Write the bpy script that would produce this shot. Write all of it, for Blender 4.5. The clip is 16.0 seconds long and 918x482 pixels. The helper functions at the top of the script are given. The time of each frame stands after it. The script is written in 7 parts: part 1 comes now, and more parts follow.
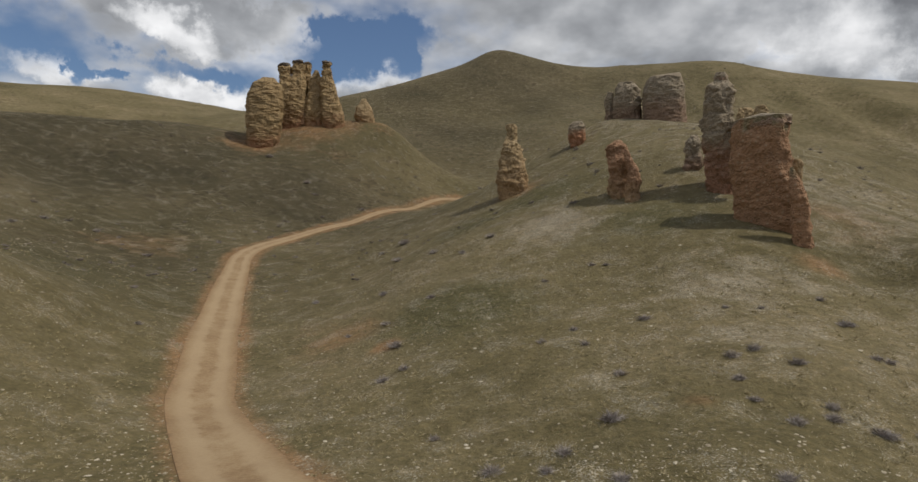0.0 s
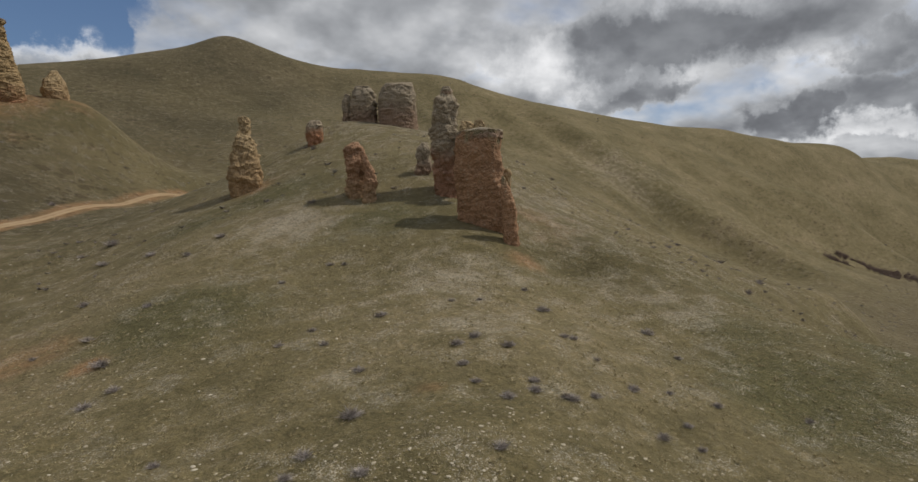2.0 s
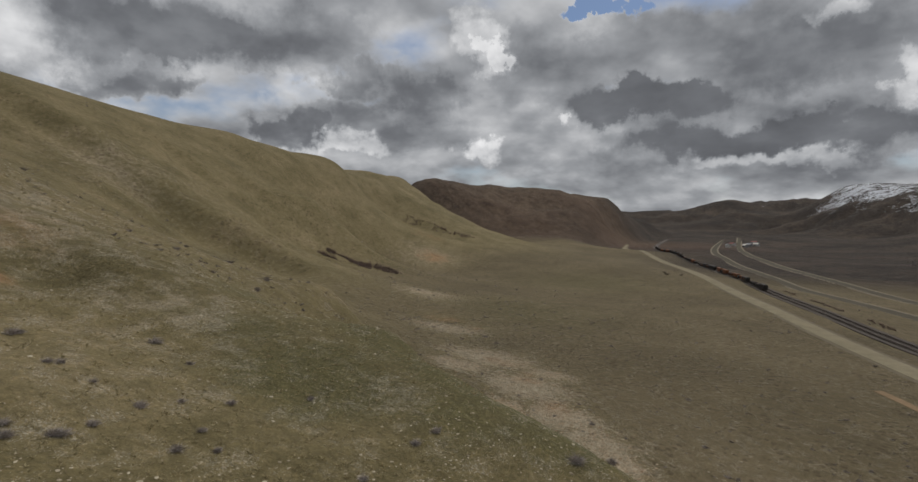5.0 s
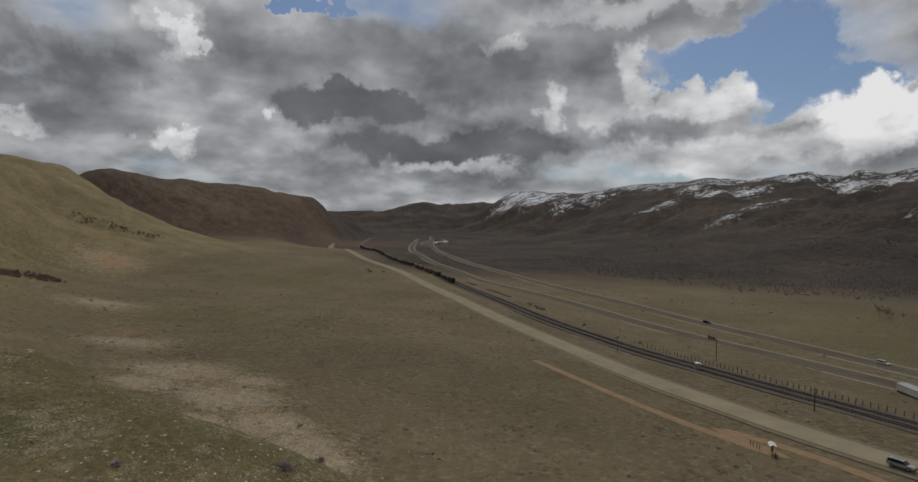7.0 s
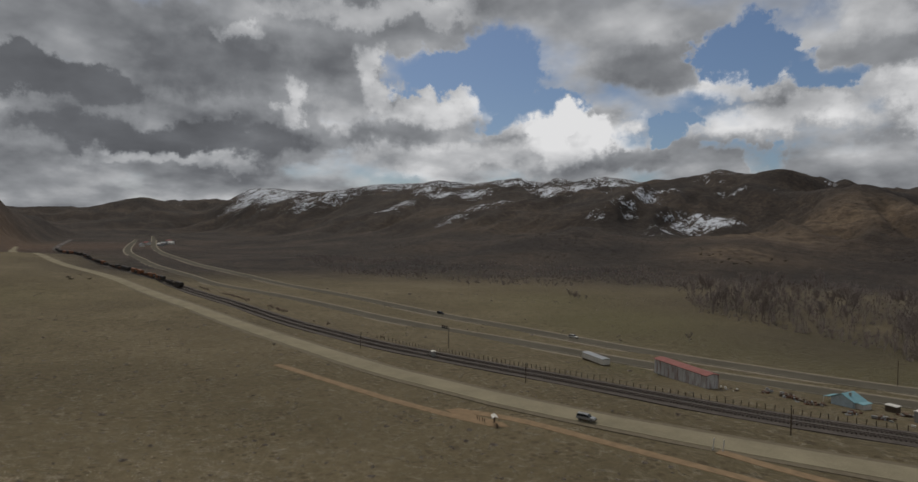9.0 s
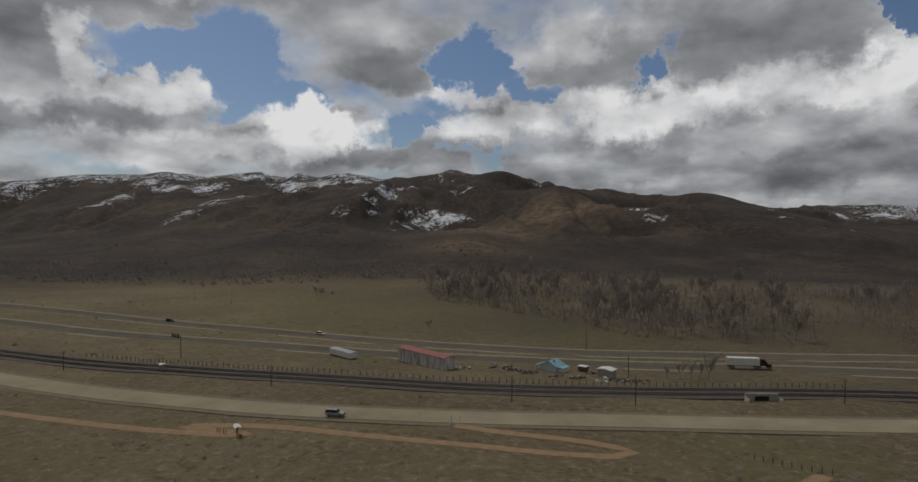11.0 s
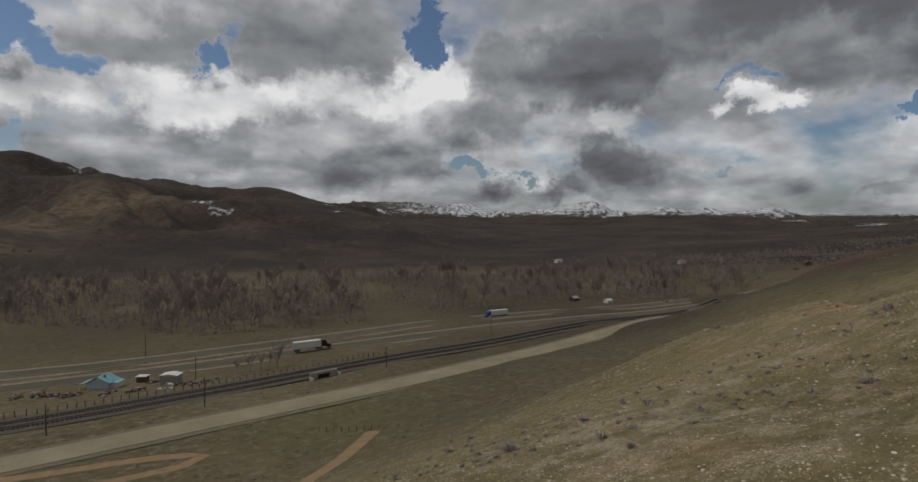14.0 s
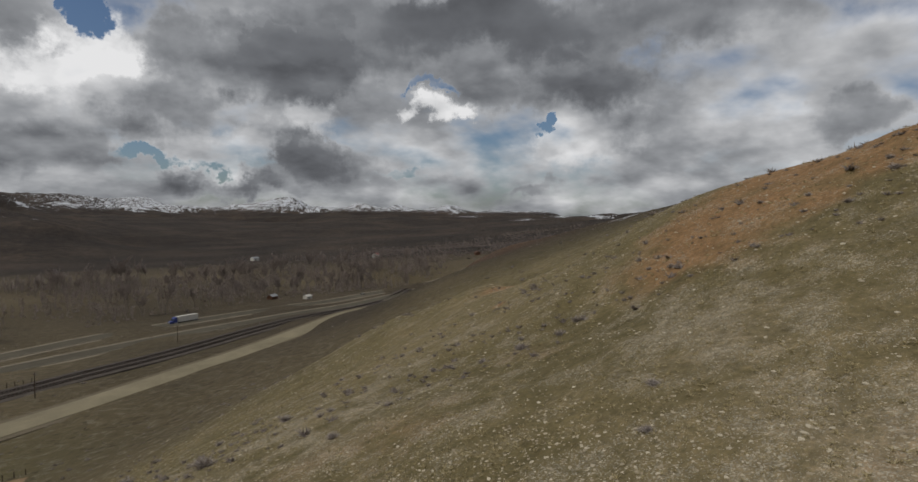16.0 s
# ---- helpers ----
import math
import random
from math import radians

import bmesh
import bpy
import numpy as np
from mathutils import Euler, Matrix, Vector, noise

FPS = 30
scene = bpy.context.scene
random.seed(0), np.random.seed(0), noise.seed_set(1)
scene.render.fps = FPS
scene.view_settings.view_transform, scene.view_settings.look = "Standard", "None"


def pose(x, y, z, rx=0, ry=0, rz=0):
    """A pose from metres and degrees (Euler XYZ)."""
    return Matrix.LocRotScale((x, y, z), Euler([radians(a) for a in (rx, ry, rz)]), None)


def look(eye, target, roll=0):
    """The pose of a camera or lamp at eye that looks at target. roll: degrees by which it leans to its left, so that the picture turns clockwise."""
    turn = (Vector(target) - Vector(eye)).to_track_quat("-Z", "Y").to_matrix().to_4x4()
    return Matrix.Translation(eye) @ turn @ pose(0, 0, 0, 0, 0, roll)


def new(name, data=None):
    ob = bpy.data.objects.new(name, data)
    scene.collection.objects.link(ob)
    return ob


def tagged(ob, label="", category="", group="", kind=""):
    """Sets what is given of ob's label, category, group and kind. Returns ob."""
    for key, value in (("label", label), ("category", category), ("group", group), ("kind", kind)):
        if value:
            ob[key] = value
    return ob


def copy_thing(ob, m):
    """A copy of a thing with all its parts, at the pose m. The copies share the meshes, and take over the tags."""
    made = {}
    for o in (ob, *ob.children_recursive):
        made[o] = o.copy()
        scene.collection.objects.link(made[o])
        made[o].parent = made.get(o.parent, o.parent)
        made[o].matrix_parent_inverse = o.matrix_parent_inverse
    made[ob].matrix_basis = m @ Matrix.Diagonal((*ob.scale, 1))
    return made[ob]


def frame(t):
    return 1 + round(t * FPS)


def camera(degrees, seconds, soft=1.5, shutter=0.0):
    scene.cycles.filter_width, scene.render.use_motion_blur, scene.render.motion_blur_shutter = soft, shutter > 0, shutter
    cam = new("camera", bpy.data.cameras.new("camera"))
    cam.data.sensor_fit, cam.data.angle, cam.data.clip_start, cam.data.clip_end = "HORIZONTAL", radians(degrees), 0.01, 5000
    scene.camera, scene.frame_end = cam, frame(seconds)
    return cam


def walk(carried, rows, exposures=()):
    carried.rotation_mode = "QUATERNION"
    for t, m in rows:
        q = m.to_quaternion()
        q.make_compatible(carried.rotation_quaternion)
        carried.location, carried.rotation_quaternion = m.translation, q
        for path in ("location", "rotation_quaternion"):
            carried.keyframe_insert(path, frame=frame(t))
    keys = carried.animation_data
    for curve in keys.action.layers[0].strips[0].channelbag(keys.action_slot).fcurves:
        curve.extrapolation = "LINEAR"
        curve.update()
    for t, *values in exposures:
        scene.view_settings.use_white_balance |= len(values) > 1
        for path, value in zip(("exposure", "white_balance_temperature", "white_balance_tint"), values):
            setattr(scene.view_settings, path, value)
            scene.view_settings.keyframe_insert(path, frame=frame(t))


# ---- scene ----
EXPO = [(0.0, -0.2), (2.5, -0.2), (5, -0.45), (7.5, -0.65), (9.5, -0.7), (12.5, -0.78), (14, -0.66), (16.0, -0.6)]
cam = camera(77.56, 16.0)
walk(cam, [
    (0.0, pose(0, 0, 50, 88.18, 0.51, -0.00)),
    (0.5, pose(0, 0, 50, 88.16, 0.46, -4.14)),
    (1.0, pose(0, 0, 50, 88.10, 0.28, -9.39)),
    (1.5, pose(0, 0, 50, 88.05, -0.07, -17.38)),
    (2.0, pose(0, 0, 50, 88.06, -0.03, -25.79)),
    (2.5, pose(0, 0, 50, 88.11, 0.03, -34.26)),
    (3.0, pose(0, 0, 50, 88.11, -0.13, -42.79)),
    (3.5, pose(0, 0, 50, 88.14, -0.16, -50.42)),
    (4.0, pose(0, 0, 50, 88.17, -0.18, -57.59)),
    (4.5, pose(0, 0, 50, 88.23, -0.21, -65.28)),
    (5.0, pose(0, 0, 50, 88.24, -0.21, -72.25)),
    (7.5, pose(0, 0, 50, 88.44, -0.62, -107.71)),
    (8.0, pose(0, 0, 50, 88.50, -0.62, -113.91)),
    (8.5, pose(0, 0, 50, 88.49, -0.55, -120.35)),
    (9.0, pose(0, 0, 50, 88.48, -0.54, -126.49)),
    (9.5, pose(0, 0, 50, 88.44, -0.45, -133.52)),
    (12.0, pose(0, 0, 50, 88.05, -0.07, -164.91)),
    (12.5, pose(0, 0, 50, 87.96, -0.15, -172.86)),
    (13.0, pose(0, 0, 50, 87.87, -0.19, -179.94)),
    (13.5, pose(0, 0, 50, 87.75, -0.15, -186.43)),
    (14.0, pose(0, 0, 50, 87.67, -0.18, -193.22)),
    (14.5, pose(0, 0, 50, 87.56, -0.24, -200.43)),
    (15.0, pose(0, 0, 50, 87.51, -0.21, -208.72)),
    (15.5, pose(0, 0, 50, 87.44, -0.38, -215.68)),
    (16.0, pose(0, 0, 50, 87.40, -0.35, -222.83)),
], exposures=EXPO)
# clouds by bearing, height, half width and half height in degrees, and weight
BLUE_GAPS = [(352, 16.1, 4.0, 2.6, 0.55), (335, 14.4, 4.3, 1.1, 0.35), (327, 12.6, 1.2, 0.7, 0.4), (356, 18.0, 4.7, 1.8, 0.25), (27, 14.2, 2.3, 0.9, 0.25), (85, 20.5, 3.4, 0.7, 0.8), (123, 15.1, 4.7, 1.6, 0.6), (130, 15.0, 4.3, 3.5, 0.6), (133, 11.1, 3.3, 1.4, 0.5), (156, 13.7, 2.3, 1.2, 0.45), (153, 15.7, 2.3, 3.0, 0.7), (159, 12.0, 3.0, 1.4, 0.65), (147, 8.9, 2.4, 0.8, 0.65), (169, 13.7, 2.1, 1.2, 0.75), (171, 16.2, 1.2, 1.5, 0.6), (191, 17.5, 1.5, 2.2, 0.85), (154, 6.2, 3.1, 0.6, 0.35), (195, 4.7, 4.0, 0.7, 0.3)]
BLUE_GAPS += [(232, 8.7, 1.1, 0.8, 0.9), (220, 12.4, 2.3, 0.5, 0.45), (195, 4.6, 3.7, 0.7, 0.3), (216, 3.4, 2.9, 0.6, 0.3)]
DARK_CLOUDS = [(327, 15.6, 8.3, 2.5, 0.5), (336, 18.7, 9.8, 1.9, 0.5), (49, 16.8, 12.7, 2.6, 0.7), (56, 9.3, 3.3, 1.1, 0.6), (44, 12.3, 4.1, 0.9, 0.5), (46, 16.2, 9.4, 2.4, 0.6), (69, 13.2, 3.5, 1.6, 0.6), (62, 13.3, 2.3, 1.3, 0.6), (64, 9.8, 9.8, 1.7, 0.6), (89, 11.4, 7.0, 1.7, 0.6), (98, 7.3, 9.6, 1.5, 0.6), (56, 9.2, 3.2, 1.4, 0.5), (43, 12.4, 3.6, 1.5, 0.5), (104, 13.7, 7.6, 4.0, 0.45), (79, 15.3, 3.5, 3.5, 0.4), (94, 15.3, 12.3, 4.7, 0.5), (90, 10.7, 6.9, 2.0, 0.6), (112, 15.4, 4.0, 3.5, 0.3)]
DARK_CLOUDS += [(99, 7.1, 12.7, 2.5, 0.6), (111, 8.8, 6.3, 1.7, 0.35), (121, 9.0, 4.1, 1.8, 0.6), (147, 15.3, 5.6, 2.6, 0.3), (143, 6.7, 3.5, 1.4, 0.5), (178, 16.1, 10.5, 4.1, 0.65), (204, 14.5, 7.7, 3.0, 0.85), (168, 6.2, 5.8, 2.0, 0.4), (185, 5.0, 6.2, 1.7, 0.56), (195, 9.0, 5.5, 2.2, 0.4), (208, 6.1, 3.5, 1.9, 0.48), (145, 15.7, 5.0, 2.6, 0.4), (202, 3.0, 4.5, 0.8, 0.4), (163, 14.4, 4.6, 2.9, 0.4), (227, 18.2, 20.5, 3.5, 1), (207, 13.9, 6.0, 2.8, 0.7), (235, 12.7, 5.6, 2.3, 0.7), (209, 5.4, 4.4, 2.0, 0.7)]
DARK_CLOUDS += [(202, 3.6, 3.1, 1.0, 0.6), (258, 8.6, 3.5, 1.9, 0.7), (225, 12.4, 3.5, 1.8, 0.5), (230, 1.9, 2.9, 0.7, 0.4), (195, 6.8, 2.7, 1.3, 0.5)]
BRIGHT_CLOUDS = [(336, 11.8, 4.4, 1.6, 0.8), (335, 17.8, 3.4, 1.3, 0.8), (352, 14.2, 4.0, 1.5, 0.5), (34, 14.8, 4.8, 2.9, 0.4), (324, 12.8, 3.0, 0.9, 0.5), (76, 17.4, 1.6, 1.0, 0.9), (61, 7.7, 3.2, 0.8, 0.6), (33, 15.1, 8.6, 3.5, 0.3), (75, 18.0, 2.9, 2.3, 0.7), (75, 8.2, 2.3, 1.2, 0.8), (101, 5.0, 5.4, 0.8, 0.6), (105, 18.0, 2.4, 0.8, 0.5), (109, 11.2, 1.5, 1.9, 0.6), (55, 7.0, 3.2, 1.4, 0.5), (58, 11.7, 3.3, 2.3, 0.3), (118, 14.5, 1.8, 2.3, 0.7), (123, 11.8, 4.1, 1.5, 0.6), (119, 20.3, 8.8, 1.2, 0.6)]
BRIGHT_CLOUDS += [(129, 13.4, 1.7, 1.7, 0.7), (137, 9.9, 6.5, 1.1, 0.6), (127, 6.8, 8.7, 1.5, 0.5), (83, 9.1, 0.9, 0.6, 0.6), (138, 8.8, 4.0, 1.9, 0.8), (152, 12.6, 3.1, 1.6, 0.7), (170, 10.2, 7.6, 1.8, 0.8), (191, 13.4, 3.2, 2.2, 0.8), (155, 8.9, 5.9, 1.4, 0.7), (182, 11.7, 6.9, 2.0, 0.7), (162, 17.5, 3.4, 2.3, 0.3), (220, 10.7, 2.1, 0.8, 1), (190, 10.8, 5.4, 2.5, 0.6), (235, 7.3, 4.5, 3.4, 0.5), (207, 9.2, 3.3, 1.4, 0.5), (253, 12.4, 8.8, 4.6, 0.3), (200, 6.2, 4.0, 2.2, 0.4)]
# sun and sky: late-morning sun over the valley, broken cumulus
SUN_AZ, SUN_EL = 106.0, 55.0


def toward(az, el):
    a, e = radians(az), radians(el)
    return Vector((math.sin(a) * math.cos(e), math.cos(a) * math.cos(e), math.sin(e)))


sun = new("sun", bpy.data.lights.new("sun", "SUN"))
sun.data.energy, sun.data.angle, sun.data.color = 2.3, radians(2.0), (1.0, 0.93, 0.82)
sun.matrix_world = look((0, 0, 300), Vector((0, 0, 300)) - toward(SUN_AZ, SUN_EL))


# ---- node helpers ----
def put(nt, socket, value):
    if hasattr(value, "is_output"):
        nt.links.new(value, socket)
    elif isinstance(value, (tuple, list)) and len(value) == 3 and socket.type == "RGBA":
        socket.default_value = (*value, 1)
    else:
        socket.default_value = value


def noise_tex(nt, vec, scale, detail=4, rough=0.55, distort=0.0):
    n = nt.nodes.new("ShaderNodeTexNoise")
    put(nt, n.inputs["Vector"], vec), put(nt, n.inputs["Scale"], scale), put(nt, n.inputs["Detail"], detail)
    put(nt, n.inputs["Roughness"], rough), put(nt, n.inputs["Distortion"], distort)
    return n.outputs["Fac"]


def voro(nt, vec, scale, feature="F1", out="Distance", rnd=1.0):
    n = nt.nodes.new("ShaderNodeTexVoronoi")
    n.feature = feature
    put(nt, n.inputs["Vector"], vec), put(nt, n.inputs["Scale"], scale), put(nt, n.inputs["Randomness"], rnd)
    return n.outputs[out]


def calc(nt, op, a, b=0.0, clamp=False):
    n = nt.nodes.new("ShaderNodeMath")
    n.operation, n.use_clamp = op, clamp
    put(nt, n.inputs[0], a), put(nt, n.inputs[1], b)
    return n.outputs[0]


def vcalc(nt, op, a, b=(0, 0, 0)):
    n = nt.nodes.new("ShaderNodeVectorMath")
    n.operation = op
    put(nt, n.inputs[0], a)
    put(nt, n.inputs[1], b)
    return n.outputs["Value"] if op in ("DOT_PRODUCT", "LENGTH") else n.outputs["Vector"]


def remap(nt, v, a, b, c=0.0, d=1.0, smooth=True):
    n = nt.nodes.new("ShaderNodeMapRange")
    n.interpolation_type = "SMOOTHSTEP" if smooth else "LINEAR"
    for i, q in enumerate((v, a, b, c, d)):
        put(nt, n.inputs[i], q)
    return n.outputs[0]


def blend(nt, fac, a, b, mode="MIX"):
    n = nt.nodes.new("ShaderNodeMix")
    n.data_type, n.blend_type = "RGBA", mode
    put(nt, n.inputs[0], fac), put(nt, n.inputs[6], a), put(nt, n.inputs[7], b)
    return n.outputs[2]


def ramp(nt, fac, stops):
    n = nt.nodes.new("ShaderNodeValToRGB")
    e = n.color_ramp.elements
    while len(e) < len(stops):
        e.new(0.5)
    for q, (p, c) in zip(e, stops):
        q.position, q.color = p, (*c, 1)
    put(nt, n.inputs[0], fac)
    return n.outputs[0]


def attr(nt, name):
    n = nt.nodes.new("ShaderNodeAttribute")
    n.attribute_name = name
    return n.outputs["Fac"]


def coords(nt, kind="Object"):
    return nt.nodes.new("ShaderNodeTexCoord").outputs[kind]


def bump(nt, height, strength=0.4, dist=0.1):
    n = nt.nodes.new("ShaderNodeBump")
    put(nt, n.inputs["Height"], height), put(nt, n.inputs["Strength"], strength), put(nt, n.inputs["Distance"], dist)
    return n.outputs["Normal"]


def material(name, rough=0.9, metal=0.0):
    m = bpy.data.materials.new(name)
    m.use_nodes = True
    nt = m.node_tree
    b = nt.nodes["Principled BSDF"]
    b.inputs["Roughness"].default_value, b.inputs["Metallic"].default_value = rough, metal
    b.inputs["Specular IOR Level"].default_value = 0.25
    return m, nt, b


def plain(name, color, rough=0.8, metal=0.0, vary=0.25, scale=3.0):
    """A paint or surface of one colour, worn at two scales."""
    m, nt, b = material(name, rough, metal)
    co = coords(nt)
    n = calc(nt, "ADD", calc(nt, "MULTIPLY", noise_tex(nt, co, scale, 5), 0.6), calc(nt, "MULTIPLY", noise_tex(nt, co, scale * 9, 3), 0.4))
    lo, hi = tuple(c * (1 - vary) for c in color), tuple(min(1, c * (1 + vary)) for c in color)
    put(nt, b.inputs["Base Color"], ramp(nt, n, [(0.3, lo), (0.7, hi)]))
    put(nt, b.inputs["Normal"], bump(nt, n, 0.2, 0.02))
    return m


# ---- sky ----
world = bpy.data.worlds.new("sky")
scene.world = world
world.use_nodes = True
nt = world.node_tree
bg = nt.nodes["Background"]
sky = nt.nodes.new("ShaderNodeTexSky")
sky.sky_type, sky.sun_disc = "NISHITA", False
sky.sun_elevation, sky.sun_rotation = radians(SUN_EL), radians(SUN_AZ)
way = coords(nt, "Generated")
sep = nt.nodes.new("ShaderNodeSeparateXYZ")
put(nt, sep.inputs[0], way)
# clouds lie in a level sheet, so that they flatten and crowd towards the horizon
far_off = calc(nt, "DIVIDE", 1.0, calc(nt, "ADD", calc(nt, "MAXIMUM", sep.outputs[2], 0.0), 0.42))
spread = nt.nodes.new("ShaderNodeVectorMath")
spread.operation = "SCALE"
put(nt, spread.inputs[0], way), put(nt, spread.inputs["Scale"], far_off)
layer = spread.outputs["Vector"]
above = vcalc(nt, "MULTIPLY", layer, (0.94, 0.94, 0.94))
aside = vcalc(nt, "ADD", layer, (3.7, 1.9, 5.1))


def bent(scale, amount, rough):
    """Directions pushed about, so that soft patches get cloudy outlines."""
    n = nt.nodes.new("ShaderNodeTexNoise")
    put(nt, n.inputs["Vector"], way), put(nt, n.inputs["Scale"], scale), put(nt, n.inputs["Detail"], 8.0)
    put(nt, n.inputs["Roughness"], rough)
    push = vcalc(nt, "MULTIPLY", vcalc(nt, "SUBTRACT", n.outputs["Color"], (0.5, 0.5, 0.5)), (amount, amount, amount * 0.6))
    return vcalc(nt, "NORMALIZE", vcalc(nt, "ADD", way, push))


warp = bent(8.0, 0.3, 0.62)


def spots(rows, vec):
    """Soft oval patches of sky."""
    total = 0.0
    for az, el, wide, tall, w in rows:
        c = toward(az, el)
        across = Vector((math.cos(radians(az)), -math.sin(radians(az)), 0))
        up = across.cross(c)
        a = vcalc(nt, "DOT_PRODUCT", vec, tuple(across / math.sin(radians(wide))))
        b = vcalc(nt, "DOT_PRODUCT", vec, tuple(up / math.sin(radians(tall))))
        off = calc(nt, "ADD", calc(nt, "MULTIPLY", a, a), calc(nt, "MULTIPLY", b, b))
        front = calc(nt, "GREATER_THAN", vcalc(nt, "DOT_PRODUCT", vec, tuple(c)), 0.0)
        total = calc(nt, "ADD", total, calc(nt, "MULTIPLY", front, remap(nt, off, 1.9, 0.1, 0.0, w)))
    return calc(nt, "MINIMUM", total, 1.0)


def heaps(vec, scale):
    """Density of heaped cloud: broken noise with rounded heads."""
    v = nt.nodes.new("ShaderNodeTexVoronoi")
    v.feature = "SMOOTH_F1"
    put(nt, v.inputs["Vector"], vec), put(nt, v.inputs["Scale"], scale * 2.3), put(nt, v.inputs["Smoothness"], 0.5)
    put(nt, v.inputs["Detail"], 4.0), put(nt, v.inputs["Roughness"], 0.5)
    n = noise_tex(nt, vec, scale, 9, 0.5, 0.15)
    return calc(nt, "ADD", calc(nt, "SUBTRACT", n, 0.5), calc(nt, "MULTIPLY", calc(nt, "SUBTRACT", 0.42, v.outputs["Distance"]), 0.3))


def weigh(*terms):
    """A sum of fields, each with its factor."""
    total = 0.0
    for v, k in terms:
        total = calc(nt, "ADD", total, calc(nt, "MULTIPLY", v, k))
    return total


gaps, lights, darks = spots(BLUE_GAPS, warp), spots(BRIGHT_CLOUDS, warp), spots(DARK_CLOUDS, warp)
dens, dens_up, sheet_dens = heaps(layer, 1.9), heaps(above, 1.9), heaps(aside, 1.5)
relief = calc(nt, "SUBTRACT", dens, dens_up)
# a pale sheet with blue gaps
mass = weigh((sheet_dens, 1.4), (1.0, 0.42), (gaps, -0.66), (lights, 0.22), (darks, 0.3))
cover = remap(nt, mass, -0.14, 0.2)
sheet = weigh((1.0, 0.55), (lights, 0.46), (darks, -0.26), (sheet_dens, -0.3), (dens, 0.4), (relief, 0.8), (remap(nt, mass, 0.0, 0.24, 1.0, 0.0), 0.14))
# heaped clouds in front, bright at their thin edges and grey underneath
front = weigh((dens, 1.15), (1.0, -0.16), (darks, 0.5), (lights, -0.22), (gaps, -0.6))
front_cover = remap(nt, front, -0.02, 0.17)
under = weigh((1.0, 0.53), (remap(nt, front, 0.03, 0.42), -0.22), (relief, 0.8), (lights, 0.26), (darks, -0.19), (sheet_dens, 0.25))
tone = nt.nodes.new("ShaderNodeMix")
put(nt, tone.inputs[0], front_cover), put(nt, tone.inputs[2], sheet), put(nt, tone.inputs[3], under)
cloud = ramp(nt, tone.outputs[0], [(0.0, (0.12, 0.125, 0.138)), (0.25, (0.22, 0.23, 0.25)), (0.5, (0.42, 0.435, 0.46)), (0.75, (0.74, 0.75, 0.77)), (1.0, (1.18, 1.18, 1.19))])
SKY = 0.08
blue = blend(nt, 1.0, sky.outputs[0], (SKY * 0.86, SKY * 0.96, SKY * 1.1), "MULTIPLY")
put(nt, bg.inputs["Color"], blend(nt, calc(nt, "MAXIMUM", cover, front_cover), blue, cloud))
bg.inputs["Strength"].default_value = 1.0

# ---- plan: guide lines of the land, x east, y north, z up ----
GUIDES = {}
GUIDES['main_ridge'] = [(-66, 323, 120.0), (-46, 346, 131.0), (-15, 369, 145.8), (7, 384, 157.0), (25, 389, 166.2), (47, 392, 163.2), (88, 400, 157.8), (129, 399, 159.9), (174, 392, 160.7), (220, 392, 150.2), (284, 386, 142.9), (319, 384, 139.8), (366, 375, 135.2), (400, 362, 129.9), (433, 346, 126.7), (502, 346, 121.7), (597, 344, 120.4), (706, 353, 113.1), (779, 362, 119.6), (872, 375, 125.1)]
GUIDES['main_ridge_back'] = [(-99, 484, 101.6), (-23, 554, 122.7), (37, 583, 141.8), (133, 600, 132.1), (262, 589, 133.3), (426, 579, 111.2), (550, 563, 100.1), (649, 520, 96.9), (896, 517, 77.5), (1169, 544, 70.2)]
GUIDES['far_hill'] = [(1209, 476, 147.1), (1456, 360, 147.5), (1583, 226, 146.9), (1698, 75, 129.7), (1799, -54, 106.9), (1846, -114, 58.7)]
GUIDES['far_hill_back'] = [(1693, 667, 108.1), (2038, 504, 102.5), (2217, 316, 98.9), (2377, 105, 78.7), (2518, -76, 52.9), (2584, -160, 3.2)]
GUIDES['left_ridge'] = [(-298, 375, 144.4), (-279, 402, 147.6), (-233, 430, 148.7), (-212, 452, 145.1), (-180, 476, 143.6)]
GUIDES['left_ridge_back'] = [(-447, 563, 120.4), (-418, 604, 123.1), (-349, 646, 124.2), (-319, 678, 120.1), (-271, 715, 118.1)]
GUIDES['left_spur'] = [(-121, 152, 80.3), (-111, 165, 80.6), (-97, 180, 81.8), (-82, 187, 81.8), (-60, 177, 74.1), (-51, 193, 84.4), (-38, 189, 82.0), (-24, 196, 83.3)]
GUIDES['left_spur_back'] = [(-145, 183, 60.8), (-134, 198, 60.6), (-117, 216, 61.3), (-99, 225, 61.3)]
GUIDES['draw'] = [(-20, 244, 82.7), (-5, 221, 68.3), (20, 299, 104.8), (76, 346, 127.0), (46, 255, 90.1), (-44, 153, 63.0), (-68, 138, 62.0), (-26, 155, 58.3), (-85, 123, 60.9), (-60.3, 86.0, 48.8), (-26.9, 44.5, 40.2), (-22.0, 31.0, 40.0), (-18.1, 23.9, 39.7), (-36.6, 66.6, 42.1)]
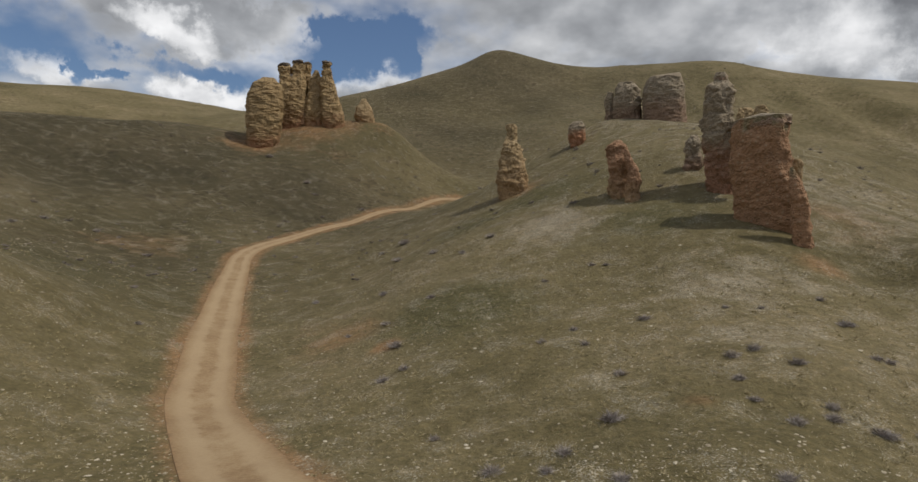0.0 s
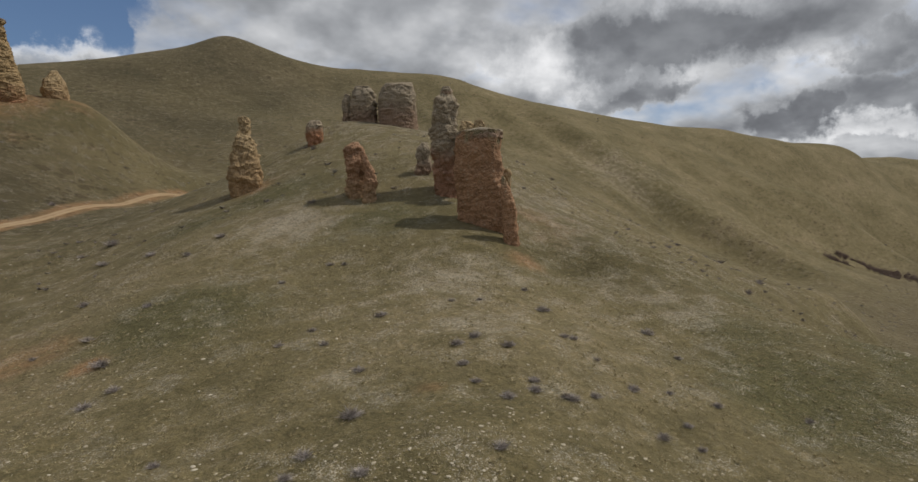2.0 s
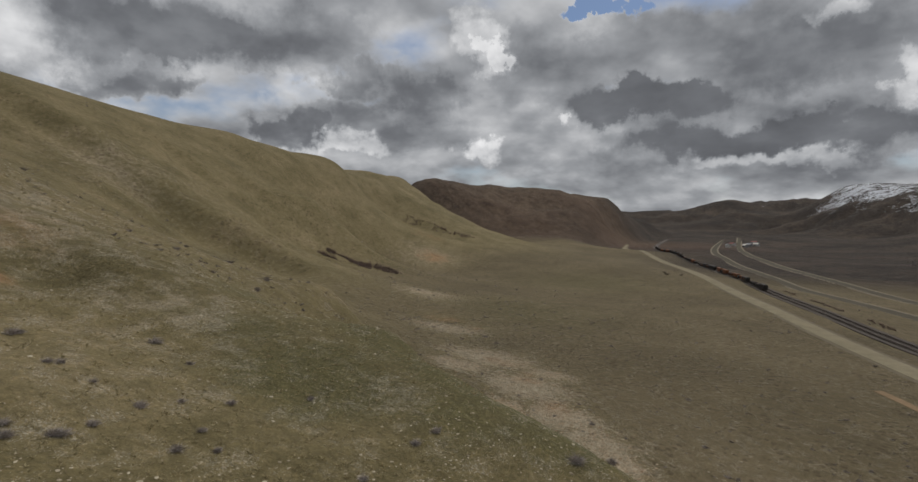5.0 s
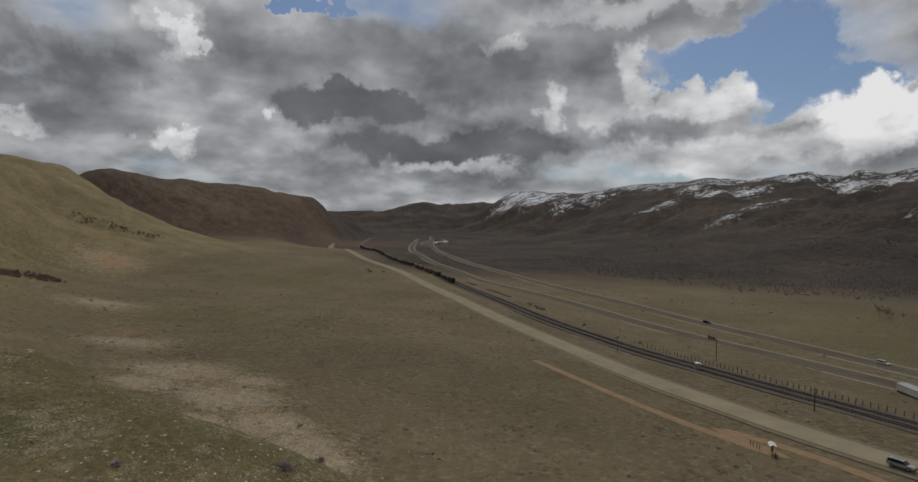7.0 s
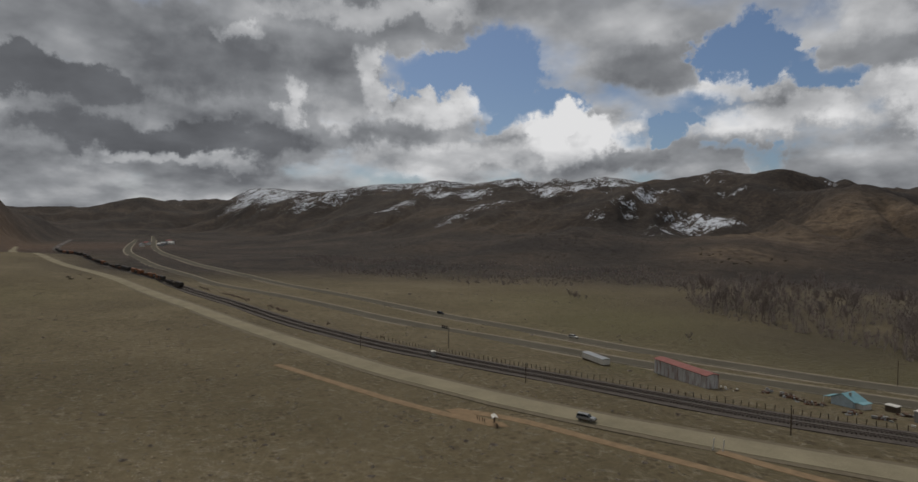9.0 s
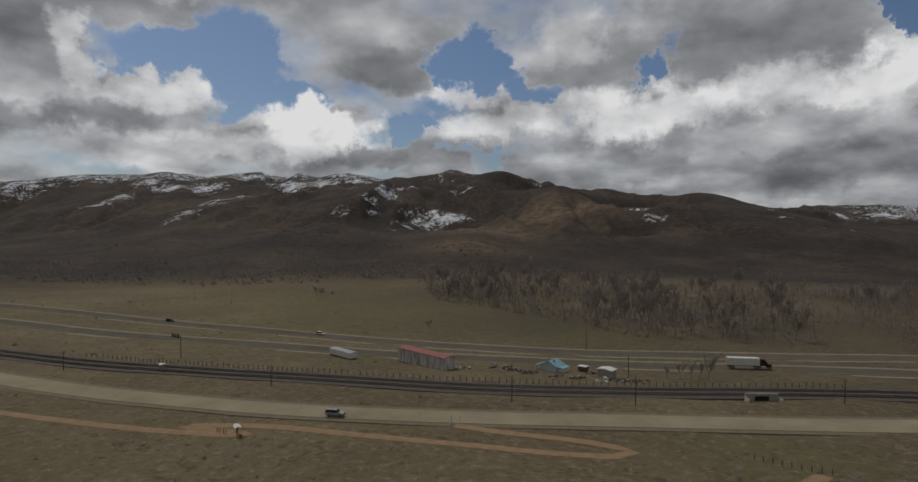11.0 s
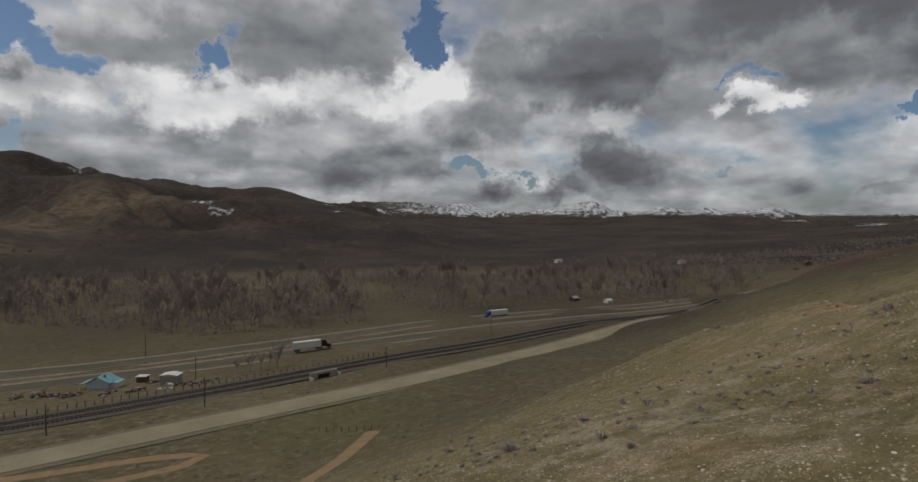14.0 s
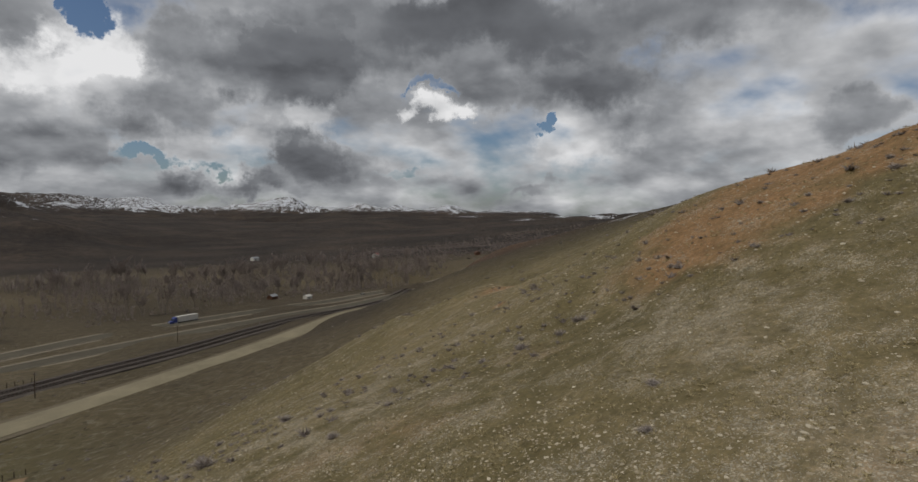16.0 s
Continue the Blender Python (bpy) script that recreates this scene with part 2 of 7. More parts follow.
GUIDES['dirt_road'] = [(-5.5, 18.2, 40.2), (-9.5, 24.2, 39.2), (-17.1, 37.3, 37.8), (-19.7, 43.8, 38.0), (-26.9, 63.6, 39.1), (-33.8, 85.6, 42.4), (-36.7, 99.5, 45.3), (-33, 115, 47.4), (-25, 134, 50.3), (-13, 157, 53.9), (1, 181, 57.5)]
GUIDES['near_slope'] = [(-0.1, 23.0, 39.5), (4.7, 21.5, 40.2), (10.3, 19.4, 41.0), (-4.4, 22.6, 39.7), (-0.1, 35.0, 40.3), (-0.1, 53.0, 43.5), (-0.0, 72.0, 47.1), (8.0, 36.1, 41.8), (12.3, 55.7, 45.9), (14.1, 33.1, 42.4), (19.6, 46.0, 45.1), (19.3, 30.4, 42.9), (28.3, 44.8, 45.2), (-15.0, 50.8, 38.6), (-14.9, 78.6, 42.1)]
GUIDES['rock_spur'] = [(31.3, 51.2, 48.1), (29.3, 61.4, 51.5), (31.5, 75.7, 57.9), (20.1, 71.2, 53.1), (8.4, 94.6, 54.6), (37, 116, 70.3), (22, 107, 64.1), (44, 106, 67.8), (31, 120, 71.3), (46.6, 88.5, 63.2)]
GUIDES['valley_flank'] = [(45.0, 72.1, 54.7), (40.7, 46.8, 46.8), (43.7, 41.1, 43.3), (155, 220, 82.3), (164, 188, 62.5), (269, 253, 79.2), (244, 190, 49.8), (387, 248, 71.3), (621, 298, 67.7), (344, 182, 24.9), (200, 194, 49.9), (290, 195, 36.4), (462, 238, 13.6), (389, 262, 68.7), (1046, 339, 29.1), (900, 333, 80.7), (869, 233, 31.3), (957, 289, 33.2), (1118, 375, 45.7), (1173, 252, 27.8)]
GUIDES['spur_edge'] = [(52.4, 22.5, 38.4), (46.0, 13.8, 36.4), (42.2, 8.1, 35.0), (39.8, 3.5, 34.4), (36.0, -0.3, 34.4), (94.6, 56.2, 38.0), (36.2, 47.8, 43.9), (33.0, 32.1, 40.6), (19.3, 18.9, 39.5), (31.8, 18.9, 38.1), (23.2, 13.8, 38.0), (28.7, 8.6, 36.3)]
GUIDES['edge_foot'] = [(60.2, 25.9, 31.5), (52.9, 15.9, 30.1), (48.6, 9.3, 28.9), (45.8, 4.0, 28.5), (41.4, -0.4, 28.8)]
GUIDES['gully'] = [(87.4, 37.1, 20.0), (77.3, 20.7, 16.0), (71.7, 6.3, 14.0), (61.8, -5.4, 14.0), (101, 63, 26.0)]
GUIDES['bench'] = [(228, 89, 10.0), (170, 51, 10.0), (146, 28, 9.0), (117, 10, 8.0), (299, 57, 7.0), (587, 53, 10.0), (216, -1, 4.0), (109, 25, 8.0), (109, -13, 3.0), (125, -27, 2.0), (90.9, -72.9, 0.0), (85.0, -95.1, 0.0), (16, -111, 1.0), (-4, -114, 2.0), (-33, -133, 3.0), (-64, -151, 5.0), (1154, 223, 26.0), (1105, 58, 22.0)]
GUIDES['valley_end'] = [(1782, -250, 4.0), (2462, -434, 8.0), (3117, -719, 10.0), (1488, -182, 2.0), (2125, -569, 0.0), (1390, -561, -5.0), (1039, -599, -7.0), (2443, -889, 5.0)]
GUIDES['below'] = [(0.0, 3.0, 38.5), (6.9, -4.0, 35.0), (28.2, -10.3, 25.0), (23.0, -19.3, 26.0), (15.0, -26.0, 28.0), (2.6, -29.9, 31.0), (70.5, -25.7, 8.0), (61.3, -51.4, 6.0), (40.0, -69.3, 7.0), (6.5, -74.7, 11.0), (-7.5, -2.7, 40.5)]
GUIDES['right_crest'] = [(-66.7, -36.5, 49.9), (-62.1, -27.8, 52.5), (-60.4, -21.3, 54.2), (-57.9, -15.6, 55.1), (-54.9, -10.8, 56.4), (-53.4, -8.2, 56.9)]
GUIDES['right_back'] = [(-106, -58, 47.7), (-99.3, -44.5, 50.5), (-96.6, -34.0, 52.3), (-92.7, -25.0, 53.3), (-87.9, -17.3, 54.7), (-85.4, -13.1, 55.2)]
GUIDES['right_slope'] = [(-31.9, -8.4, 46.3), (-22.3, -5.7, 43.4), (-18.4, -4.7, 42.5), (-17.5, -9.6, 41.1), (-24.5, -13.5, 42.3), (-39.3, -21.9, 44.2), (-41.8, -16.6, 47.9), (-35.8, -27.3, 40.8), (-59.5, -50.5, 41.1), (-60.9, -42.1, 44.7), (-22.2, -23.1, 38.9), (-16.0, -16.6, 39.1), (-15.1, -30.4, 35.2), (-26.9, -48.0, 32.6), (-45.9, -65.5, 30.9), (-70.7, -90.7, 30.1), (-68.5, -65.8, 38.5), (-15.2, -41.3, 32.4), (-25.3, -52.2, 30.8), (-8.6, -41.1, 31.3)]
GUIDES['right_edge_foot'] = [(-88, -113, 17.1), (-87.9, -97.5, 23.3), (-85.7, -82.2, 29.0), (-76.2, -64.7, 33.0), (-78.2, -54.0, 37.9)]
GUIDES['scrub_rise'] = [(-125, -174, 15.4), (-135, -173, 19.9), (-147, -170, 24.3), (-162, -169, 28.6)]
GUIDES['brown_hill'] = [(-213, -251, 4.8), (-228, -238, 20.3), (-248, -224, 32.1), (-275, -207, 38.3), (-314, -175, 49.0)]
GUIDES['brown_hill_back'] = [(-320, -377, -11.7), (-342, -357, 3.8), (-372, -336, 15.4), (-413, -310, 21.0), (-471, -263, 31.0)]
GUIDES['road'] = [(1230, 20, 0.0), (771, -31, 0.0), (512, -61, 0.0), (349, -71, 0.0), (357, -81, 0.0), (200, -91, 0.0), (143, -104, 0.0), (108, -112, 0.0), (140, -101, 0.0), (104, -117, 0.0), (63, -131, 0.0), (21, -151, 0.0), (-24, -172, 0.0), (-78, -199, 0.0), (-46, -183, 0.0), (-103, -213, 0.0), (-187, -254, 0.0), (-107, -215, 0.0), (-195, -256, 0.0)]
GUIDES['north_range'] = [(4191, -268, 135.1), (4023, -495, 205.8), (3866, -673, 148.7), (3705, -839, 115.0), (3519, -1027, 256.8), (3387, -1140, 257.6), (3096, -1332, 243.2), (2768, -1464, 267.0), (2643, -1494, 249.9), (2554, -1515, 221.6), (2322, -1564, 265.7), (2323, -1661, 265.0), (2210, -1691, 206.9), (2164, -1702, 240.4), (2011, -1730, 266.0), (1999, -1732, 261.5), (1882, -1763, 248.0), (1824, -1788, 195.4), (1777, -1807, 248.7), (1664, -1843, 238.8), (1631, -1849, 246.8)]
GUIDES['north_back'] = [(6077, -389, 120.9), (5103, -1489, 193.4), (3833, -2167, 201.7), (3205, -2452, 194.7), (2729, -2556, 194.9), (2365, -2681, 188.2), (1616, -2715, 177.6), (1037, -2631, 155.6), (645, -2532, 128.3), (438, -2621, 109.2), (-156, -3158, 80.7)]
GUIDES['lit_spur'] = [(491, -1575, 129.9), (491, -1417, 103.0), (496, -1147, 47.9), (452, -891, 9.1), (419, -739, -10.7), (1954, -1009, 77.6), (2866, -884, 108.3), (927, -1048, 21.4)]
GUIDES['far_range'] = [(-1107, -2868, 51.1), (-1296, -2866, 116.4), (-1452, -2855, 129.8), (-1610, -2846, 14.9), (-1839, -2797, 112.6), (-1920, -2771, 68.0), (-2028, -2740, 147.6), (-2038, -2740, 62.0), (-2154, -2734, 69.5), (-2163, -2734, 16.8), (-2367, -2713, 153.7), (-2373, -2713, 56.7), (-2576, -2687, 84.9), (-2589, -2685, -17.4), (-2805, -2649, 36.2), (-3287, -2588, 71.7), (-3610, -2425, -57.4), (-3932, -2184, -117.0)]
GUIDES['snow_range'] = [(-439, -4478, 160.2), (-622, -4456, 175.6), (-893, -4410, 147.6), (-1115, -4359, 157.6), (-1288, -4311, 62.2)]
GUIDES['far_foot'] = [(1824, -562, -4.0), (1483, -600, -5.0), (891, -575, -5.0), (521, -628, -5.0), (569, -549, -6.0), (471, -634, -6.0), (262, -543, -6.0), (119, -473, -6.0), (22, -509, -6.0), (-82, -580, -6.0), (-80, -549, -6.0), (-226, -622, -6.0), (-441, -729, -6.0), (-628, -719, -6.0)]
GUIDES['valley_floor'] = [(1636, -202, 5.0), (907, -307, -4.0), (831, -256, -5.0), (320, -256, -7.0), (113, -266, -8.0), (257, -290, -8.0), (100, -276, -8.0), (-18, -366, -8.0), (-123, -395, -8.0), (-14, -339, -8.0), (-152, -417, -8.0), (166, -187, -6.0), (34, -237, -7.0), (-98, -316, -8.0), (-159, -329, -8.0)]
GUIDES['rim'] = [(-4950, 0, 200.0), (-4651, 1692, 230.0), (-3181, 3791, 230.0), (-859, 4874, 200.0), (1692, 4651, 200.0), (3791, 3181, 170.0), (4781, 1281, 170.0), (4950, 0, 170.0), (-58.0, 15.5, 60.0), (-141, 51, 85.0), (-386, 103, 120.0), (-38.6, 46.0, 48.0), (-866, 500, 160.0), (-964, 1149, 170.0), (0, 1500, 150.0), (1157, 1378, 140.0), (2078, 1200, 140.0)]
GUIDES['rail'] = [(1246, -28, -1.2), (900, -62, -1.2), (569, -90, -1.2), (420, -97, -1.2), (244, -113, -1.2), (176, -128, -1.2), (130, -142, -1.2), (77, -158, -1.2), (35, -177, -1.2), (-20, -205, -1.2), (-66, -224, -1.2), (-90, -237, -1.2), (-128, -257, -1.2), (-260, -330, -1.2)]
GUIDES['highway'] = [(870, -180, -6.3), (600, -182, -6.3), (342, -200, -6.3), (240, -212, -6.3), (150, -221, -6.3), (78, -240, -6.3), (37, -256, -6.3), (-15, -280, -6.3), (-79, -310, -6.3), (-160, -330, -6.3), (-300, -350, -6.3), (568, -129, -6.3), (290, -170, -6.3), (185, -190, -6.3), (133, -200, -6.3), (73, -220, -6.3), (34, -234, -6.3), (-38, -262, -6.3), (-103, -283, -6.3), (-250, -315, -6.3)]
GUIDES['south_range'] = [(1506, -1867, 251.2), (1385, -1884, 224.2), (1250, -1889, 204.8), (1114, -1872, 219.1), (1019, -1847, 244.1), (962, -1844, 222.5), (800, -1842, 221.0), (715, -1814, 125.4), (601, -1778, 173.3), (564, -1772, 168.7), (460, -1750, 88.5), (445, -1746, 114.2), (396, -1721, -46.2), (384, -1714, 36.7), (322, -1781, 58.2), (302, -1807, 50.1), (237, -1884, 124.6), (91, -1996, 122.2), (-4, -2083, 53.2), (-107, -2178, 30.7)]
GUIDES['far_back'] = [(-228, -2963, 68.4), (-1887, -3712, 91.6), (-2497, -3603, 76.6), (-2801, -3555, 70.8), (-3085, -3527, 76.7), (-3647, -3443, 65.4), (-5112, -2839, 68.1)]
GUIDES['snow_gully'] = [(761, -1463, 88.1), (751, -1240, 43.1), (718, -1022, 21.3), (622, -782, 11.0)]
GUIDES['middle_spur'] = [(979, -1450, 148.9), (929, -1240, 98.8), (836, -928, 31.5), (704, -637, -3.8)]
GUIDES['middle_gully'] = [(1231, -1575, 165.2), (1218, -1324, 91.2), (1055, -994, 34.7), (859, -686, 9.4)]
GUIDES['upper_spur'] = [(1507, -1670, 188.8), (1427, -1400, 121.7), (1250, -998, 40.6), (1008, -650, -0.2)]
GUIDES['snow_spur'] = [(-4, -1749, 75.2), (-64, -1598, 49.5), (-129, -1494, 33.7), (-182, -1387, 17.9)]
GUIDES['dark_face'] = [(246, -1071, 3.0), (129, -890, -15.6), (42, -949, -18.0), (-105, -1094, -25.3), (-310, -1365, -27.5)]
RED_PATCHES = [(-51.1, 91.7, 12, 0.5), (-61, 93.9, 12, 0.3), (-11, 51.8, 5, 0.8), (-13.7, 54.3, 5, 0.5), (-6, 45.6, 1.6, 0.9), (30.4, 48.2, 2.6, 0.9), (10.2, 93.4, 4, 0.8), (11.2, 26.8, 1.2, 0.6), (-47, 190.3, 20, 0.9), (-61.7, 176.5, 12, 0.9), (-28.3, 195, 10, 0.6), (-5.2, 26.5, 4, 0.4), (-62.5, -57.6, 4.5, 1), (-46.5, -18.4, 9, 1.1), (-56.5, -13, 12, 1.1), (-57.2, -18.1, 10, 1.1)]
RED_PATCHES += [(-49.8, -23.3, 7, 0.9), (-233.3, -233.4, 25, 0.9), (-19.7, -25.2, 7, 0.5), (-15.1, -30.4, 6, 0.4), (-21.6, -4, 5, 0.3), (-30.5, -25.8, 6, 0.4), (39.7, 57.7, 8, 0.5), (231.7, 80.4, 14, 0.6), (166, 39, 9, 0.7), (1499.8, 23.5, 260, 0.5), (1227.1, 238.3, 200, 0.4), (-259.1, -220.2, 60, 0.8), (-283.7, -196.2, 60, 0.8), (146.5, 28.1, 7, 0.7), (128.4, 17.9, 6, 0.8), (599.6, 229.1, 30, 0.5)]
# pale soil; the patches along lit_spur also paint sunlight on it
PALE_PATCHES = [(11.7, 69, 6, 0.8), (21.6, 45.1, 6, 0.6), (17.5, 33.7, 3, 0.7), (45.1, 66.1, 12, 0.4), (36.3, 112.3, 10, 0.5), (42, 103.8, 8, 0.4), (43.2, 55.1, 10, 0.4), (218.4, 247.4, 30, 0.5), (39.4, 38.3, 8, 0.4), (-21.9, -35.8, 15, 0.4), (-19.7, -3.6, 8, 0.5), (-30.2, -13.3, 8, 0.5), (479.3, -1045.3, 110, 0.8), (461.9, -1268.5, 120, 0.9), (432.4, -812.1, 80, 0.8), (420.4, -1419, 110, 0.9), (1172.1, -936, 150, 0.3), (1596.2, -1030.6, 150, 0.3)]
LUSH_PATCHES = [(49.4, 21.8, 7, 1), (43.8, 14.2, 6, 1), (40.1, 8.5, 5, 1), (37.7, 4.8, 5, 1), (54.5, 29.5, 8, 0.9), (58, 39.2, 9, 0.6), (-0.3, 50, 7, 0.9), (12.7, 85.1, 7, 0.8), (20.3, 62.8, 8, 0.7), (35.7, 22.2, 7, 0.9), (41.1, 31.8, 6, 0.6), (-46, 65.4, 14, 0.6), (1.4, 85, 8, 0.6), (35.4, 10.6, 5, 0.5), (216.4, -290.7, 70, 0.9), (313.3, -325.8, 60, 0.6), (85.4, -277.8, 40, 0.9), (136.2, -282.4, 50, 0.8), (114.6, -315.4, 50, 0.9), (-6, -138.8, 25, 0.6), (298.3, -293.4, 60, 0.5), (280.2, 54.4, 40, 0.5), (475.9, 43.5, 60, 0.5), (141.1, -189.2, 20, 0.6)]
# darker ground: cloud shade painted on the hillside, brown brush in the valley
SHADE_SCRUB_PATCHES = [(-127.1, -202.4, 35, 0.3), (-62.2, -169.8, 32, 0.3), (-87.5, -176.1, 30, 0.3), (-35.8, -141, 25, 0.3), (-129.2, -203.8, 40, 0.4), (372.7, -501.4, 90, 0.9), (515.2, -461.1, 100, 0.8), (118.2, -469.1, 80, 0.9), (-74.2, -523.1, 90, 0.9), (119.7, -328.4, 70, 0.9), (15.8, -357.2, 80, 0.9), (-88.5, -386.2, 90, 0.9), (205, -424, 90, 0.9), (-152.2, -417.1, 90, 0.9), (-41.8, 144.1, 40, 1), (-78.9, 144.9, 60, 1), (-94.3, 135.4, 60, 1), (-51.5, 85.7, 35, 0.7), (-58.9, 127, 40, 0.8), (-6.2, 269.9, 60, 0.8), (24.2, 349.2, 80, 0.9), (-26.8, 318.9, 60, 0.8), (-20.4, 108.1, 25, 0.5), (75.7, 341.7, 70, 0.6), (-78.1, 104, 40, 0.6)]
SNOW_PATCHES = [(796, -1285, 55, 0.8), (771, -1342, 66, 1), (727, -1338, 46, 0.9), (780, -1181, 38, 0.7), (760, -1093, 22, 0.6), (692, -1193, 37, 0.8), (967, -1358, 45, 0.8), (1000, -1481, 48, 0.7), (940, -1229, 38, 0.6), (935, -1126, 32, 0.5), (837, -1606, 31, 0.6), (874, -1587, 22, 0.6), (1977, -1182, 56, 0.9), (1911, -1080, 43, 0.9), (2203, -1453, 64, 0.9), (1992, -1401, 83, 0.9), (1815, -1418, 79, 0.9), (1462, -1280, 59, 0.8), (1569, -1603, 77, 0.9), (1494, -1690, 88, 0.9), (1414, -1772, 69, 0.9), (1870, -1688, 77, 0.7)]
SNOW_PATCHES += [(1383, -1015, 50, 0.6), (1334, -939, 40, 0.5), (1472, -1175, 69, 0.5), (3405, -1051, 131, 1), (3232, -1117, 168, 0.9), (3349, -945, 106, 0.8), (2869, -1162, 95, 0.8), (2760, -1235, 111, 0.9), (2755, -1060, 90, 0.7), (286, -1472, 29, 0.9), (228, -1397, 27, 0.8), (-4, -1787, 21, 0.9), (-34, -1583, 17, 0.9), (-65, -1462, 14, 0.9), (-114, -1483, 14, 0.8), (-157, -1443, 14, 0.7), (-121, -1266, 12, 0.7), (98, -1159, 12, 0.5), (241, -1358, 20, 0.8), (222, -1374, 13, 0.8), (98, -496, 6, 0.5), (-194, -1885, 41, 1)]
SNOW_PATCHES += [(-450, -3111, 96, 1), (-658, -3429, 107, 1), (-763, -3111, 86, 1), (-903, -3136, 80, 0.9), (-1283, -3872, 100, 0.9), (-1381, -2716, 82, 0.9), (-1328, -2446, 61, 0.8), (-1749, -2755, 80, 0.9), (-1736, -2548, 53, 0.8), (-1949, -2633, 72, 0.9), (-2359, -2781, 80, 0.8), (-1878, -2038, 61, 0.8), (-1923, -1979, 61, 0.8), (-1545, -1331, 62, 0.7), (-1856, -1385, 71, 0.8), (-1542, -1018, 68, 0.8), (-234, -137, 10, 0.8), (-1574, -1632, 55, 0.7)]
SCREE = [(532, 200, 36, 0.7), (287, 111, 20, 0.9), (208, 72, 16, 1), (167, 44, 14, 1.2), (141, 27, 11, 1.3), (124, 16, 8, 1.3), (113, 8, 7, 1.3), (106, 3, 5, 1.2), (146, 47, 8, 1.1), (123, 28, 4, 1), (160, 24, 7, 0.9)]
PALE_PATCHES += SCREE + [(1350, 330, 260, 0.5), (1600, 120, 220, 0.45)]
RED_PATCHES += [(533, 197, 20, 0.8), (223, 64, 5, 0.6), (154, 29, 4, 0.7), (132, 18, 4, 0.7), (320, 75, 16, 0.35), (-47, -44, 1, 1), (-43, -15, 1, 0.9), (-42, -19, 2, 0.7), (-45, -12, 3, 1), (-48, -9, 3, 1), (-41, -23, 1, 0.6), (-211, -202, 7, 0.8)]
TRACK_A_ROWS = [(198.4, -67.5), (139.3, -82), (107.3, -94), (125.4, -90.4), (105.5, -100.8), (67.3, -109.8), (42.3, -116), (28, -122.1), (25, -126.8), (34.9, -127.7), (54, -123.8), (66.9, -122.2)]
TRACK_B_ROWS = [(4.1, -98.1), (-3, -114.4), (-10.7, -130.2)]
ROCKS = {}
ROCKS['cluster'] = [
    (0.9, 0, [(-58.6, 178.6, 95.2, 1.9), (-59.2, 178.4, 93.4, 4.4), (-59.6, 178.3, 90.0, 5.5), (-59.8, 178.2, 86.9, 5.7), (-60.1, 178.1, 80.5, 5.6), (-60.5, 178.0, 76.0, 5.0), (-61.4, 177.7, 73.1, 4.2)]),
    (0.9, 0, [(-57.0, 190.7, 102.5, 1.67), (-57.1, 190.6, 101.7, 2.05), (-57.1, 190.6, 99.0, 1.9), (-56.3, 190.9, 95.2, 2.9), (-55.7, 191.1, 89.5, 3.6), (-55.4, 191.1, 82.1, 3.4)]),
    (0.9, 0, [(-53.1, 191.8, 103.9, 1.50), (-52.9, 191.8, 102.7, 2.07), (-53.1, 191.8, 101.6, 1.95), (-53.1, 191.8, 100.2, 2.0), (-53.2, 191.7, 95.4, 3.2), (-53.4, 191.5, 89.5, 4.1), (-53.7, 191.3, 81.7, 3.6)]),
    (0.9, 0, [(-50.7, 195.5, 104.7, 0.77), (-50.8, 195.5, 103.5, 1.15), (-50.8, 195.5, 101.8, 1.05), (-50.7, 195.5, 98.2, 2.0), (-50.8, 195.5, 90.3, 3.4), (-50.7, 195.5, 82.0, 3.4)]),
    (0.9, 0, [(-46.8, 191.4, 101.0, 0.57), (-47.0, 191.3, 98.1, 1.8), (-47.1, 191.3, 93.3, 2.7), (-47.2, 191.3, 87.5, 4.0), (-47.6, 191.1, 81.8, 3.5)]),
    (0.9, 0, [(-43.1, 189.1, 103.1, 1.12), (-42.8, 189.2, 102.1, 1.69), (-43.0, 189.2, 101.2, 1.2), (-42.9, 189.2, 96.6, 2.1), (-42.2, 189.4, 90.9, 3.1), (-41.2, 189.6, 85.2, 3.9), (-40.7, 189.7, 80.4, 3.6)]),
]
ROCKS['boulder'] = [
    (0.9, 0, [(-32.0, 196.4, 92.5, 0.79), (-32.2, 196.4, 89.3, 2.77), (-32.1, 196.4, 86.4, 3.56), (-31.3, 196.5, 83.4, 2.97)]),
]
ROCKS['pinnacle'] = [
    (0.9, 0, [(8.7, 94.6, 66.1, 0.77), (8.7, 94.6, 65.6, 1.05), (8.8, 94.6, 65.0, 0.86), (8.6, 94.6, 63.5, 0.96), (8.7, 94.6, 62.0, 1.44), (8.8, 94.6, 59.6, 2.21), (8.9, 94.6, 56.7, 2.59), (8.7, 94.6, 54.4, 2.11)]),
]
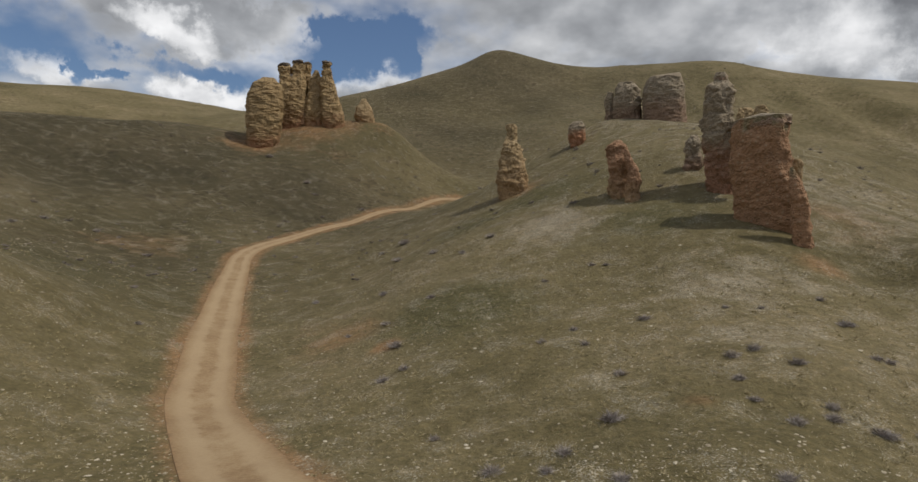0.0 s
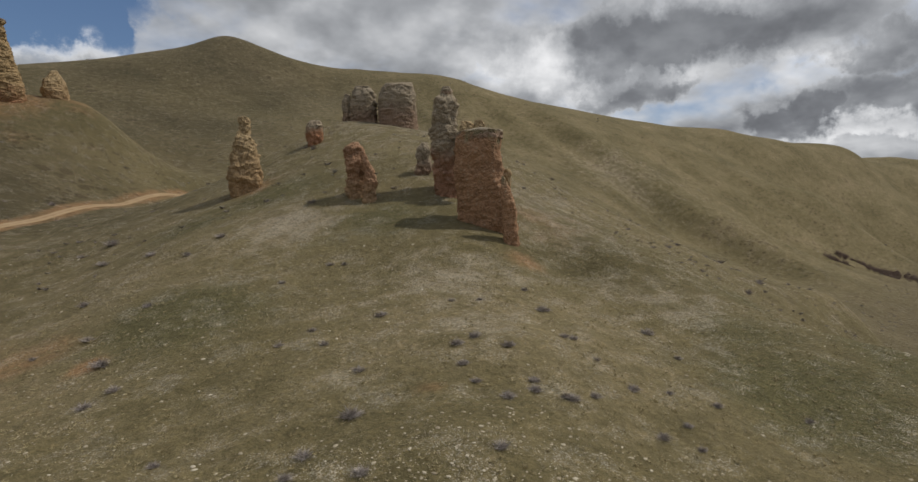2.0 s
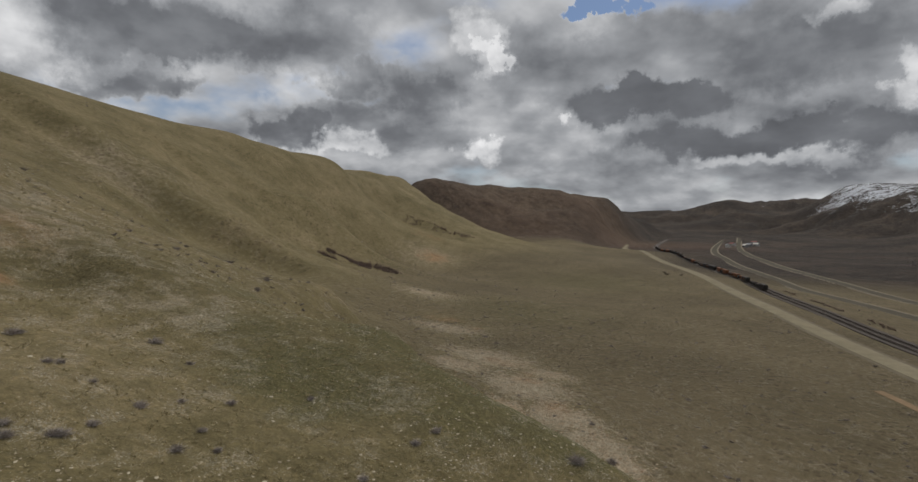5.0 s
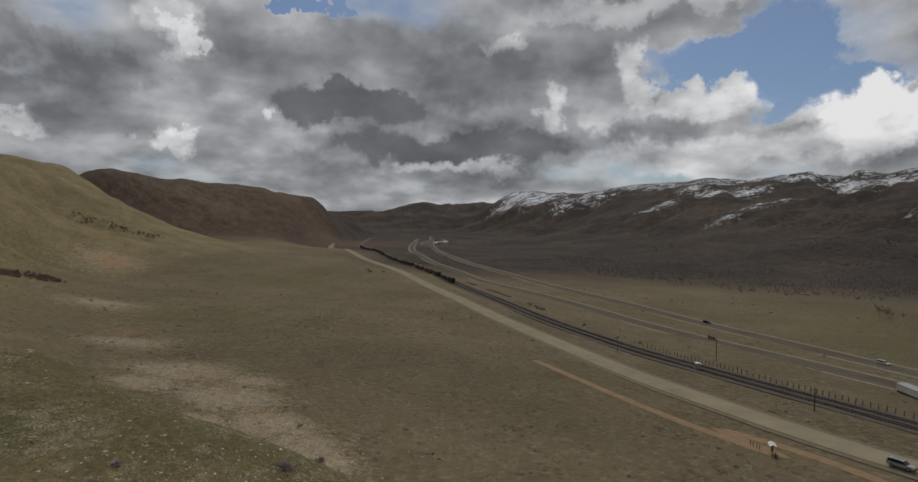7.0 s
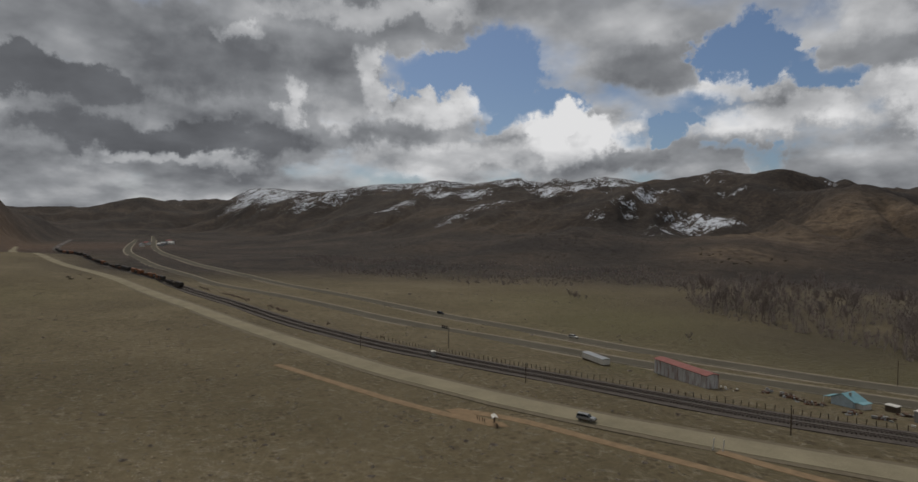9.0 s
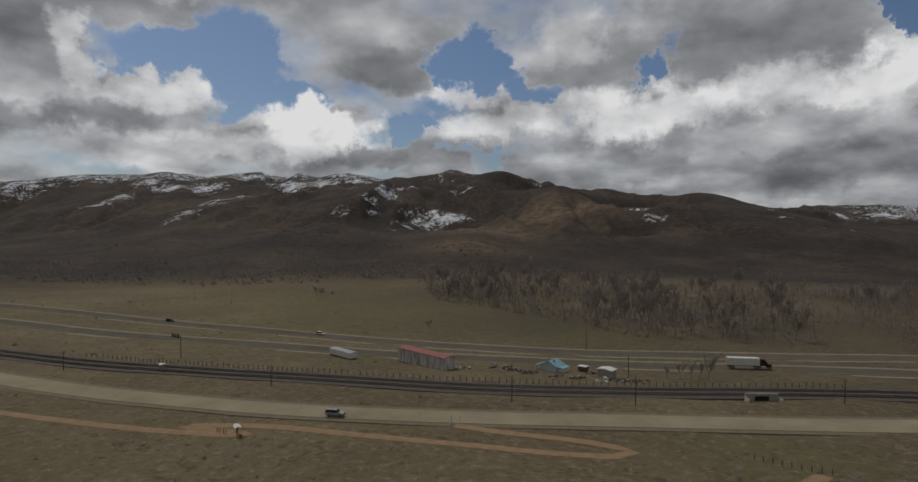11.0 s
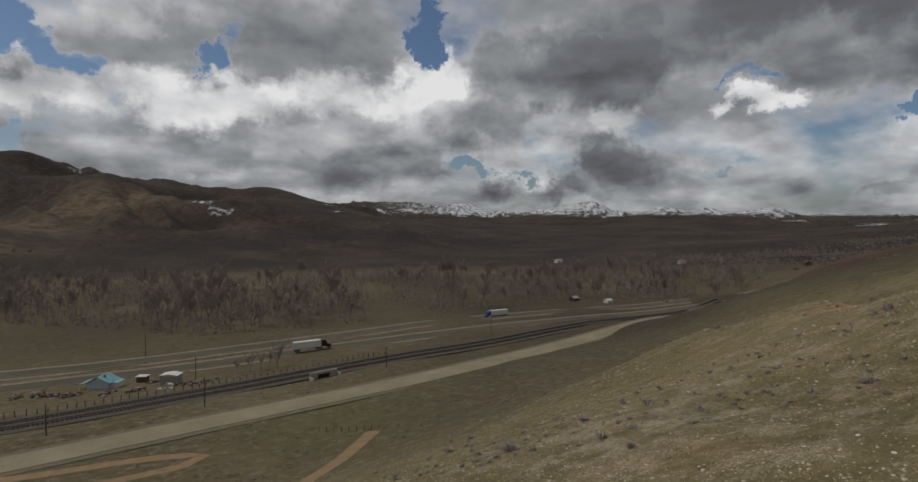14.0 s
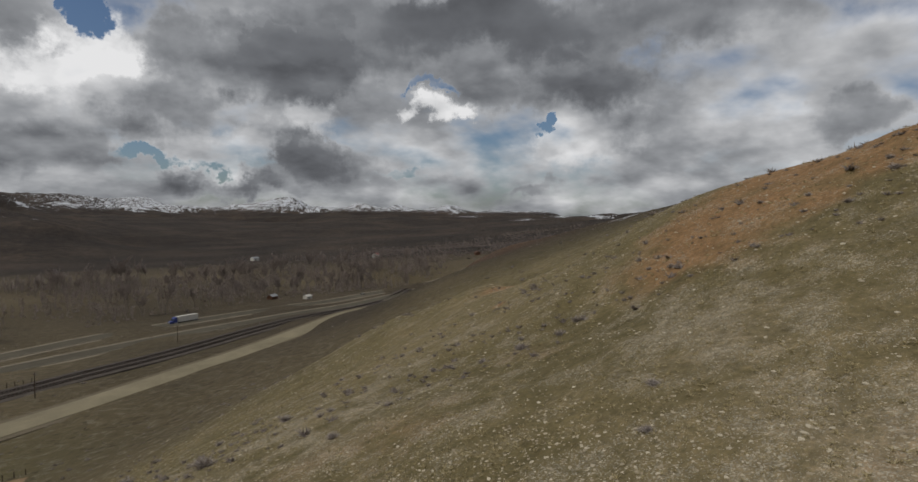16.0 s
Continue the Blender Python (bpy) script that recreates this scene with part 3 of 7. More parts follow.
ROCKS['stump'] = [
    (0.9, 0, [(20.1, 72.2, 60.2, 0.35), (20.0, 72.3, 59.4, 1.20), (20.1, 72.3, 58.0, 1.41), (20.1, 72.2, 56.5, 1.34), (20.3, 72.2, 54.7, 1.34), (20.4, 72.2, 53.0, 1.27)]),
    (0.9, 0, [(20.4, 70.1, 58.8, 0.27), (20.7, 70.0, 57.6, 0.55), (21.2, 69.9, 56.3, 0.75), (21.4, 69.8, 54.8, 0.88), (21.2, 69.9, 52.8, 0.95)]),
]
ROCKS['knob'] = [
    (0.9, 0, [(22.3, 107.7, 68.7, 0.75), (22.3, 107.7, 67.6, 1.50), (22.2, 107.7, 65.8, 1.61), (22.3, 107.7, 63.9, 1.39)]),
]
ROCKS['block'] = [
    (0.9, 0, [(31.9, 120.8, 77.0, 0.71), (31.8, 120.9, 75.6, 0.95), (31.9, 120.8, 71.1, 1.07)]),
    (0.9, 0, [(34.8, 119.0, 78.5, 1.62), (35.0, 119.0, 77.0, 2.65), (35.0, 119.0, 74.0, 2.88), (35.1, 118.9, 70.3, 2.88)]),
    (0.9, 0, [(42.6, 113.3, 78.9, 1.07), (40.8, 113.9, 78.2, 3.34), (40.7, 114.0, 76.3, 3.99), (40.7, 114.0, 72.9, 4.20), (40.9, 113.9, 69.9, 4.31)]),
]
ROCKS['tower'] = [
    (0.9, 0, [(30.7, 67.3, 66.9, 0.68), (30.8, 67.3, 66.3, 0.80), (30.5, 67.4, 65.5, 1.48), (30.5, 67.4, 64.2, 1.67), (30.6, 67.4, 62.1, 1.79), (30.7, 67.3, 59.4, 1.85), (30.8, 67.3, 55.3, 1.91), (31.2, 67.1, 52.8, 1.85)]),
]
ROCKS['fin'] = [
    (0.34, -24, [(30.2, 57.0, 60.1, 2.61), (30.1, 57.1, 59.8, 2.81), (30.0, 57.1, 59.3, 2.87), (29.9, 57.1, 57.9, 2.97), (30.0, 57.1, 55.0, 3.16), (30.4, 56.9, 53.2, 3.39), (30.7, 56.7, 51.5, 3.56), (30.9, 56.6, 49.5, 3.74), (31.1, 56.5, 47.4, 3.54)]),
    (0.9, 0, [(30.4, 52.3, 54.8, 0.14), (30.6, 52.2, 53.5, 0.55), (30.9, 52.0, 51.9, 0.82), (31.1, 51.9, 49.8, 0.86), (31.2, 51.9, 47.7, 0.81)]),
]
ROCKS['caps'] = [
    (0.9, 0, [(32.1, 64.4, 62.5, 0.70), (32.3, 64.4, 61.9, 1.10), (32.3, 64.4, 61.1, 1.05)]),
    (0.9, 0, [(33.1, 62.8, 62.5, 0.51), (33.2, 62.8, 61.9, 0.79), (33.2, 62.8, 60.9, 0.84)]),
]
ROCKS['side'] = [
    (0.9, 0, [(30.4, 74.0, 61.0, 0.42), (30.3, 74.0, 60.0, 0.90), (30.3, 74.0, 57.7, 1.11)]),
]
ROCKS['chip'] = [
    (0.9, 0, [(33.6, 56.8, 56.0, 0.35), (33.6, 56.8, 55.4, 0.50), (33.6, 56.8, 54.8, 0.40)]),
]
SPUR_SHRUBS = [(6.9, 25.9, 0.73), (4.3, 23.6, 0.53), (3.4, 22.3, 0.44), (1.2, 22.8, 0.58), (-1.3, 27.3, 0.39), (9.0, 31.8, 0.54), (15.0, 31.3, 0.62), (16.4, 31.6, 0.53), (17.5, 29.3, 0.58), (14.1, 28.6, 0.48), (13.7, 26.3, 0.44), (14.3, 24.0, 0.54), (16.9, 25.7, 0.51), (16.3, 24.7, 0.49), (17.9, 23.6, 0.53), (11.1, 19.2, 0.49), (13.1, 40.4, 0.68), (22.9, 30.2, 0.43), (25.2, 36.6, 0.45), (25.9, 40.9, 0.46), (5.9, 20.8, 0.47), (5.6, 38.9, 0.48), (8.2, 37.3, 0.42), (-5.1, 44.7, 0.88), (-3.9, 39.4, 0.56)]
SPUR_SHRUBS += [(-5.2, 38.1, 0.64), (-6.6, 51.1, 0.72), (-3.3, 73.4, 0.91), (3.9, 70.8, 0.88), (0.4, 68.0, 0.69), (-8.7, 90.1, 1.27), (-8.7, 80.7, 1.14), (-8.3, 62.1, 0.70), (-2.8, 54.9, 0.56), (-39.8, 150.6, 1.19), (-54.2, 164.5, 1.48), (-17.2, 68.2, 0.62), (-10.1, 51.4, 0.46), (-29.2, 51.5, 0.47), (-64.6, 82.5, 0.74), (-59.5, 93.7, 0.95), (-65.7, 90.5, 0.92), (12.8, 55.2, 0.56), (14.0, 54.3, 0.49), (7.9, 52.7, 0.47), (8.1, 40.5, 0.41), (18.8, 40.2, 0.36), (20.8, 39.3, 0.35)]
EAST_SHRUBS = [(20.8, 20.3, 0.51), (27.4, 22.7, 0.47), (23.2, 21.0, 0.40), (22.2, 19.2, 0.35), (19.5, 23.8, 0.44), (17.7, 23.8, 0.48), (22.7, 24.4, 0.57), (25.1, 24.1, 0.35), (32.9, 33.9, 0.71), (24.7, 36.6, 0.59)]
EAST_SHRUBS += [(31.0, 29.0, 0.43), (32.5, 20.6, 0.35), (31.6, 11.5, 0.47), (29.8, 12.1, 0.45), (34.0, 3.5, 0.75), (106.4, 4.7, 1.50), (24.6, 12.7, 0.38), (22.4, 30.5, 0.43), (22.6, 27.5, 0.35)]
WEST_SHRUBS = [(-23.4, -12.5, 0.50), (-19.8, -10.8, 0.42), (-39.7, -14.1, 0.46), (-37.4, -26.5, 0.63), (-35.5, -26.7, 0.74), (-33.8, -29.3, 0.63), (-46.7, -47.9, 0.60), (-13.9, -41.3, 1.12), (-21.5, -44.3, 0.66), (-18.7, -31.9, 0.51), (-19.0, -52.5, 0.58), (-29.6, -37.9, 0.38)]
WEST_SHRUBS += [(-30.6, -36.0, 0.37), (-31.1, -34.1, 0.35), (-41.7, -21.0, 0.44), (-42.7, -23.3, 0.36), (-45.4, -30.4, 0.36), (-46.3, -8.1, 0.63), (-48.5, -8.8, 0.44), (-43.3, -9.9, 0.46), (-46.3, -13.1, 0.37), (-48.1, -16.9, 0.36)]
SLOPE_SHRUBS = [(-14.3, -43.6, 0.77), (-21.5, -44.3, 0.76), (-18.7, -31.9, 0.56), (-22.6, -38.9, 0.44), (-32.0, -31.6, 0.47), (-33.6, -29.1, 0.51), (-35.6, -30.7, 0.39)]
SLOPE_SHRUBS += [(-31.3, -34.7, 0.42), (-30.9, -36.5, 0.35), (-50.0, -41.4, 0.53), (-125.4, -108.0, 1.13), (-15.6, -70.6, 1.22)]


# ---- ground heights ----
def lattice(ix, iy, seed):
    h = (ix.astype(np.int64) * 374761393 + iy.astype(np.int64) * 668265263 + seed * 974634777) & 0xFFFFFFFF
    h = ((h ^ (h >> 13)) * 1274126177) & 0xFFFFFFFF
    return ((h ^ (h >> 16)) & 0xFFFF) / 65535.0


def vnoise(x, y, seed=0):
    ix, iy = np.floor(x), np.floor(y)
    fx, fy = x - ix, y - iy
    fx, fy = fx * fx * (3 - 2 * fx), fy * fy * (3 - 2 * fy)
    a, b = lattice(ix, iy, seed), lattice(ix + 1, iy, seed)
    c, d = lattice(ix, iy + 1, seed), lattice(ix + 1, iy + 1, seed)
    return (a * (1 - fx) + b * fx) * (1 - fy) + (c * (1 - fx) + d * fx) * fy


def fbm(x, y, seed=0, octaves=4):
    total, amp = 0.0, 0.5
    for i in range(octaves):
        total = total + amp * (vnoise(x, y, seed + i) * 2 - 1)
        x, y, amp = x * 2.03 + 17.1, y * 2.03 - 9.7, amp * 0.5
    return total


def ridged(x, y, seed=0, octaves=4):
    total, amp = 0.0, 0.5
    for i in range(octaves):
        total = total + amp * (1 - np.abs(vnoise(x, y, seed + i) * 2 - 1) * 2)
        x, y, amp = x * 2.07 + 5.3, y * 2.07 + 3.1, amp * 0.5
    return total


def smooth(a, b, v):
    t = np.clip((v - a) / (b - a), 0, 1)
    return t * t * (3 - 2 * t)


PTS = np.array([p for rows in GUIDES.values() for p in rows], float)
SOFT = 1.0 + 0.024 * np.hypot(PTS[:, 0], PTS[:, 1])


def kernel(x, y):
    return np.sqrt((x[:, None] - PTS[None, :, 0]) ** 2 + (y[:, None] - PTS[None, :, 1]) ** 2 + SOFT[None, :] ** 2)


K = kernel(PTS[:, 0], PTS[:, 1])
WEIGHTS = np.linalg.solve(K.T @ K + 2.0 * np.eye(len(PTS)), K.T @ (PTS[:, 2] - 20.0))


def line_points(rows, step):
    """A smooth line (Catmull-Rom) through plan points, at even steps."""
    p = [Vector((*r, 0)) if len(r) == 2 else Vector(r) for r in rows]
    p = [p[0] * 2 - p[1]] + p + [p[-1] * 2 - p[-2]]
    out = []
    for a, b, c, d in zip(p, p[1:], p[2:], p[3:]):
        k = max(1, int((c - b).length / step))
        for i in range(k):
            t = i / k
            out.append(0.5 * (2 * b + (c - a) * t + (2 * a - 5 * b + 4 * c - d) * t * t + (3 * b - 3 * c + d - a) * t ** 3))
    out.append(p[-2])
    return out


def line_dist(x, y, pts, reach=130):
    """Distance from points to a line given by close plan points."""
    q = np.array([(v.x, v.y) for v in pts])
    best = np.full(x.shape, 1e9)
    lo, hi = q.min(0) - reach, q.max(0) + reach
    sel = np.where((x > lo[0]) & (x < hi[0]) & (y > lo[1]) & (y < hi[1]))[0]
    for s in range(0, len(sel), 20000):
        i = sel[s:s + 20000]
        b = np.full(len(i), 1e9)
        for u, v in zip(q, q[1:]):
            w = v - u
            t = np.clip(((x[i] - u[0]) * w[0] + (y[i] - u[1]) * w[1]) / (w @ w + 1e-9), 0, 1)
            b = np.minimum(b, (x[i] - u[0] - t * w[0]) ** 2 + (y[i] - u[1] - t * w[1]) ** 2)
        best[i] = np.sqrt(b)
    return best


DIRT = line_points(GUIDES["dirt_road"], 2.0)
CREST = line_points(GUIDES["main_ridge"], 40.0)
FAR_CRESTS = [line_points(GUIDES[k], 160.0) for k in ("north_range", "south_range", "far_range", "snow_range", "snow_spur")]

SPURS = {k: line_points(GUIDES[k][:5], 120.0) for k in ("lit_spur", "middle_spur", "upper_spur", "snow_spur")}


def base_height(x, y):
    out = np.empty(len(x))
    for s in range(0, len(x), 20000):
        out[s:s + 20000] = kernel(x[s:s + 20000], y[s:s + 20000]) @ WEIGHTS + 20.0
    return out


def gullies(x, y):
    """Narrow washes down the far mountainsides, 0 on the ribs to about 1."""
    u = (x + 0.5 * y) / 92 + 0.9 * fbm(x / 230, y / 230, 53, 3)
    return np.clip(0.3 - ridged(u, y / 340 + 0.4 * fbm(x / 150, y / 150, 59, 2), 57, 4), 0, 1.1)


AXIS = ((800, 1247, 1681, 2220, 2866), (-80, -60, -95, -170, -310))


def height(x, y):
    """Ground height, without the beds cut for the roads."""
    x, y = np.atleast_1d(np.asarray(x, float)), np.atleast_1d(np.asarray(y, float))
    h = base_height(x, y)
    d = np.hypot(x, y)
    hill = smooth(6, 30, h)
    near = smooth(400, 60, d)
    near = near * (0.12 + 0.88 * smooth(3.0, 10.0, line_dist(x, y, DIRT)))
    h = h + near * (0.07 + 0.45 * hill) * fbm(x / 11, y / 11, 3, 4) + near * (0.02 + 0.08 * hill) * fbm(x / 1.7, y / 1.7, 9, 2)
    below_crest = 0.12 + 0.88 * smooth(15, 120, line_dist(x, y, CREST))
    far = smooth(120, 420, d) * hill * below_crest
    h = h + far * 3.2 * fbm(x / 70, y / 70, 21, 4)
    # washes that run down the hill faces into the valley
    east = below_crest * smooth(150, 330, d) * smooth(1500, 900, d) * smooth(8, 45, h) * smooth(-150, 60, y) * smooth(20, 120, x)
    h = h - east * (27.0 * np.clip(0.3 - ridged(x / 95 + 0.45 * fbm(x / 140, y / 140, 5, 2), y / 520, 31, 3), 0, 1))
    mount = smooth(620, 950, d) * smooth(6, 55, h)
    south = smooth(60, -140, y)
    # spurs and washes of the far ranges, calmer along the crests
    calm = np.ones(len(x))
    for pts in FAR_CRESTS:
        calm = np.minimum(calm, 0.16 + 0.84 * smooth(30, 260, line_dist(x, y, pts, 270)))
    mount = mount * calm
    bend = x + 0.45 * y
    cut = np.clip(0.35 - ridged(bend / 260 + 0.4 * fbm(x / 260, y / 260, 51, 3), y / 620, 41, 5), 0, 1.2)
    h = h - mount * (56.0 * cut * (0.35 + 0.65 * south) - 14.0 * smooth(2600, 1800, d) * smooth(40, -140, y)) + mount * 12 * fbm(x / 90, y / 90, 47, 5)
    k = mount > 0.01
    h[k] -= (mount * (0.3 + 0.7 * south))[k] * 36.0 * (gullies(x[k], y[k]) - 0.33)
    for key, rise, wide in (("lit_spur", 16, 85), ("middle_spur", 14, 80), ("upper_spur", 16, 100), ("snow_spur", 8, 60)):
        h = h + rise * np.exp(-(line_dist(x, y, SPURS[key], 260) / wide) ** 2)
    # hills that stand before the south-western range
    k = (d > 900) & (d < 2900) & (x < 300) & (y < -300)
    h[k] += (smooth(900, 1300, d) * smooth(2900, 2300, d) * smooth(300, -100, x) * smooth(-300, -700, y))[k] * 15.0 * np.clip(0.2 + ridged(x[k] / 700 + 0.2 * fbm(x[k] / 200, y[k] / 200, 83, 3), y[k] / 700, 81, 3), 0, 1)
    h = h + smooth(2300, 3000, d) * smooth(40, 90, h) * (calm * (48 * ridged(x / 430, y / 700, 55, 4) - 24))
    # the valley floor runs on level under the roads
    w = smooth(230, 100, np.abs(y - np.interp(x, *AXIS))) * smooth(900, 1200, x) * smooth(3000, 2300, x)
    return h * (1 - w) - 3.0 * w


def ground(x, y):
    return float(height([x], [y])[0])


FRONTAGE = line_points([(1480, 36), (1380, 36), (1247, 30), (772, -31), (512, -62), (355, -76), (200, -92), (144, -103), (106, -114), (64, -131), (22, -151), (-25, -173), (-103, -213.5), (-192, -255), (-330, -330)], 8)
RAIL = line_points([(2094, -83), (1487, -36), (1246, -34), (900, -62), (569, -90), (420, -98), (244, -113), (176, -128), (130, -142), (77, -158), (35, -177), (-20, -205), (-66, -224), (-128, -257), (-260, -330)], 8)
HWY_FAR = line_points([(2099, -310), (1300, -195), (870, -176), (600, -184), (342, -202), (240, -213), (150, -225), (78, -242), (37, -258), (-15, -281), (-79, -311), (-160, -332), (-300, -350), (-600, -380)], 10)
HWY_NEAR = line_points([(2099, -263), (1300, -145), (900, -122), (568, -131), (290, -168), (185, -191), (133, -203), (73, -222), (34, -236), (-38, -263), (-103, -285), (-250, -318), (-600, -350)], 10)
TRACK_A = line_points(TRACK_A_ROWS, 4)
TRACK_B = line_points(TRACK_B_ROWS, 4)

# ---- ground sheet ----
RINGS, SPOKES = 430, 1050
rr = np.concatenate([[0.0], 3.0 * (4930 / 3.0) ** (np.arange(RINGS) / (RINGS - 1))])
aa = np.arange(SPOKES) / SPOKES * 2 * math.pi
gx = (rr[1:, None] * np.sin(aa)[None]).ravel()
gy = (rr[1:, None] * np.cos(aa)[None]).ravel()
gz = height(gx, gy)
roads = [(FRONTAGE, 7.0), (RAIL, 8.0), (HWY_FAR, 7.5), (HWY_NEAR, 7.5)]
for pts, half in roads:
    dd = line_dist(gx, gy, pts)
    gz = gz - 0.3 * smooth(half + 2.5, half + 0.3, dd)
verts = np.stack([gx, gy, gz], 1)
verts = np.vstack([[(0, 0, ground(0, 0))], verts])
faces = []
for r in range(RINGS - 1):
    o = 1 + r * SPOKES
    i = np.arange(SPOKES)
    j = (i + 1) % SPOKES
    faces.append(np.stack([o + i, o + SPOKES + i, o + SPOKES + j, o + j], 1))
faces = np.vstack(faces)
tris = [(0, 1 + i, 1 + (i + 1) % SPOKES) for i in range(SPOKES)]
ground_mesh = bpy.data.meshes.new("ground")
ground_mesh.from_pydata(verts.tolist(), [], [tuple(f) for f in faces.tolist()] + tris)
ground_mesh.polygons.foreach_set("use_smooth", [True] * len(ground_mesh.polygons))
gx, gy, gz = verts[:, 0], verts[:, 1], verts[:, 2]
gd = np.hypot(gx, gy)


def patches(rows):
    out = np.zeros(len(gx))
    for x, y, rad, w in rows:
        out = np.maximum(out, w * np.exp(-((gx - x) ** 2 + (gy - y) ** 2) / rad ** 2))
    return out


def layer_of(name, values):
    a = ground_mesh.attributes.new(name, "FLOAT", "POINT")
    a.data.foreach_set("value", np.clip(values, 0, 1).astype(np.float32))


# far slopes and the brown hill, which take the darkened scrub colour
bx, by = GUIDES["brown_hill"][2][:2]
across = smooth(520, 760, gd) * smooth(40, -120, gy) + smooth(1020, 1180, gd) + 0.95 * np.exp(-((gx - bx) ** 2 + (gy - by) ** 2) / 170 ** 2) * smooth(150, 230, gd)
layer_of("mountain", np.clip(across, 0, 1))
bearing = np.degrees(np.arctan2(gx, gy)) % 360
crest_snow = smooth(1900, 2400, gd) * smooth(52, 84, gz) * smooth(180, 195, bearing) * smooth(262, 240, bearing)
wash = gullies(gx, gy)
streaks = smooth(0.2, 0.5, wash) * smooth(1250, 1600, gd) * (smooth(120, 205, gz) * smooth(92, 98, bearing) * smooth(176, 150, bearing) + smooth(35, 75, gz) * smooth(2200, 2700, gd) * smooth(172, 184, bearing) * smooth(262, 246, bearing))
layer_of("snow", np.maximum.reduce([patches(SNOW_PATCHES), 0.8 * crest_snow, 0.55 * streaks, 0.62 * smooth(205, 250, gz) * smooth(1500, 1900, gd) * smooth(95, 100, bearing) * smooth(160, 148, bearing)]) * smooth(10, 40, gz))
layer_of("shade_scrub", patches(SHADE_SCRUB_PATCHES))
layer_of("soil", patches(RED_PATCHES) + 0.75 * np.exp(-(np.maximum(line_dist(gx, gy, DIRT) - 2.2, 0) / 1.3) ** 2))
layer_of("stony", smooth(450, 90, gd))
layer_of("tufted", smooth(130, 45, gd))
layer_of("pale", patches(PALE_PATCHES))
layer_of("lush", 1.3 * patches(LUSH_PATCHES))
layer_of("flat", smooth(30, 8, gz) * smooth(60, 120, gd) * (1 - np.clip(patches(PALE_PATCHES) * 1.3, 0, 1)) * (1 - np.clip(patches(RED_PATCHES), 0, 1)))
tagged(new("ground", ground_mesh), "dry olive grassland on hills, stony slopes and valley floor", "ground", kind="structure")


def ground_material():
    m, nt, b = material("hillside", 0.95)
    co = coords(nt)
    big = noise_tex(nt, co, 0.035, 6, 0.6)
    mid = noise_tex(nt, co, 0.35, 6, 0.65)
    fine = noise_tex(nt, co, 3.5, 5, 0.7)
    tuft = noise_tex(nt, co, 1.3, 4, 0.7)
    wide = noise_tex(nt, co, 0.11, 5, 0.65)
    broken = calc(nt, "ADD", calc(nt, "MULTIPLY", mid, 0.9), calc(nt, "MULTIPLY", wide, 1.3))
    mix = calc(nt, "ADD", calc(nt, "MULTIPLY", big, 0.45), calc(nt, "ADD", calc(nt, "MULTIPLY", mid, 0.35), calc(nt, "MULTIPLY", fine, 0.2)))
    grass = ramp(nt, mix, [(0.32, (0.087, 0.073, 0.034)), (0.46, (0.148, 0.121, 0.06)), (0.56, (0.204, 0.164, 0.09)), (0.68, (0.285, 0.228, 0.144))])
    grass = blend(nt, calc(nt, "MULTIPLY", remap(nt, calc(nt, "ADD", attr(nt, "lush"), broken), 1.2, 2.0), 0.9), grass, ramp(nt, fine, [(0.3, (0.07, 0.066, 0.027)), (0.7, (0.135, 0.117, 0.054))]))
    # darker grass that paints cloud shade on the left hillside
    grass = blend(nt, calc(nt, "MULTIPLY", attr(nt, "shade_scrub"), 0.95), grass, ramp(nt, mix, [(0.35, (0.04, 0.034, 0.019)), (0.5, (0.072, 0.059, 0.034)), (0.65, (0.12, 0.096, 0.058))]))
    pale = ramp(nt, calc(nt, "ADD", calc(nt, "MULTIPLY", fine, 0.6), calc(nt, "MULTIPLY", mid, 0.4)), [(0.3, (0.2, 0.16, 0.105)), (0.7, (0.42, 0.35, 0.25))])
    grass = blend(nt, remap(nt, calc(nt, "ADD", attr(nt, "pale"), broken), 1.2, 2.1), grass, pale)
    red = ramp(nt, calc(nt, "ADD", calc(nt, "MULTIPLY", fine, 0.5), calc(nt, "MULTIPLY", mid, 0.5)), [(0.3, (0.2, 0.11, 0.055)), (0.55, (0.31, 0.18, 0.09)), (0.75, (0.42, 0.28, 0.16))])
    col = blend(nt, calc(nt, "MULTIPLY", remap(nt, calc(nt, "ADD", attr(nt, "soil"), broken), 1.35, 2.1), 0.85), grass, red)
    # meadow in the valley: smoother and browner, darkened to stand for cloud shade
    meadow = ramp(nt, calc(nt, "ADD", calc(nt, "MULTIPLY", noise_tex(nt, co, 0.012, 7, 0.65), 0.6), calc(nt, "MULTIPLY", mid, 0.4)), [(0.34, (0.062, 0.049, 0.032)), (0.5, (0.108, 0.085, 0.052)), (0.64, (0.165, 0.132, 0.086))])
    meadow = blend(nt, calc(nt, "MULTIPLY", attr(nt, "lush"), 0.6), meadow, (0.112, 0.1, 0.045))
    meadow = blend(nt, calc(nt, "MULTIPLY", attr(nt, "shade_scrub"), 0.85), meadow, (0.06, 0.047, 0.034))
    col = blend(nt, calc(nt, "MULTIPLY", attr(nt, "flat"), 0.75), col, meadow)
    # stones lying in the grass
    v = voro(nt, co, 13.0)
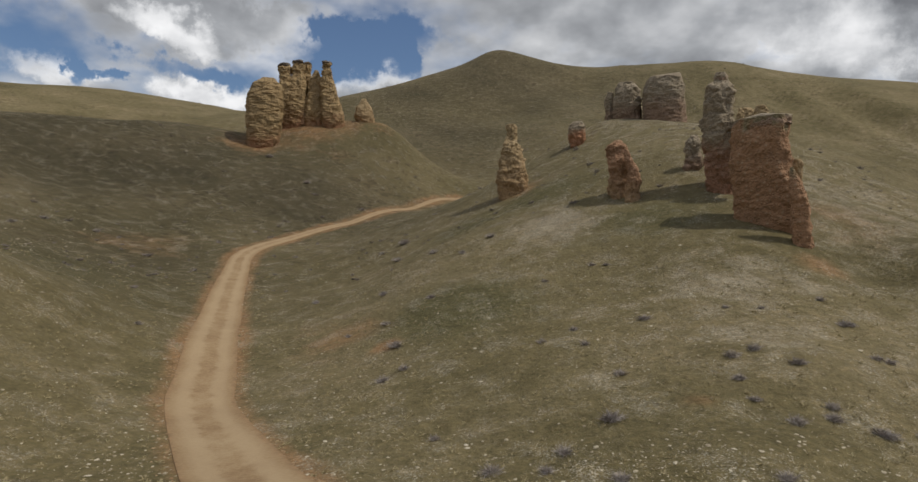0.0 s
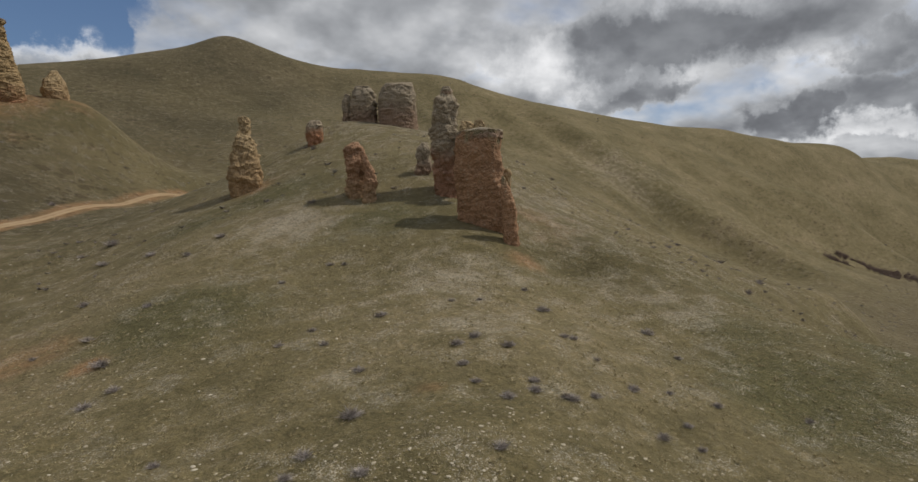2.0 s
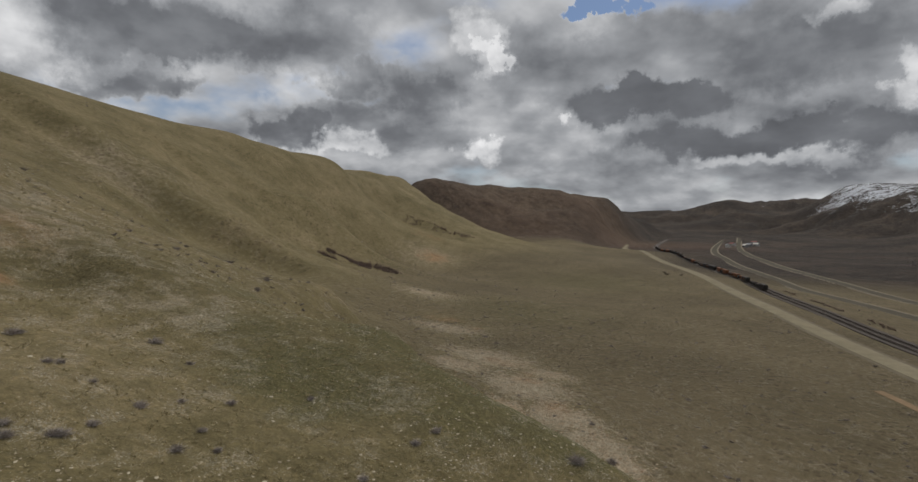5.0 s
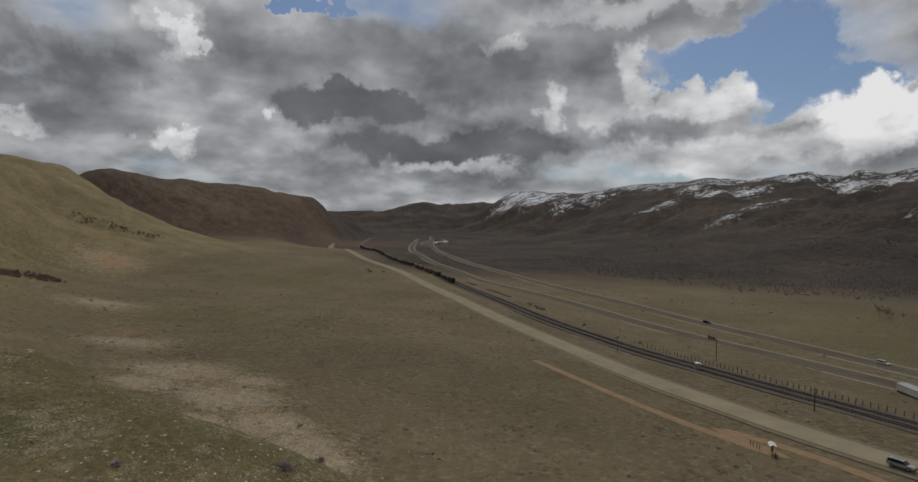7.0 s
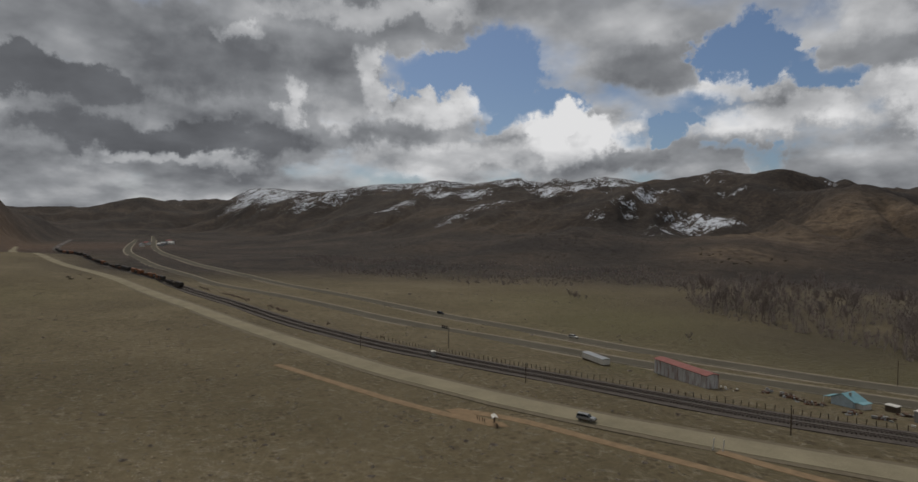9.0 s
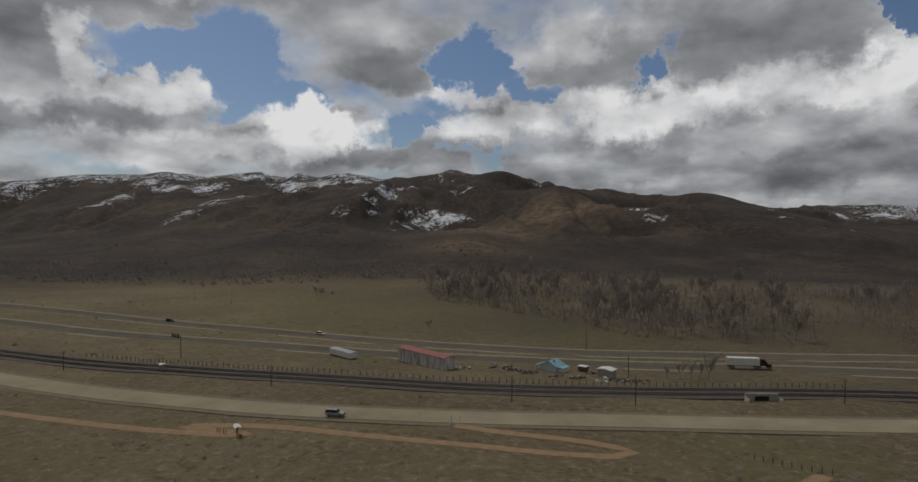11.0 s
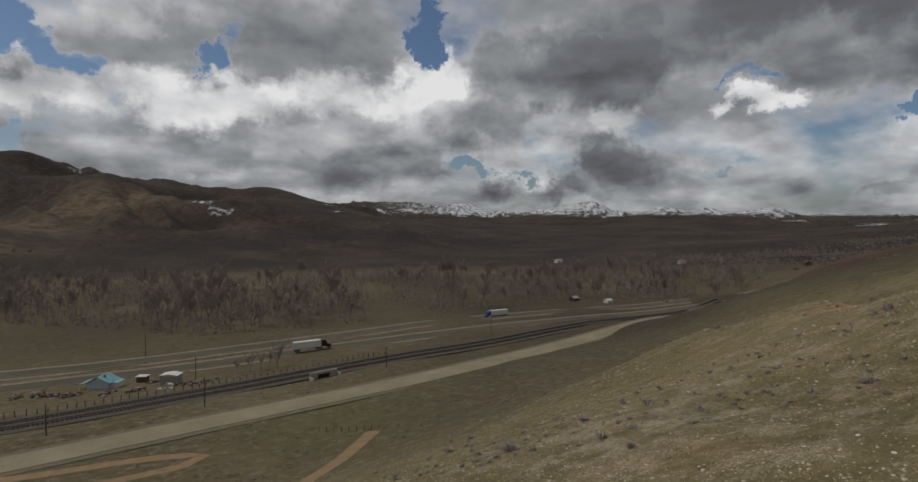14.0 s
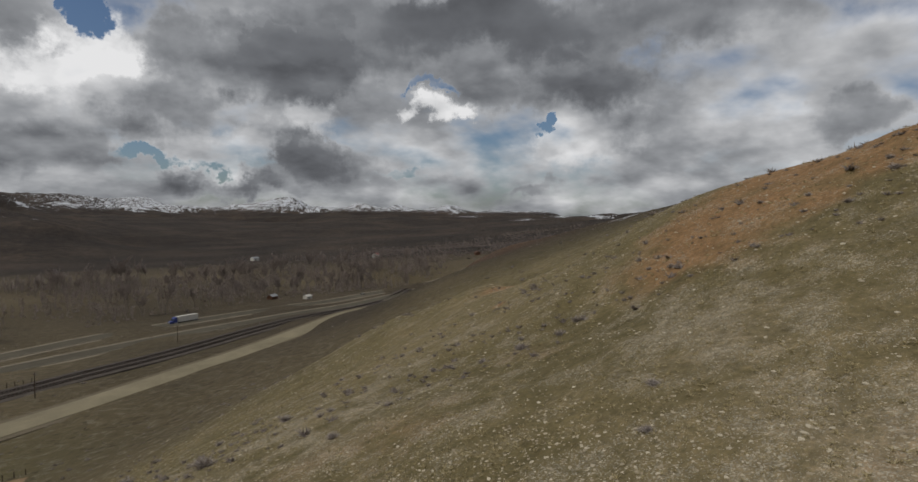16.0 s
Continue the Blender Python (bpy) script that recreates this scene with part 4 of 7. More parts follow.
    v2 = voro(nt, co, 6.0)
    v3 = voro(nt, co, 0.9)
    size = calc(nt, "MULTIPLY", remap(nt, calc(nt, "ADD", mid, calc(nt, "MULTIPLY", attr(nt, "pale"), 0.2)), 0.36, 0.68), 0.4)
    stone = calc(nt, "MAXIMUM", calc(nt, "LESS_THAN", v, calc(nt, "MULTIPLY", size, 1.1)), calc(nt, "LESS_THAN", v2, calc(nt, "MULTIPLY", size, 0.8)))
    stone = calc(nt, "MULTIPLY", stone, attr(nt, "stony"))
    tussock = calc(nt, "MULTIPLY", remap(nt, v3, 0.12, 0.42, 1.0, 0.0), remap(nt, tuft, 0.42, 0.6))
    tussock = calc(nt, "MULTIPLY", tussock, attr(nt, "tufted"))
    col = blend(nt, calc(nt, "MULTIPLY", tussock, 0.6), col, blend(nt, 1.0, col, (0.52, 0.5, 0.45), "MULTIPLY"))
    col = blend(nt, calc(nt, "MULTIPLY", stone, 0.72), col, ramp(nt, noise_tex(nt, co, 5.0, 2), [(0.35, (0.24, 0.21, 0.16)), (0.65, (0.5, 0.46, 0.38))]))
    # bushes and clumps too far off to stand singly
    clump = calc(nt, "MAXIMUM", remap(nt, calc(nt, "SUBTRACT", voro(nt, co, 0.5), calc(nt, "MULTIPLY", remap(nt, wide, 0.38, 0.66), 0.36)), 0.0, 0.1, 1.0, 0.0), remap(nt, calc(nt, "SUBTRACT", voro(nt, co, 0.14), calc(nt, "MULTIPLY", remap(nt, big, 0.45, 0.66), 0.2)), 0.0, 0.06, 1.0, 0.0))
    clump = calc(nt, "MULTIPLY", clump, calc(nt, "SUBTRACT", 1.0, attr(nt, "tufted")))
    col = blend(nt, calc(nt, "MULTIPLY", clump, 0.6), col, blend(nt, 1.0, col, (0.42, 0.38, 0.36), "MULTIPLY"))
    grit = calc(nt, "ADD", calc(nt, "MULTIPLY", noise_tex(nt, co, 2.6, 6, 0.85), 0.75), calc(nt, "MULTIPLY", noise_tex(nt, co, 0.5, 4, 0.7), 0.25))
    tint = ramp(nt, grit, [(0.35, (0.62, 0.62, 0.58)), (0.47, (0.96, 0.97, 0.93)), (0.53, (1.13, 1.13, 1.08)), (0.64, (1.56, 1.5, 1.42))])
    col = blend(nt, 1.0, col, tint, "MULTIPLY")
    # scrub-covered slopes across the valley, darkened in place of cloud shade, with old snow
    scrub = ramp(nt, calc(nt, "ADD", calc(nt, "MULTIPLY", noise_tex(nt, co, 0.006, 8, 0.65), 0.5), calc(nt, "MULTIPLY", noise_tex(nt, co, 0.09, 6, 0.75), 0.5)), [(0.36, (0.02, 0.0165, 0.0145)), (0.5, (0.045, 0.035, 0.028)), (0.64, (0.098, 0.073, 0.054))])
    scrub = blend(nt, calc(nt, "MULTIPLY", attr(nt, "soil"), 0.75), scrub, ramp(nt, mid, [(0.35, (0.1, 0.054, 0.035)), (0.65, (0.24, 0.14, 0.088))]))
    # tan soil, brightened on the lit spur to stand for sunlight
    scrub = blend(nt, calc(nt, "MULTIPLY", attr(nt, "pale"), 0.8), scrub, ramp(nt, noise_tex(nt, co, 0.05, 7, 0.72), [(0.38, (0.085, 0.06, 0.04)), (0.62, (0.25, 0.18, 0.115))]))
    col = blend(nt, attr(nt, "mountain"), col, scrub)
    speck = calc(nt, "MULTIPLY", calc(nt, "SUBTRACT", noise_tex(nt, co, 0.13, 5, 0.8), 0.5), 1.1)
    drift = calc(nt, "ADD", calc(nt, "ADD", noise_tex(nt, vcalc(nt, "MULTIPLY", co, (1.5, 0.7, 1.0)), 0.03, 8, 0.7), speck), calc(nt, "MULTIPLY", attr(nt, "snow"), 0.33))
    drift = calc(nt, "MULTIPLY", remap(nt, drift, 0.7, 0.76), remap(nt, attr(nt, "snow"), 0.08, 0.25))
    col = blend(nt, drift, col, (0.66, 0.69, 0.74))
    put(nt, b.inputs["Base Color"], col)
    h = calc(nt, "ADD", calc(nt, "MULTIPLY", fine, 0.5), calc(nt, "ADD", calc(nt, "MULTIPLY", stone, 0.5), tuft))
    crags = calc(nt, "MULTIPLY", noise_tex(nt, co, 0.035, 8, 0.72), attr(nt, "mountain"))
    rough_n = nt.nodes.new("ShaderNodeBump")
    put(nt, rough_n.inputs["Height"], crags), put(nt, rough_n.inputs["Strength"], 0.7), put(nt, rough_n.inputs["Distance"], 14.0)
    fine_n = nt.nodes.new("ShaderNodeBump")
    put(nt, fine_n.inputs["Height"], h), put(nt, fine_n.inputs["Strength"], 0.9), put(nt, fine_n.inputs["Distance"], 0.3)
    put(nt, fine_n.inputs["Normal"], rough_n.outputs["Normal"])
    put(nt, b.inputs["Normal"], fine_n.outputs["Normal"])
    return m


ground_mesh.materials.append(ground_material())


# ---- building helpers ----
def part(name, bm, mat, parent=None, label="", smooth_faces=False):
    """Links a bmesh as one mesh object, under a thing or a part."""
    me = bpy.data.meshes.new(name)
    if smooth_faces:
        for f in bm.faces:
            f.smooth = True
    bm.to_mesh(me)
    bm.free()
    me.materials.append(mat)
    ob = new(name, me)
    if parent:
        ob.parent = parent
    if label:
        tagged(ob, label)
    return ob


def strip(name, pts, half, mat, lift, label, category, skirt=1.2, crown=0.0, offset=0.0, parent=None, hug=False):
    """A road surface laid along a line, with sides that go into the ground."""
    bm = bmesh.new()
    n = len(pts)
    side = []
    for i in range(n):
        d = (pts[min(i + 1, n - 1)] - pts[max(i - 1, 0)])
        side.append(Vector((d.y, -d.x, 0)).normalized())
    zs = height([p.x for p in pts], [p.y for p in pts])
    k = np.ones(9) / 9
    zs = np.convolve(np.pad(zs, 4, mode="edge"), k, mode="valid")
    rows = []
    for p, s, z in zip(pts, side, zs):
        q = Vector((p.x, p.y, 0)) + s * offset
        w = (half(p) if callable(half) else half) * (1 + 0.06 * fbm(np.array([p.x / 9]), np.array([p.y / 9]), 5, 2)[0])
        cols = []
        for f, dz in ((-1.0, -skirt), (-1.0, 0), (-0.75, crown * 0.4), (-0.5, crown * 0.7), (-0.25, crown * 0.9), (0, crown), (0.25, crown * 0.9), (0.5, crown * 0.7), (0.75, crown * 0.4), (1.0, 0), (1.0, -skirt)):
            c = q + s * (w * f * (1.08 if dz < 0 else 1))
            cols.append(bm.verts.new((c.x, c.y, (0 if hug else z) + lift + dz)))
        rows.append(cols)
    if hug:
        vs = [v for r in rows for v in r]
        for v, z in zip(vs, height([v.co.x for v in vs], [v.co.y for v in vs])):
            v.co.z += z
    for a, b in zip(rows, rows[1:]):
        for i in range(10):
            bm.faces.new((a[i], b[i], b[i + 1], a[i + 1]))
    bmesh.ops.recalc_face_normals(bm, faces=bm.faces)
    bm.verts.index_update()
    span = [abs(k - 5) / 4 for r in rows for k in range(11)]
    ob = part(name, bm, mat, parent)
    lay = ob.data.attributes.new("span", "FLOAT", "POINT")
    lay.data.foreach_set("value", span)
    if label:
        tagged(ob, label, category, kind="structure")
    return ob


def dirt_material():
    m, nt, b = material("packed_dirt", 0.95)
    co = coords(nt)
    n = calc(nt, "ADD", calc(nt, "MULTIPLY", noise_tex(nt, co, 0.4, 6, 0.65), 0.6), calc(nt, "MULTIPLY", noise_tex(nt, co, 5, 5, 0.7), 0.4))
    side = calc(nt, "ADD", attr(nt, "span"), calc(nt, "MULTIPLY", calc(nt, "SUBTRACT", noise_tex(nt, co, 0.8, 4, 0.6), 0.5), 0.5))
    worn = calc(nt, "MULTIPLY", remap(nt, side, 0.15, 0.4), remap(nt, side, 0.85, 0.55))
    col = ramp(nt, n, [(0.34, (0.25, 0.16, 0.085)), (0.5, (0.34, 0.235, 0.13)), (0.66, (0.42, 0.31, 0.185))])
    col = blend(nt, calc(nt, "MULTIPLY", worn, 0.6), col, (0.45, 0.335, 0.205))
    col = blend(nt, calc(nt, "MULTIPLY", remap(nt, side, 0.8, 1.05), 0.7), col, ramp(nt, noise_tex(nt, co, 2.0, 4, 0.7), [(0.35, (0.17, 0.1, 0.05)), (0.65, (0.34, 0.21, 0.11))]))
    put(nt, b.inputs["Base Color"], col)
    put(nt, b.inputs["Normal"], bump(nt, n, 0.6, 0.12))
    return m


def asphalt(name, tone, warm=1.0, green=0.93):
    m, nt, b = material(name, 0.97)
    co = coords(nt)
    b.inputs["Specular IOR Level"].default_value = 0.05
    n = calc(nt, "ADD", calc(nt, "MULTIPLY", noise_tex(nt, co, 0.08, 7, 0.7), 0.6), calc(nt, "MULTIPLY", noise_tex(nt, co, 2.5, 4, 0.7), 0.4))
    lo, hi = tone * 0.75, tone * 1.25
    put(nt, b.inputs["Base Color"], ramp(nt, n, [(0.35, (lo, lo * green, lo * 0.84 * warm)), (0.65, (hi, hi * green, hi * 0.84 * warm))]))
    put(nt, b.inputs["Normal"], bump(nt, n, 0.3, 0.03))
    return m


dirt = dirt_material()
strip("dirt_road", DIRT, lambda p: 2.2 - 1.35 * min(1.0, max(0.0, (p.y - 70) / 85)), dirt, 0.05, "packed orange dirt road winding up the draw", "dirt road", 0.3, 0.05, hug=True)
faded = plain("faded_dirt", (0.24, 0.165, 0.095), 0.95, 0, 0.3, 0.5)
strip("dirt_track", TRACK_A, 1.5, faded, 0.06, "faded dirt track beside the paved road", "dirt track", 0.4, 0.03, hug=True)
strip("dirt_track", TRACK_B, 1.7, faded, 0.06, "short dirt track climbing from the road", "dirt track", 0.4, 0.03, hug=True)
gravel = plain("gravel", (0.15, 0.125, 0.085), 0.95, 0, 0.3, 0.6)
strip("road_shoulder", FRONTAGE, 6.6, gravel, -0.02, "gravel shoulders of the paved road", "road shoulder")
strip("frontage_road", FRONTAGE, 4.5, asphalt("worn_asphalt", 0.25, 0.72, 0.88), 0.08, "sun-bleached two-lane paved road with chip seal", "road", 1.0, 0.08)
pale_gravel = plain("pale_gravel", (0.24, 0.205, 0.15), 0.95, 0, 0.35, 0.5)
hwy_mat = asphalt("highway_asphalt", 0.105, 0.82, 0.9)
for pts, nm in ((HWY_FAR, "far"), (HWY_NEAR, "near")):
    strip("highway_shoulder", pts, 7.4, pale_gravel, -0.05, "gravel shoulders beside the highway lanes", "road shoulder")
    strip("highway", pts, 5.4, hwy_mat, 0.06, "grey asphalt highway carriageway with two lanes", "highway", 1.0, 0.08)
line_paint = plain("lane_paint", (0.23, 0.205, 0.165), 0.95, 0, 0.4, 0.3)
for pts in (HWY_FAR, HWY_NEAR):
    for off in (-4.6, 4.6):
        strip("edge_line", pts, 0.14, line_paint, 0.13, "worn pale edge line of the highway", "road marking", 0.05, 0.0, off)
ballast_mat = plain("ballast", (0.085, 0.072, 0.062), 0.95, 0, 0.4, 0.5)
strip("track_bed", RAIL, 6.2, ballast_mat, 0.3, "dark gravel bed under the railway tracks", "track bed", 2.0, 0.1)


# ---- hoodoos ----
def rock_material(name, top, low, split, soft, layers=0.5):
    m, nt, b = material(name, 0.95)
    gen = coords(nt, "Generated")
    co = coords(nt)
    sp = nt.nodes.new("ShaderNodeSeparateXYZ")
    put(nt, sp.inputs[0], gen)
    n1 = noise_tex(nt, co, 0.5, 6, 0.65)
    n2 = noise_tex(nt, co, 3.0, 6, 0.7)
    bands = noise_tex(nt, vcalc(nt, "MULTIPLY", co, (0.12, 0.12, 1.6)), 1.0, 4, 0.6)
    hgt = calc(nt, "ADD", sp.outputs[2], calc(nt, "MULTIPLY", calc(nt, "SUBTRACT", n1, 0.5), 0.5))
    f = remap(nt, hgt, split - soft, split + soft)
    dark = lambda c, k: tuple(v * k for v in c)
    g = calc(nt, "ADD", calc(nt, "MULTIPLY", n2, 1.0 - layers), calc(nt, "MULTIPLY", bands, layers))
    a = ramp(nt, g, [(0.33, dark(low, 0.7)), (0.5, low), (0.68, dark(low, 1.25))])
    c = ramp(nt, g, [(0.33, dark(top, 0.7)), (0.5, top), (0.68, dark(top, 1.25))])
    col = blend(nt, f, a, c)
    peb = calc(nt, "MINIMUM", voro(nt, co, 1.5), voro(nt, co, 3.6))
    col = blend(nt, calc(nt, "MULTIPLY", remap(nt, peb, 0.05, 0.3, 1.0, 0.0), 0.4), col, (0.46, 0.38, 0.27))
    put(nt, b.inputs["Base Color"], col)
    h = calc(nt, "ADD", calc(nt, "MULTIPLY", n2, 0.8), calc(nt, "SUBTRACT", calc(nt, "MULTIPLY", bands, 1.4 * layers), calc(nt, "MULTIPLY", peb, 1.9)))
    put(nt, b.inputs["Normal"], bump(nt, h, 0.8, 0.18))
    return m


def lobe(bm, rows, rough, seed, depth=0.85, turn=0.0, skirt=2.5, ledges=1.0):
    """One weathered column: rows of centre, height and half width, from top to foot."""
    rows = sorted(rows, key=lambda r: r[2])
    z0, z1 = rows[0][2] - skirt, rows[-1][2]
    zs = [r[2] for r in rows]
    count = max(16, int((z1 - z0) / 0.16))
    seg = 56
    rnd = random.Random(seed)
    view = Matrix.Rotation(radians(turn), 3, 'Z') @ Vector((rows[0][0], rows[0][1], 0)).normalized()
    wide = max(r[3] for r in rows)
    deep = wide * depth if depth < 0.6 else 0
    side = Vector((view.y, -view.x, 0))
    rings = []
    for i in range(count + 1):
        z = z0 + (z1 - z0) * i / count
        cx, cy, hw = (float(np.interp(z, zs, [r[k] for r in rows])) for k in (0, 1, 3))
        ledge = noise.noise(Vector((seed * 3.1, 0.3, z * 1.4))) * 0.5 + noise.noise(Vector((7.7, seed, z * 4.0))) * 0.3
        ring = []
        for j in range(seg):
            a = 2 * math.pi * j / seg
            u, w = math.cos(a), math.sin(a)
            sq = 1 / max(abs(u), abs(w)) ** 0.45
            p = Vector((cx, cy, z)) + side * (hw * u * sq * 0.93) + view * ((deep or hw * depth) * w * sq)
            q = p * 0.55 + Vector((seed * 7.3, 0, 0))
            d = noise.fractal(q, 0.7, 2.1, 5) * rough * 0.6 + noise.fractal(p * 2.4, 0.8, 2.0, 4) * rough * 0.4
            ring.append(bm.verts.new(p + (side * u + view * w) * (d * min(1.0, hw * 0.8)) + (side * u + view * w) * (ledge * (0.35 + 0.5 * noise.noise(p * 0.4)) * min(1.0, hw) * 0.12 * ledges)))
        rings.append(ring)
    for a, b in zip(rings, rings[1:]):
        for j in range(seg):
            bm.faces.new((a[j], a[(j + 1) % seg], b[(j + 1) % seg], b[j]))
    top = bm.verts.new(sum((v.co for v in rings[-1]), Vector()) / seg + Vector((0, 0, 0.18 * rows[-1][3])))
    for j in range(seg):
        bm.faces.new((rings[-1][j], rings[-1][(j + 1) % seg], top))


tan_red = rock_material("tan_over_red_conglomerate", (0.4, 0.285, 0.15), (0.36, 0.18, 0.1), 0.2, 0.2, 0.2)
grey_red = rock_material("grey_over_red_conglomerate", (0.34, 0.28, 0.2), (0.37, 0.19, 0.105), 0.74, 0.1)
fin_rock = rock_material("red_conglomerate", (0.24, 0.2, 0.12), (0.34, 0.2, 0.115), 0.95, 0.05, 0.15)
tower_rock = rock_material("grey_brown_conglomerate", (0.32, 0.265, 0.19), (0.31, 0.175, 0.11), 0.5, 0.12)
block_rock = rock_material("brown_sandstone", (0.33, 0.275, 0.2), (0.29, 0.2, 0.14), 0.5, 0.2)
ochre = rock_material("ochre_conglomerate", (0.4, 0.295, 0.165), (0.39, 0.26, 0.14), 0.5, 0.3, 0.15)
brown_red = rock_material("brown_red_conglomerate", (0.34, 0.2, 0.12), (0.36, 0.245, 0.14), 0.45, 0.25)
LOOKS = {
    "cluster": ("hoodoo", tan_red, "tan and red hoodoo pinnacle with a dark capstone"),
    "boulder": ("boulder", ochre, "pointed ochre conglomerate boulder on the hillside"),
    "pinnacle": ("hoodoo", ochre, "lone ochre hoodoo pinnacle with a small capstone"),
    "stump": ("hoodoo", brown_red, "short red-brown hoodoo stump standing on the slope"),
    "knob": ("hoodoo", grey_red, "small weathered rock knob on the spur"),
    "block": ("rock_block", block_rock, "broad grey and red sandstone block on the spur crest"),
    "tower": ("rock_tower", tower_rock, "tall grey-topped red rock tower beside the fin"),
    "caps": ("boulder", ochre, "pale weathered boulder behind the fin"),
    "side": ("boulder", block_rock, "dark boulder beside the rock tower"),
    "chip": ("boulder", ochre, "loose boulder lodged behind the fin"),
    "fin": ("rock_fin", fin_rock, "massive red conglomerate fin with a flat grey top"),
}
cap_rock = rock_material("dark_capstone", (0.15, 0.125, 0.1), (0.19, 0.14, 0.1), 0.5, 0.3)


def capstone(rows, seed):
    """A flat, tilted boulder that sits on a pinnacle's head."""
    rnd = random.Random(seed)
    top = sorted(rows, key=lambda r: -r[2])
    hw = max(r[3] for r in top[:3]) * 1.12
    hw = min(max(hw * 0.9, 0.8), 2.0)
    bm = bmesh.new()
    bmesh.ops.create_icosphere(bm, subdivisions=3, radius=1)
    tilt = Matrix.Rotation(radians(rnd.uniform(-16, 16)), 3, 'X') @ Matrix.Rotation(radians(rnd.uniform(-14, 14)), 3, 'Y')
    for v in bm.verts:
        d = 1 + 0.3 * noise.noise(v.co * 1.5 + Vector((seed, 0, 0))) + 0.1 * noise.noise(v.co * 5)
        v.co = tilt @ Vector((v.co.x * hw * d, v.co.y * hw * d, v.co.z * hw * 0.45 * d)) + Vector((top[1][0], top[1][1], top[0][2] - hw * 0.2))
    return bm


def rock(bm):
    bmesh.ops.recalc_face_normals(bm, faces=bm.faces)
    return bm


for i, (key, lobes) in enumerate(ROCKS.items()):
    nm, mat, label = LOOKS[key]
    apart = key in ("cluster", "caps", "block")
    head = None
    for j, (depth, turn, rows) in enumerate(lobes):
        bm = bmesh.new()
        lobe(bm, rows, {"fin": 0.42, "cluster": 0.95, "pinnacle": 0.8}.get(key, 0.7), 10 * i + j, depth, turn, 2.5, {"fin": 0.2, "cluster": 0.3, "pinnacle": 0.5}.get(key, 1.0))
        if apart or head is None:
            head = part(nm, rock(bm), mat, None, "", True)
            tagged(head, label, "rock formation", group="hoodoos on the hillside")
        else:
            part("buttress", rock(bm), mat, head, "", True)
        if key == "cluster" and j not in (0, 4):
            part("capstone", rock(capstone(rows, 30 + j)), cap_rock, head, "dark flat capstone", True)
        if key == "fin" and j == 0:
            bm = bmesh.new()
            top = [(r[0], r[1], r[2] + 0.06, r[3] * 1.03) for r in sorted(rows, key=lambda r: -r[2])[:3]]
            lobe(bm, top, 0.5, 77, depth * 1.12, turn, 0.15)
            part("cap_layer", rock(bm), block_rock, head, "grey-green weathered top layer", True)
        if key == "tower":
            bm = bmesh.new()
            x, y, z, hw = max(rows, key=lambda r: r[2])
            lobe(bm, [(x, y, z + 0.35, hw * 0.8), (x, y, z - 0.2, hw * 1.15), (x, y, z - 0.8, hw * 1.1)], 0.5, 78, 0.9, 0, 0.2)
            part("capstone", rock(bm), block_rock, head, "grey capstone block", True)


# ---- small building blocks ----
def box(bm, c, s, turn=0.0, taper=1.0):
    """A box at centre c with sizes s, turned about z; taper narrows its top."""
    m = Matrix.Translation(c) @ Matrix.Rotation(turn, 4, "Z")
    v = []
    for z in (-0.5, 0.5):
        k = taper if z > 0 else 1
        for x, y in ((-0.5, -0.5), (0.5, -0.5), (0.5, 0.5), (-0.5, 0.5)):
            v.append(bm.verts.new(m @ Vector((x * s[0] * k, y * s[1] * k, z * s[2]))))
    for f in ((0, 3, 2, 1), (4, 5, 6, 7), (0, 1, 5, 4), (1, 2, 6, 5), (2, 3, 7, 6), (3, 0, 4, 7)):
        bm.faces.new([v[i] for i in f])


def tube(bm, a, b, r0, r1=None, seg=6):
    """A tapered round bar from a to b."""
    a, b = Vector(a), Vector(b)
    r1 = r0 if r1 is None else r1
    d = (b - a).normalized()
    s = d.orthogonal().normalized()
    t = d.cross(s)
    ra, rb = [], []
    for i in range(seg):
        g = 2 * math.pi * i / seg
        o = s * math.cos(g) + t * math.sin(g)
        ra.append(bm.verts.new(a + o * r0))
        rb.append(bm.verts.new(b + o * r1))
    for i in range(seg):
        j = (i + 1) % seg
        bm.faces.new((ra[i], ra[j], rb[j], rb[i]))
    bm.faces.new(ra[::-1])
    bm.faces.new(rb)


def prism(bm, profile, x0, x1):
    """A profile of (y, z) points drawn out along x."""
    a = [bm.verts.new((x0, y, z)) for y, z in profile]
    b = [bm.verts.new((x1, y, z)) for y, z in profile]
    n = len(profile)
    for i in range(n):
        j = (i + 1) % n
        bm.faces.new((a[i], a[j], b[j], b[i]))
    bm.faces.new(a[::-1])
    bm.faces.new(b)


def side_prism(bm, profile, y0, y1):
    """A profile of (x, z) points drawn out along y."""
    a = [bm.verts.new((x, y0, z)) for x, z in profile]
    b = [bm.verts.new((x, y1, z)) for x, z in profile]
    n = len(profile)
    for i in range(n):
        j = (i + 1) % n
        bm.faces.new((a[i], b[i], b[j], a[j]))
    bm.faces.new(a)
    bm.faces.new(b[::-1])


def thing(name, x, y, z, turn, label, category, group=""):
    """An empty at a thing's base, to carry its parts."""
    ob = new(name)
    ob.empty_display_size = 0.5
    ob.matrix_world = pose(x, y, z, 0, 0, turn)
    return tagged(ob, label, category, group)


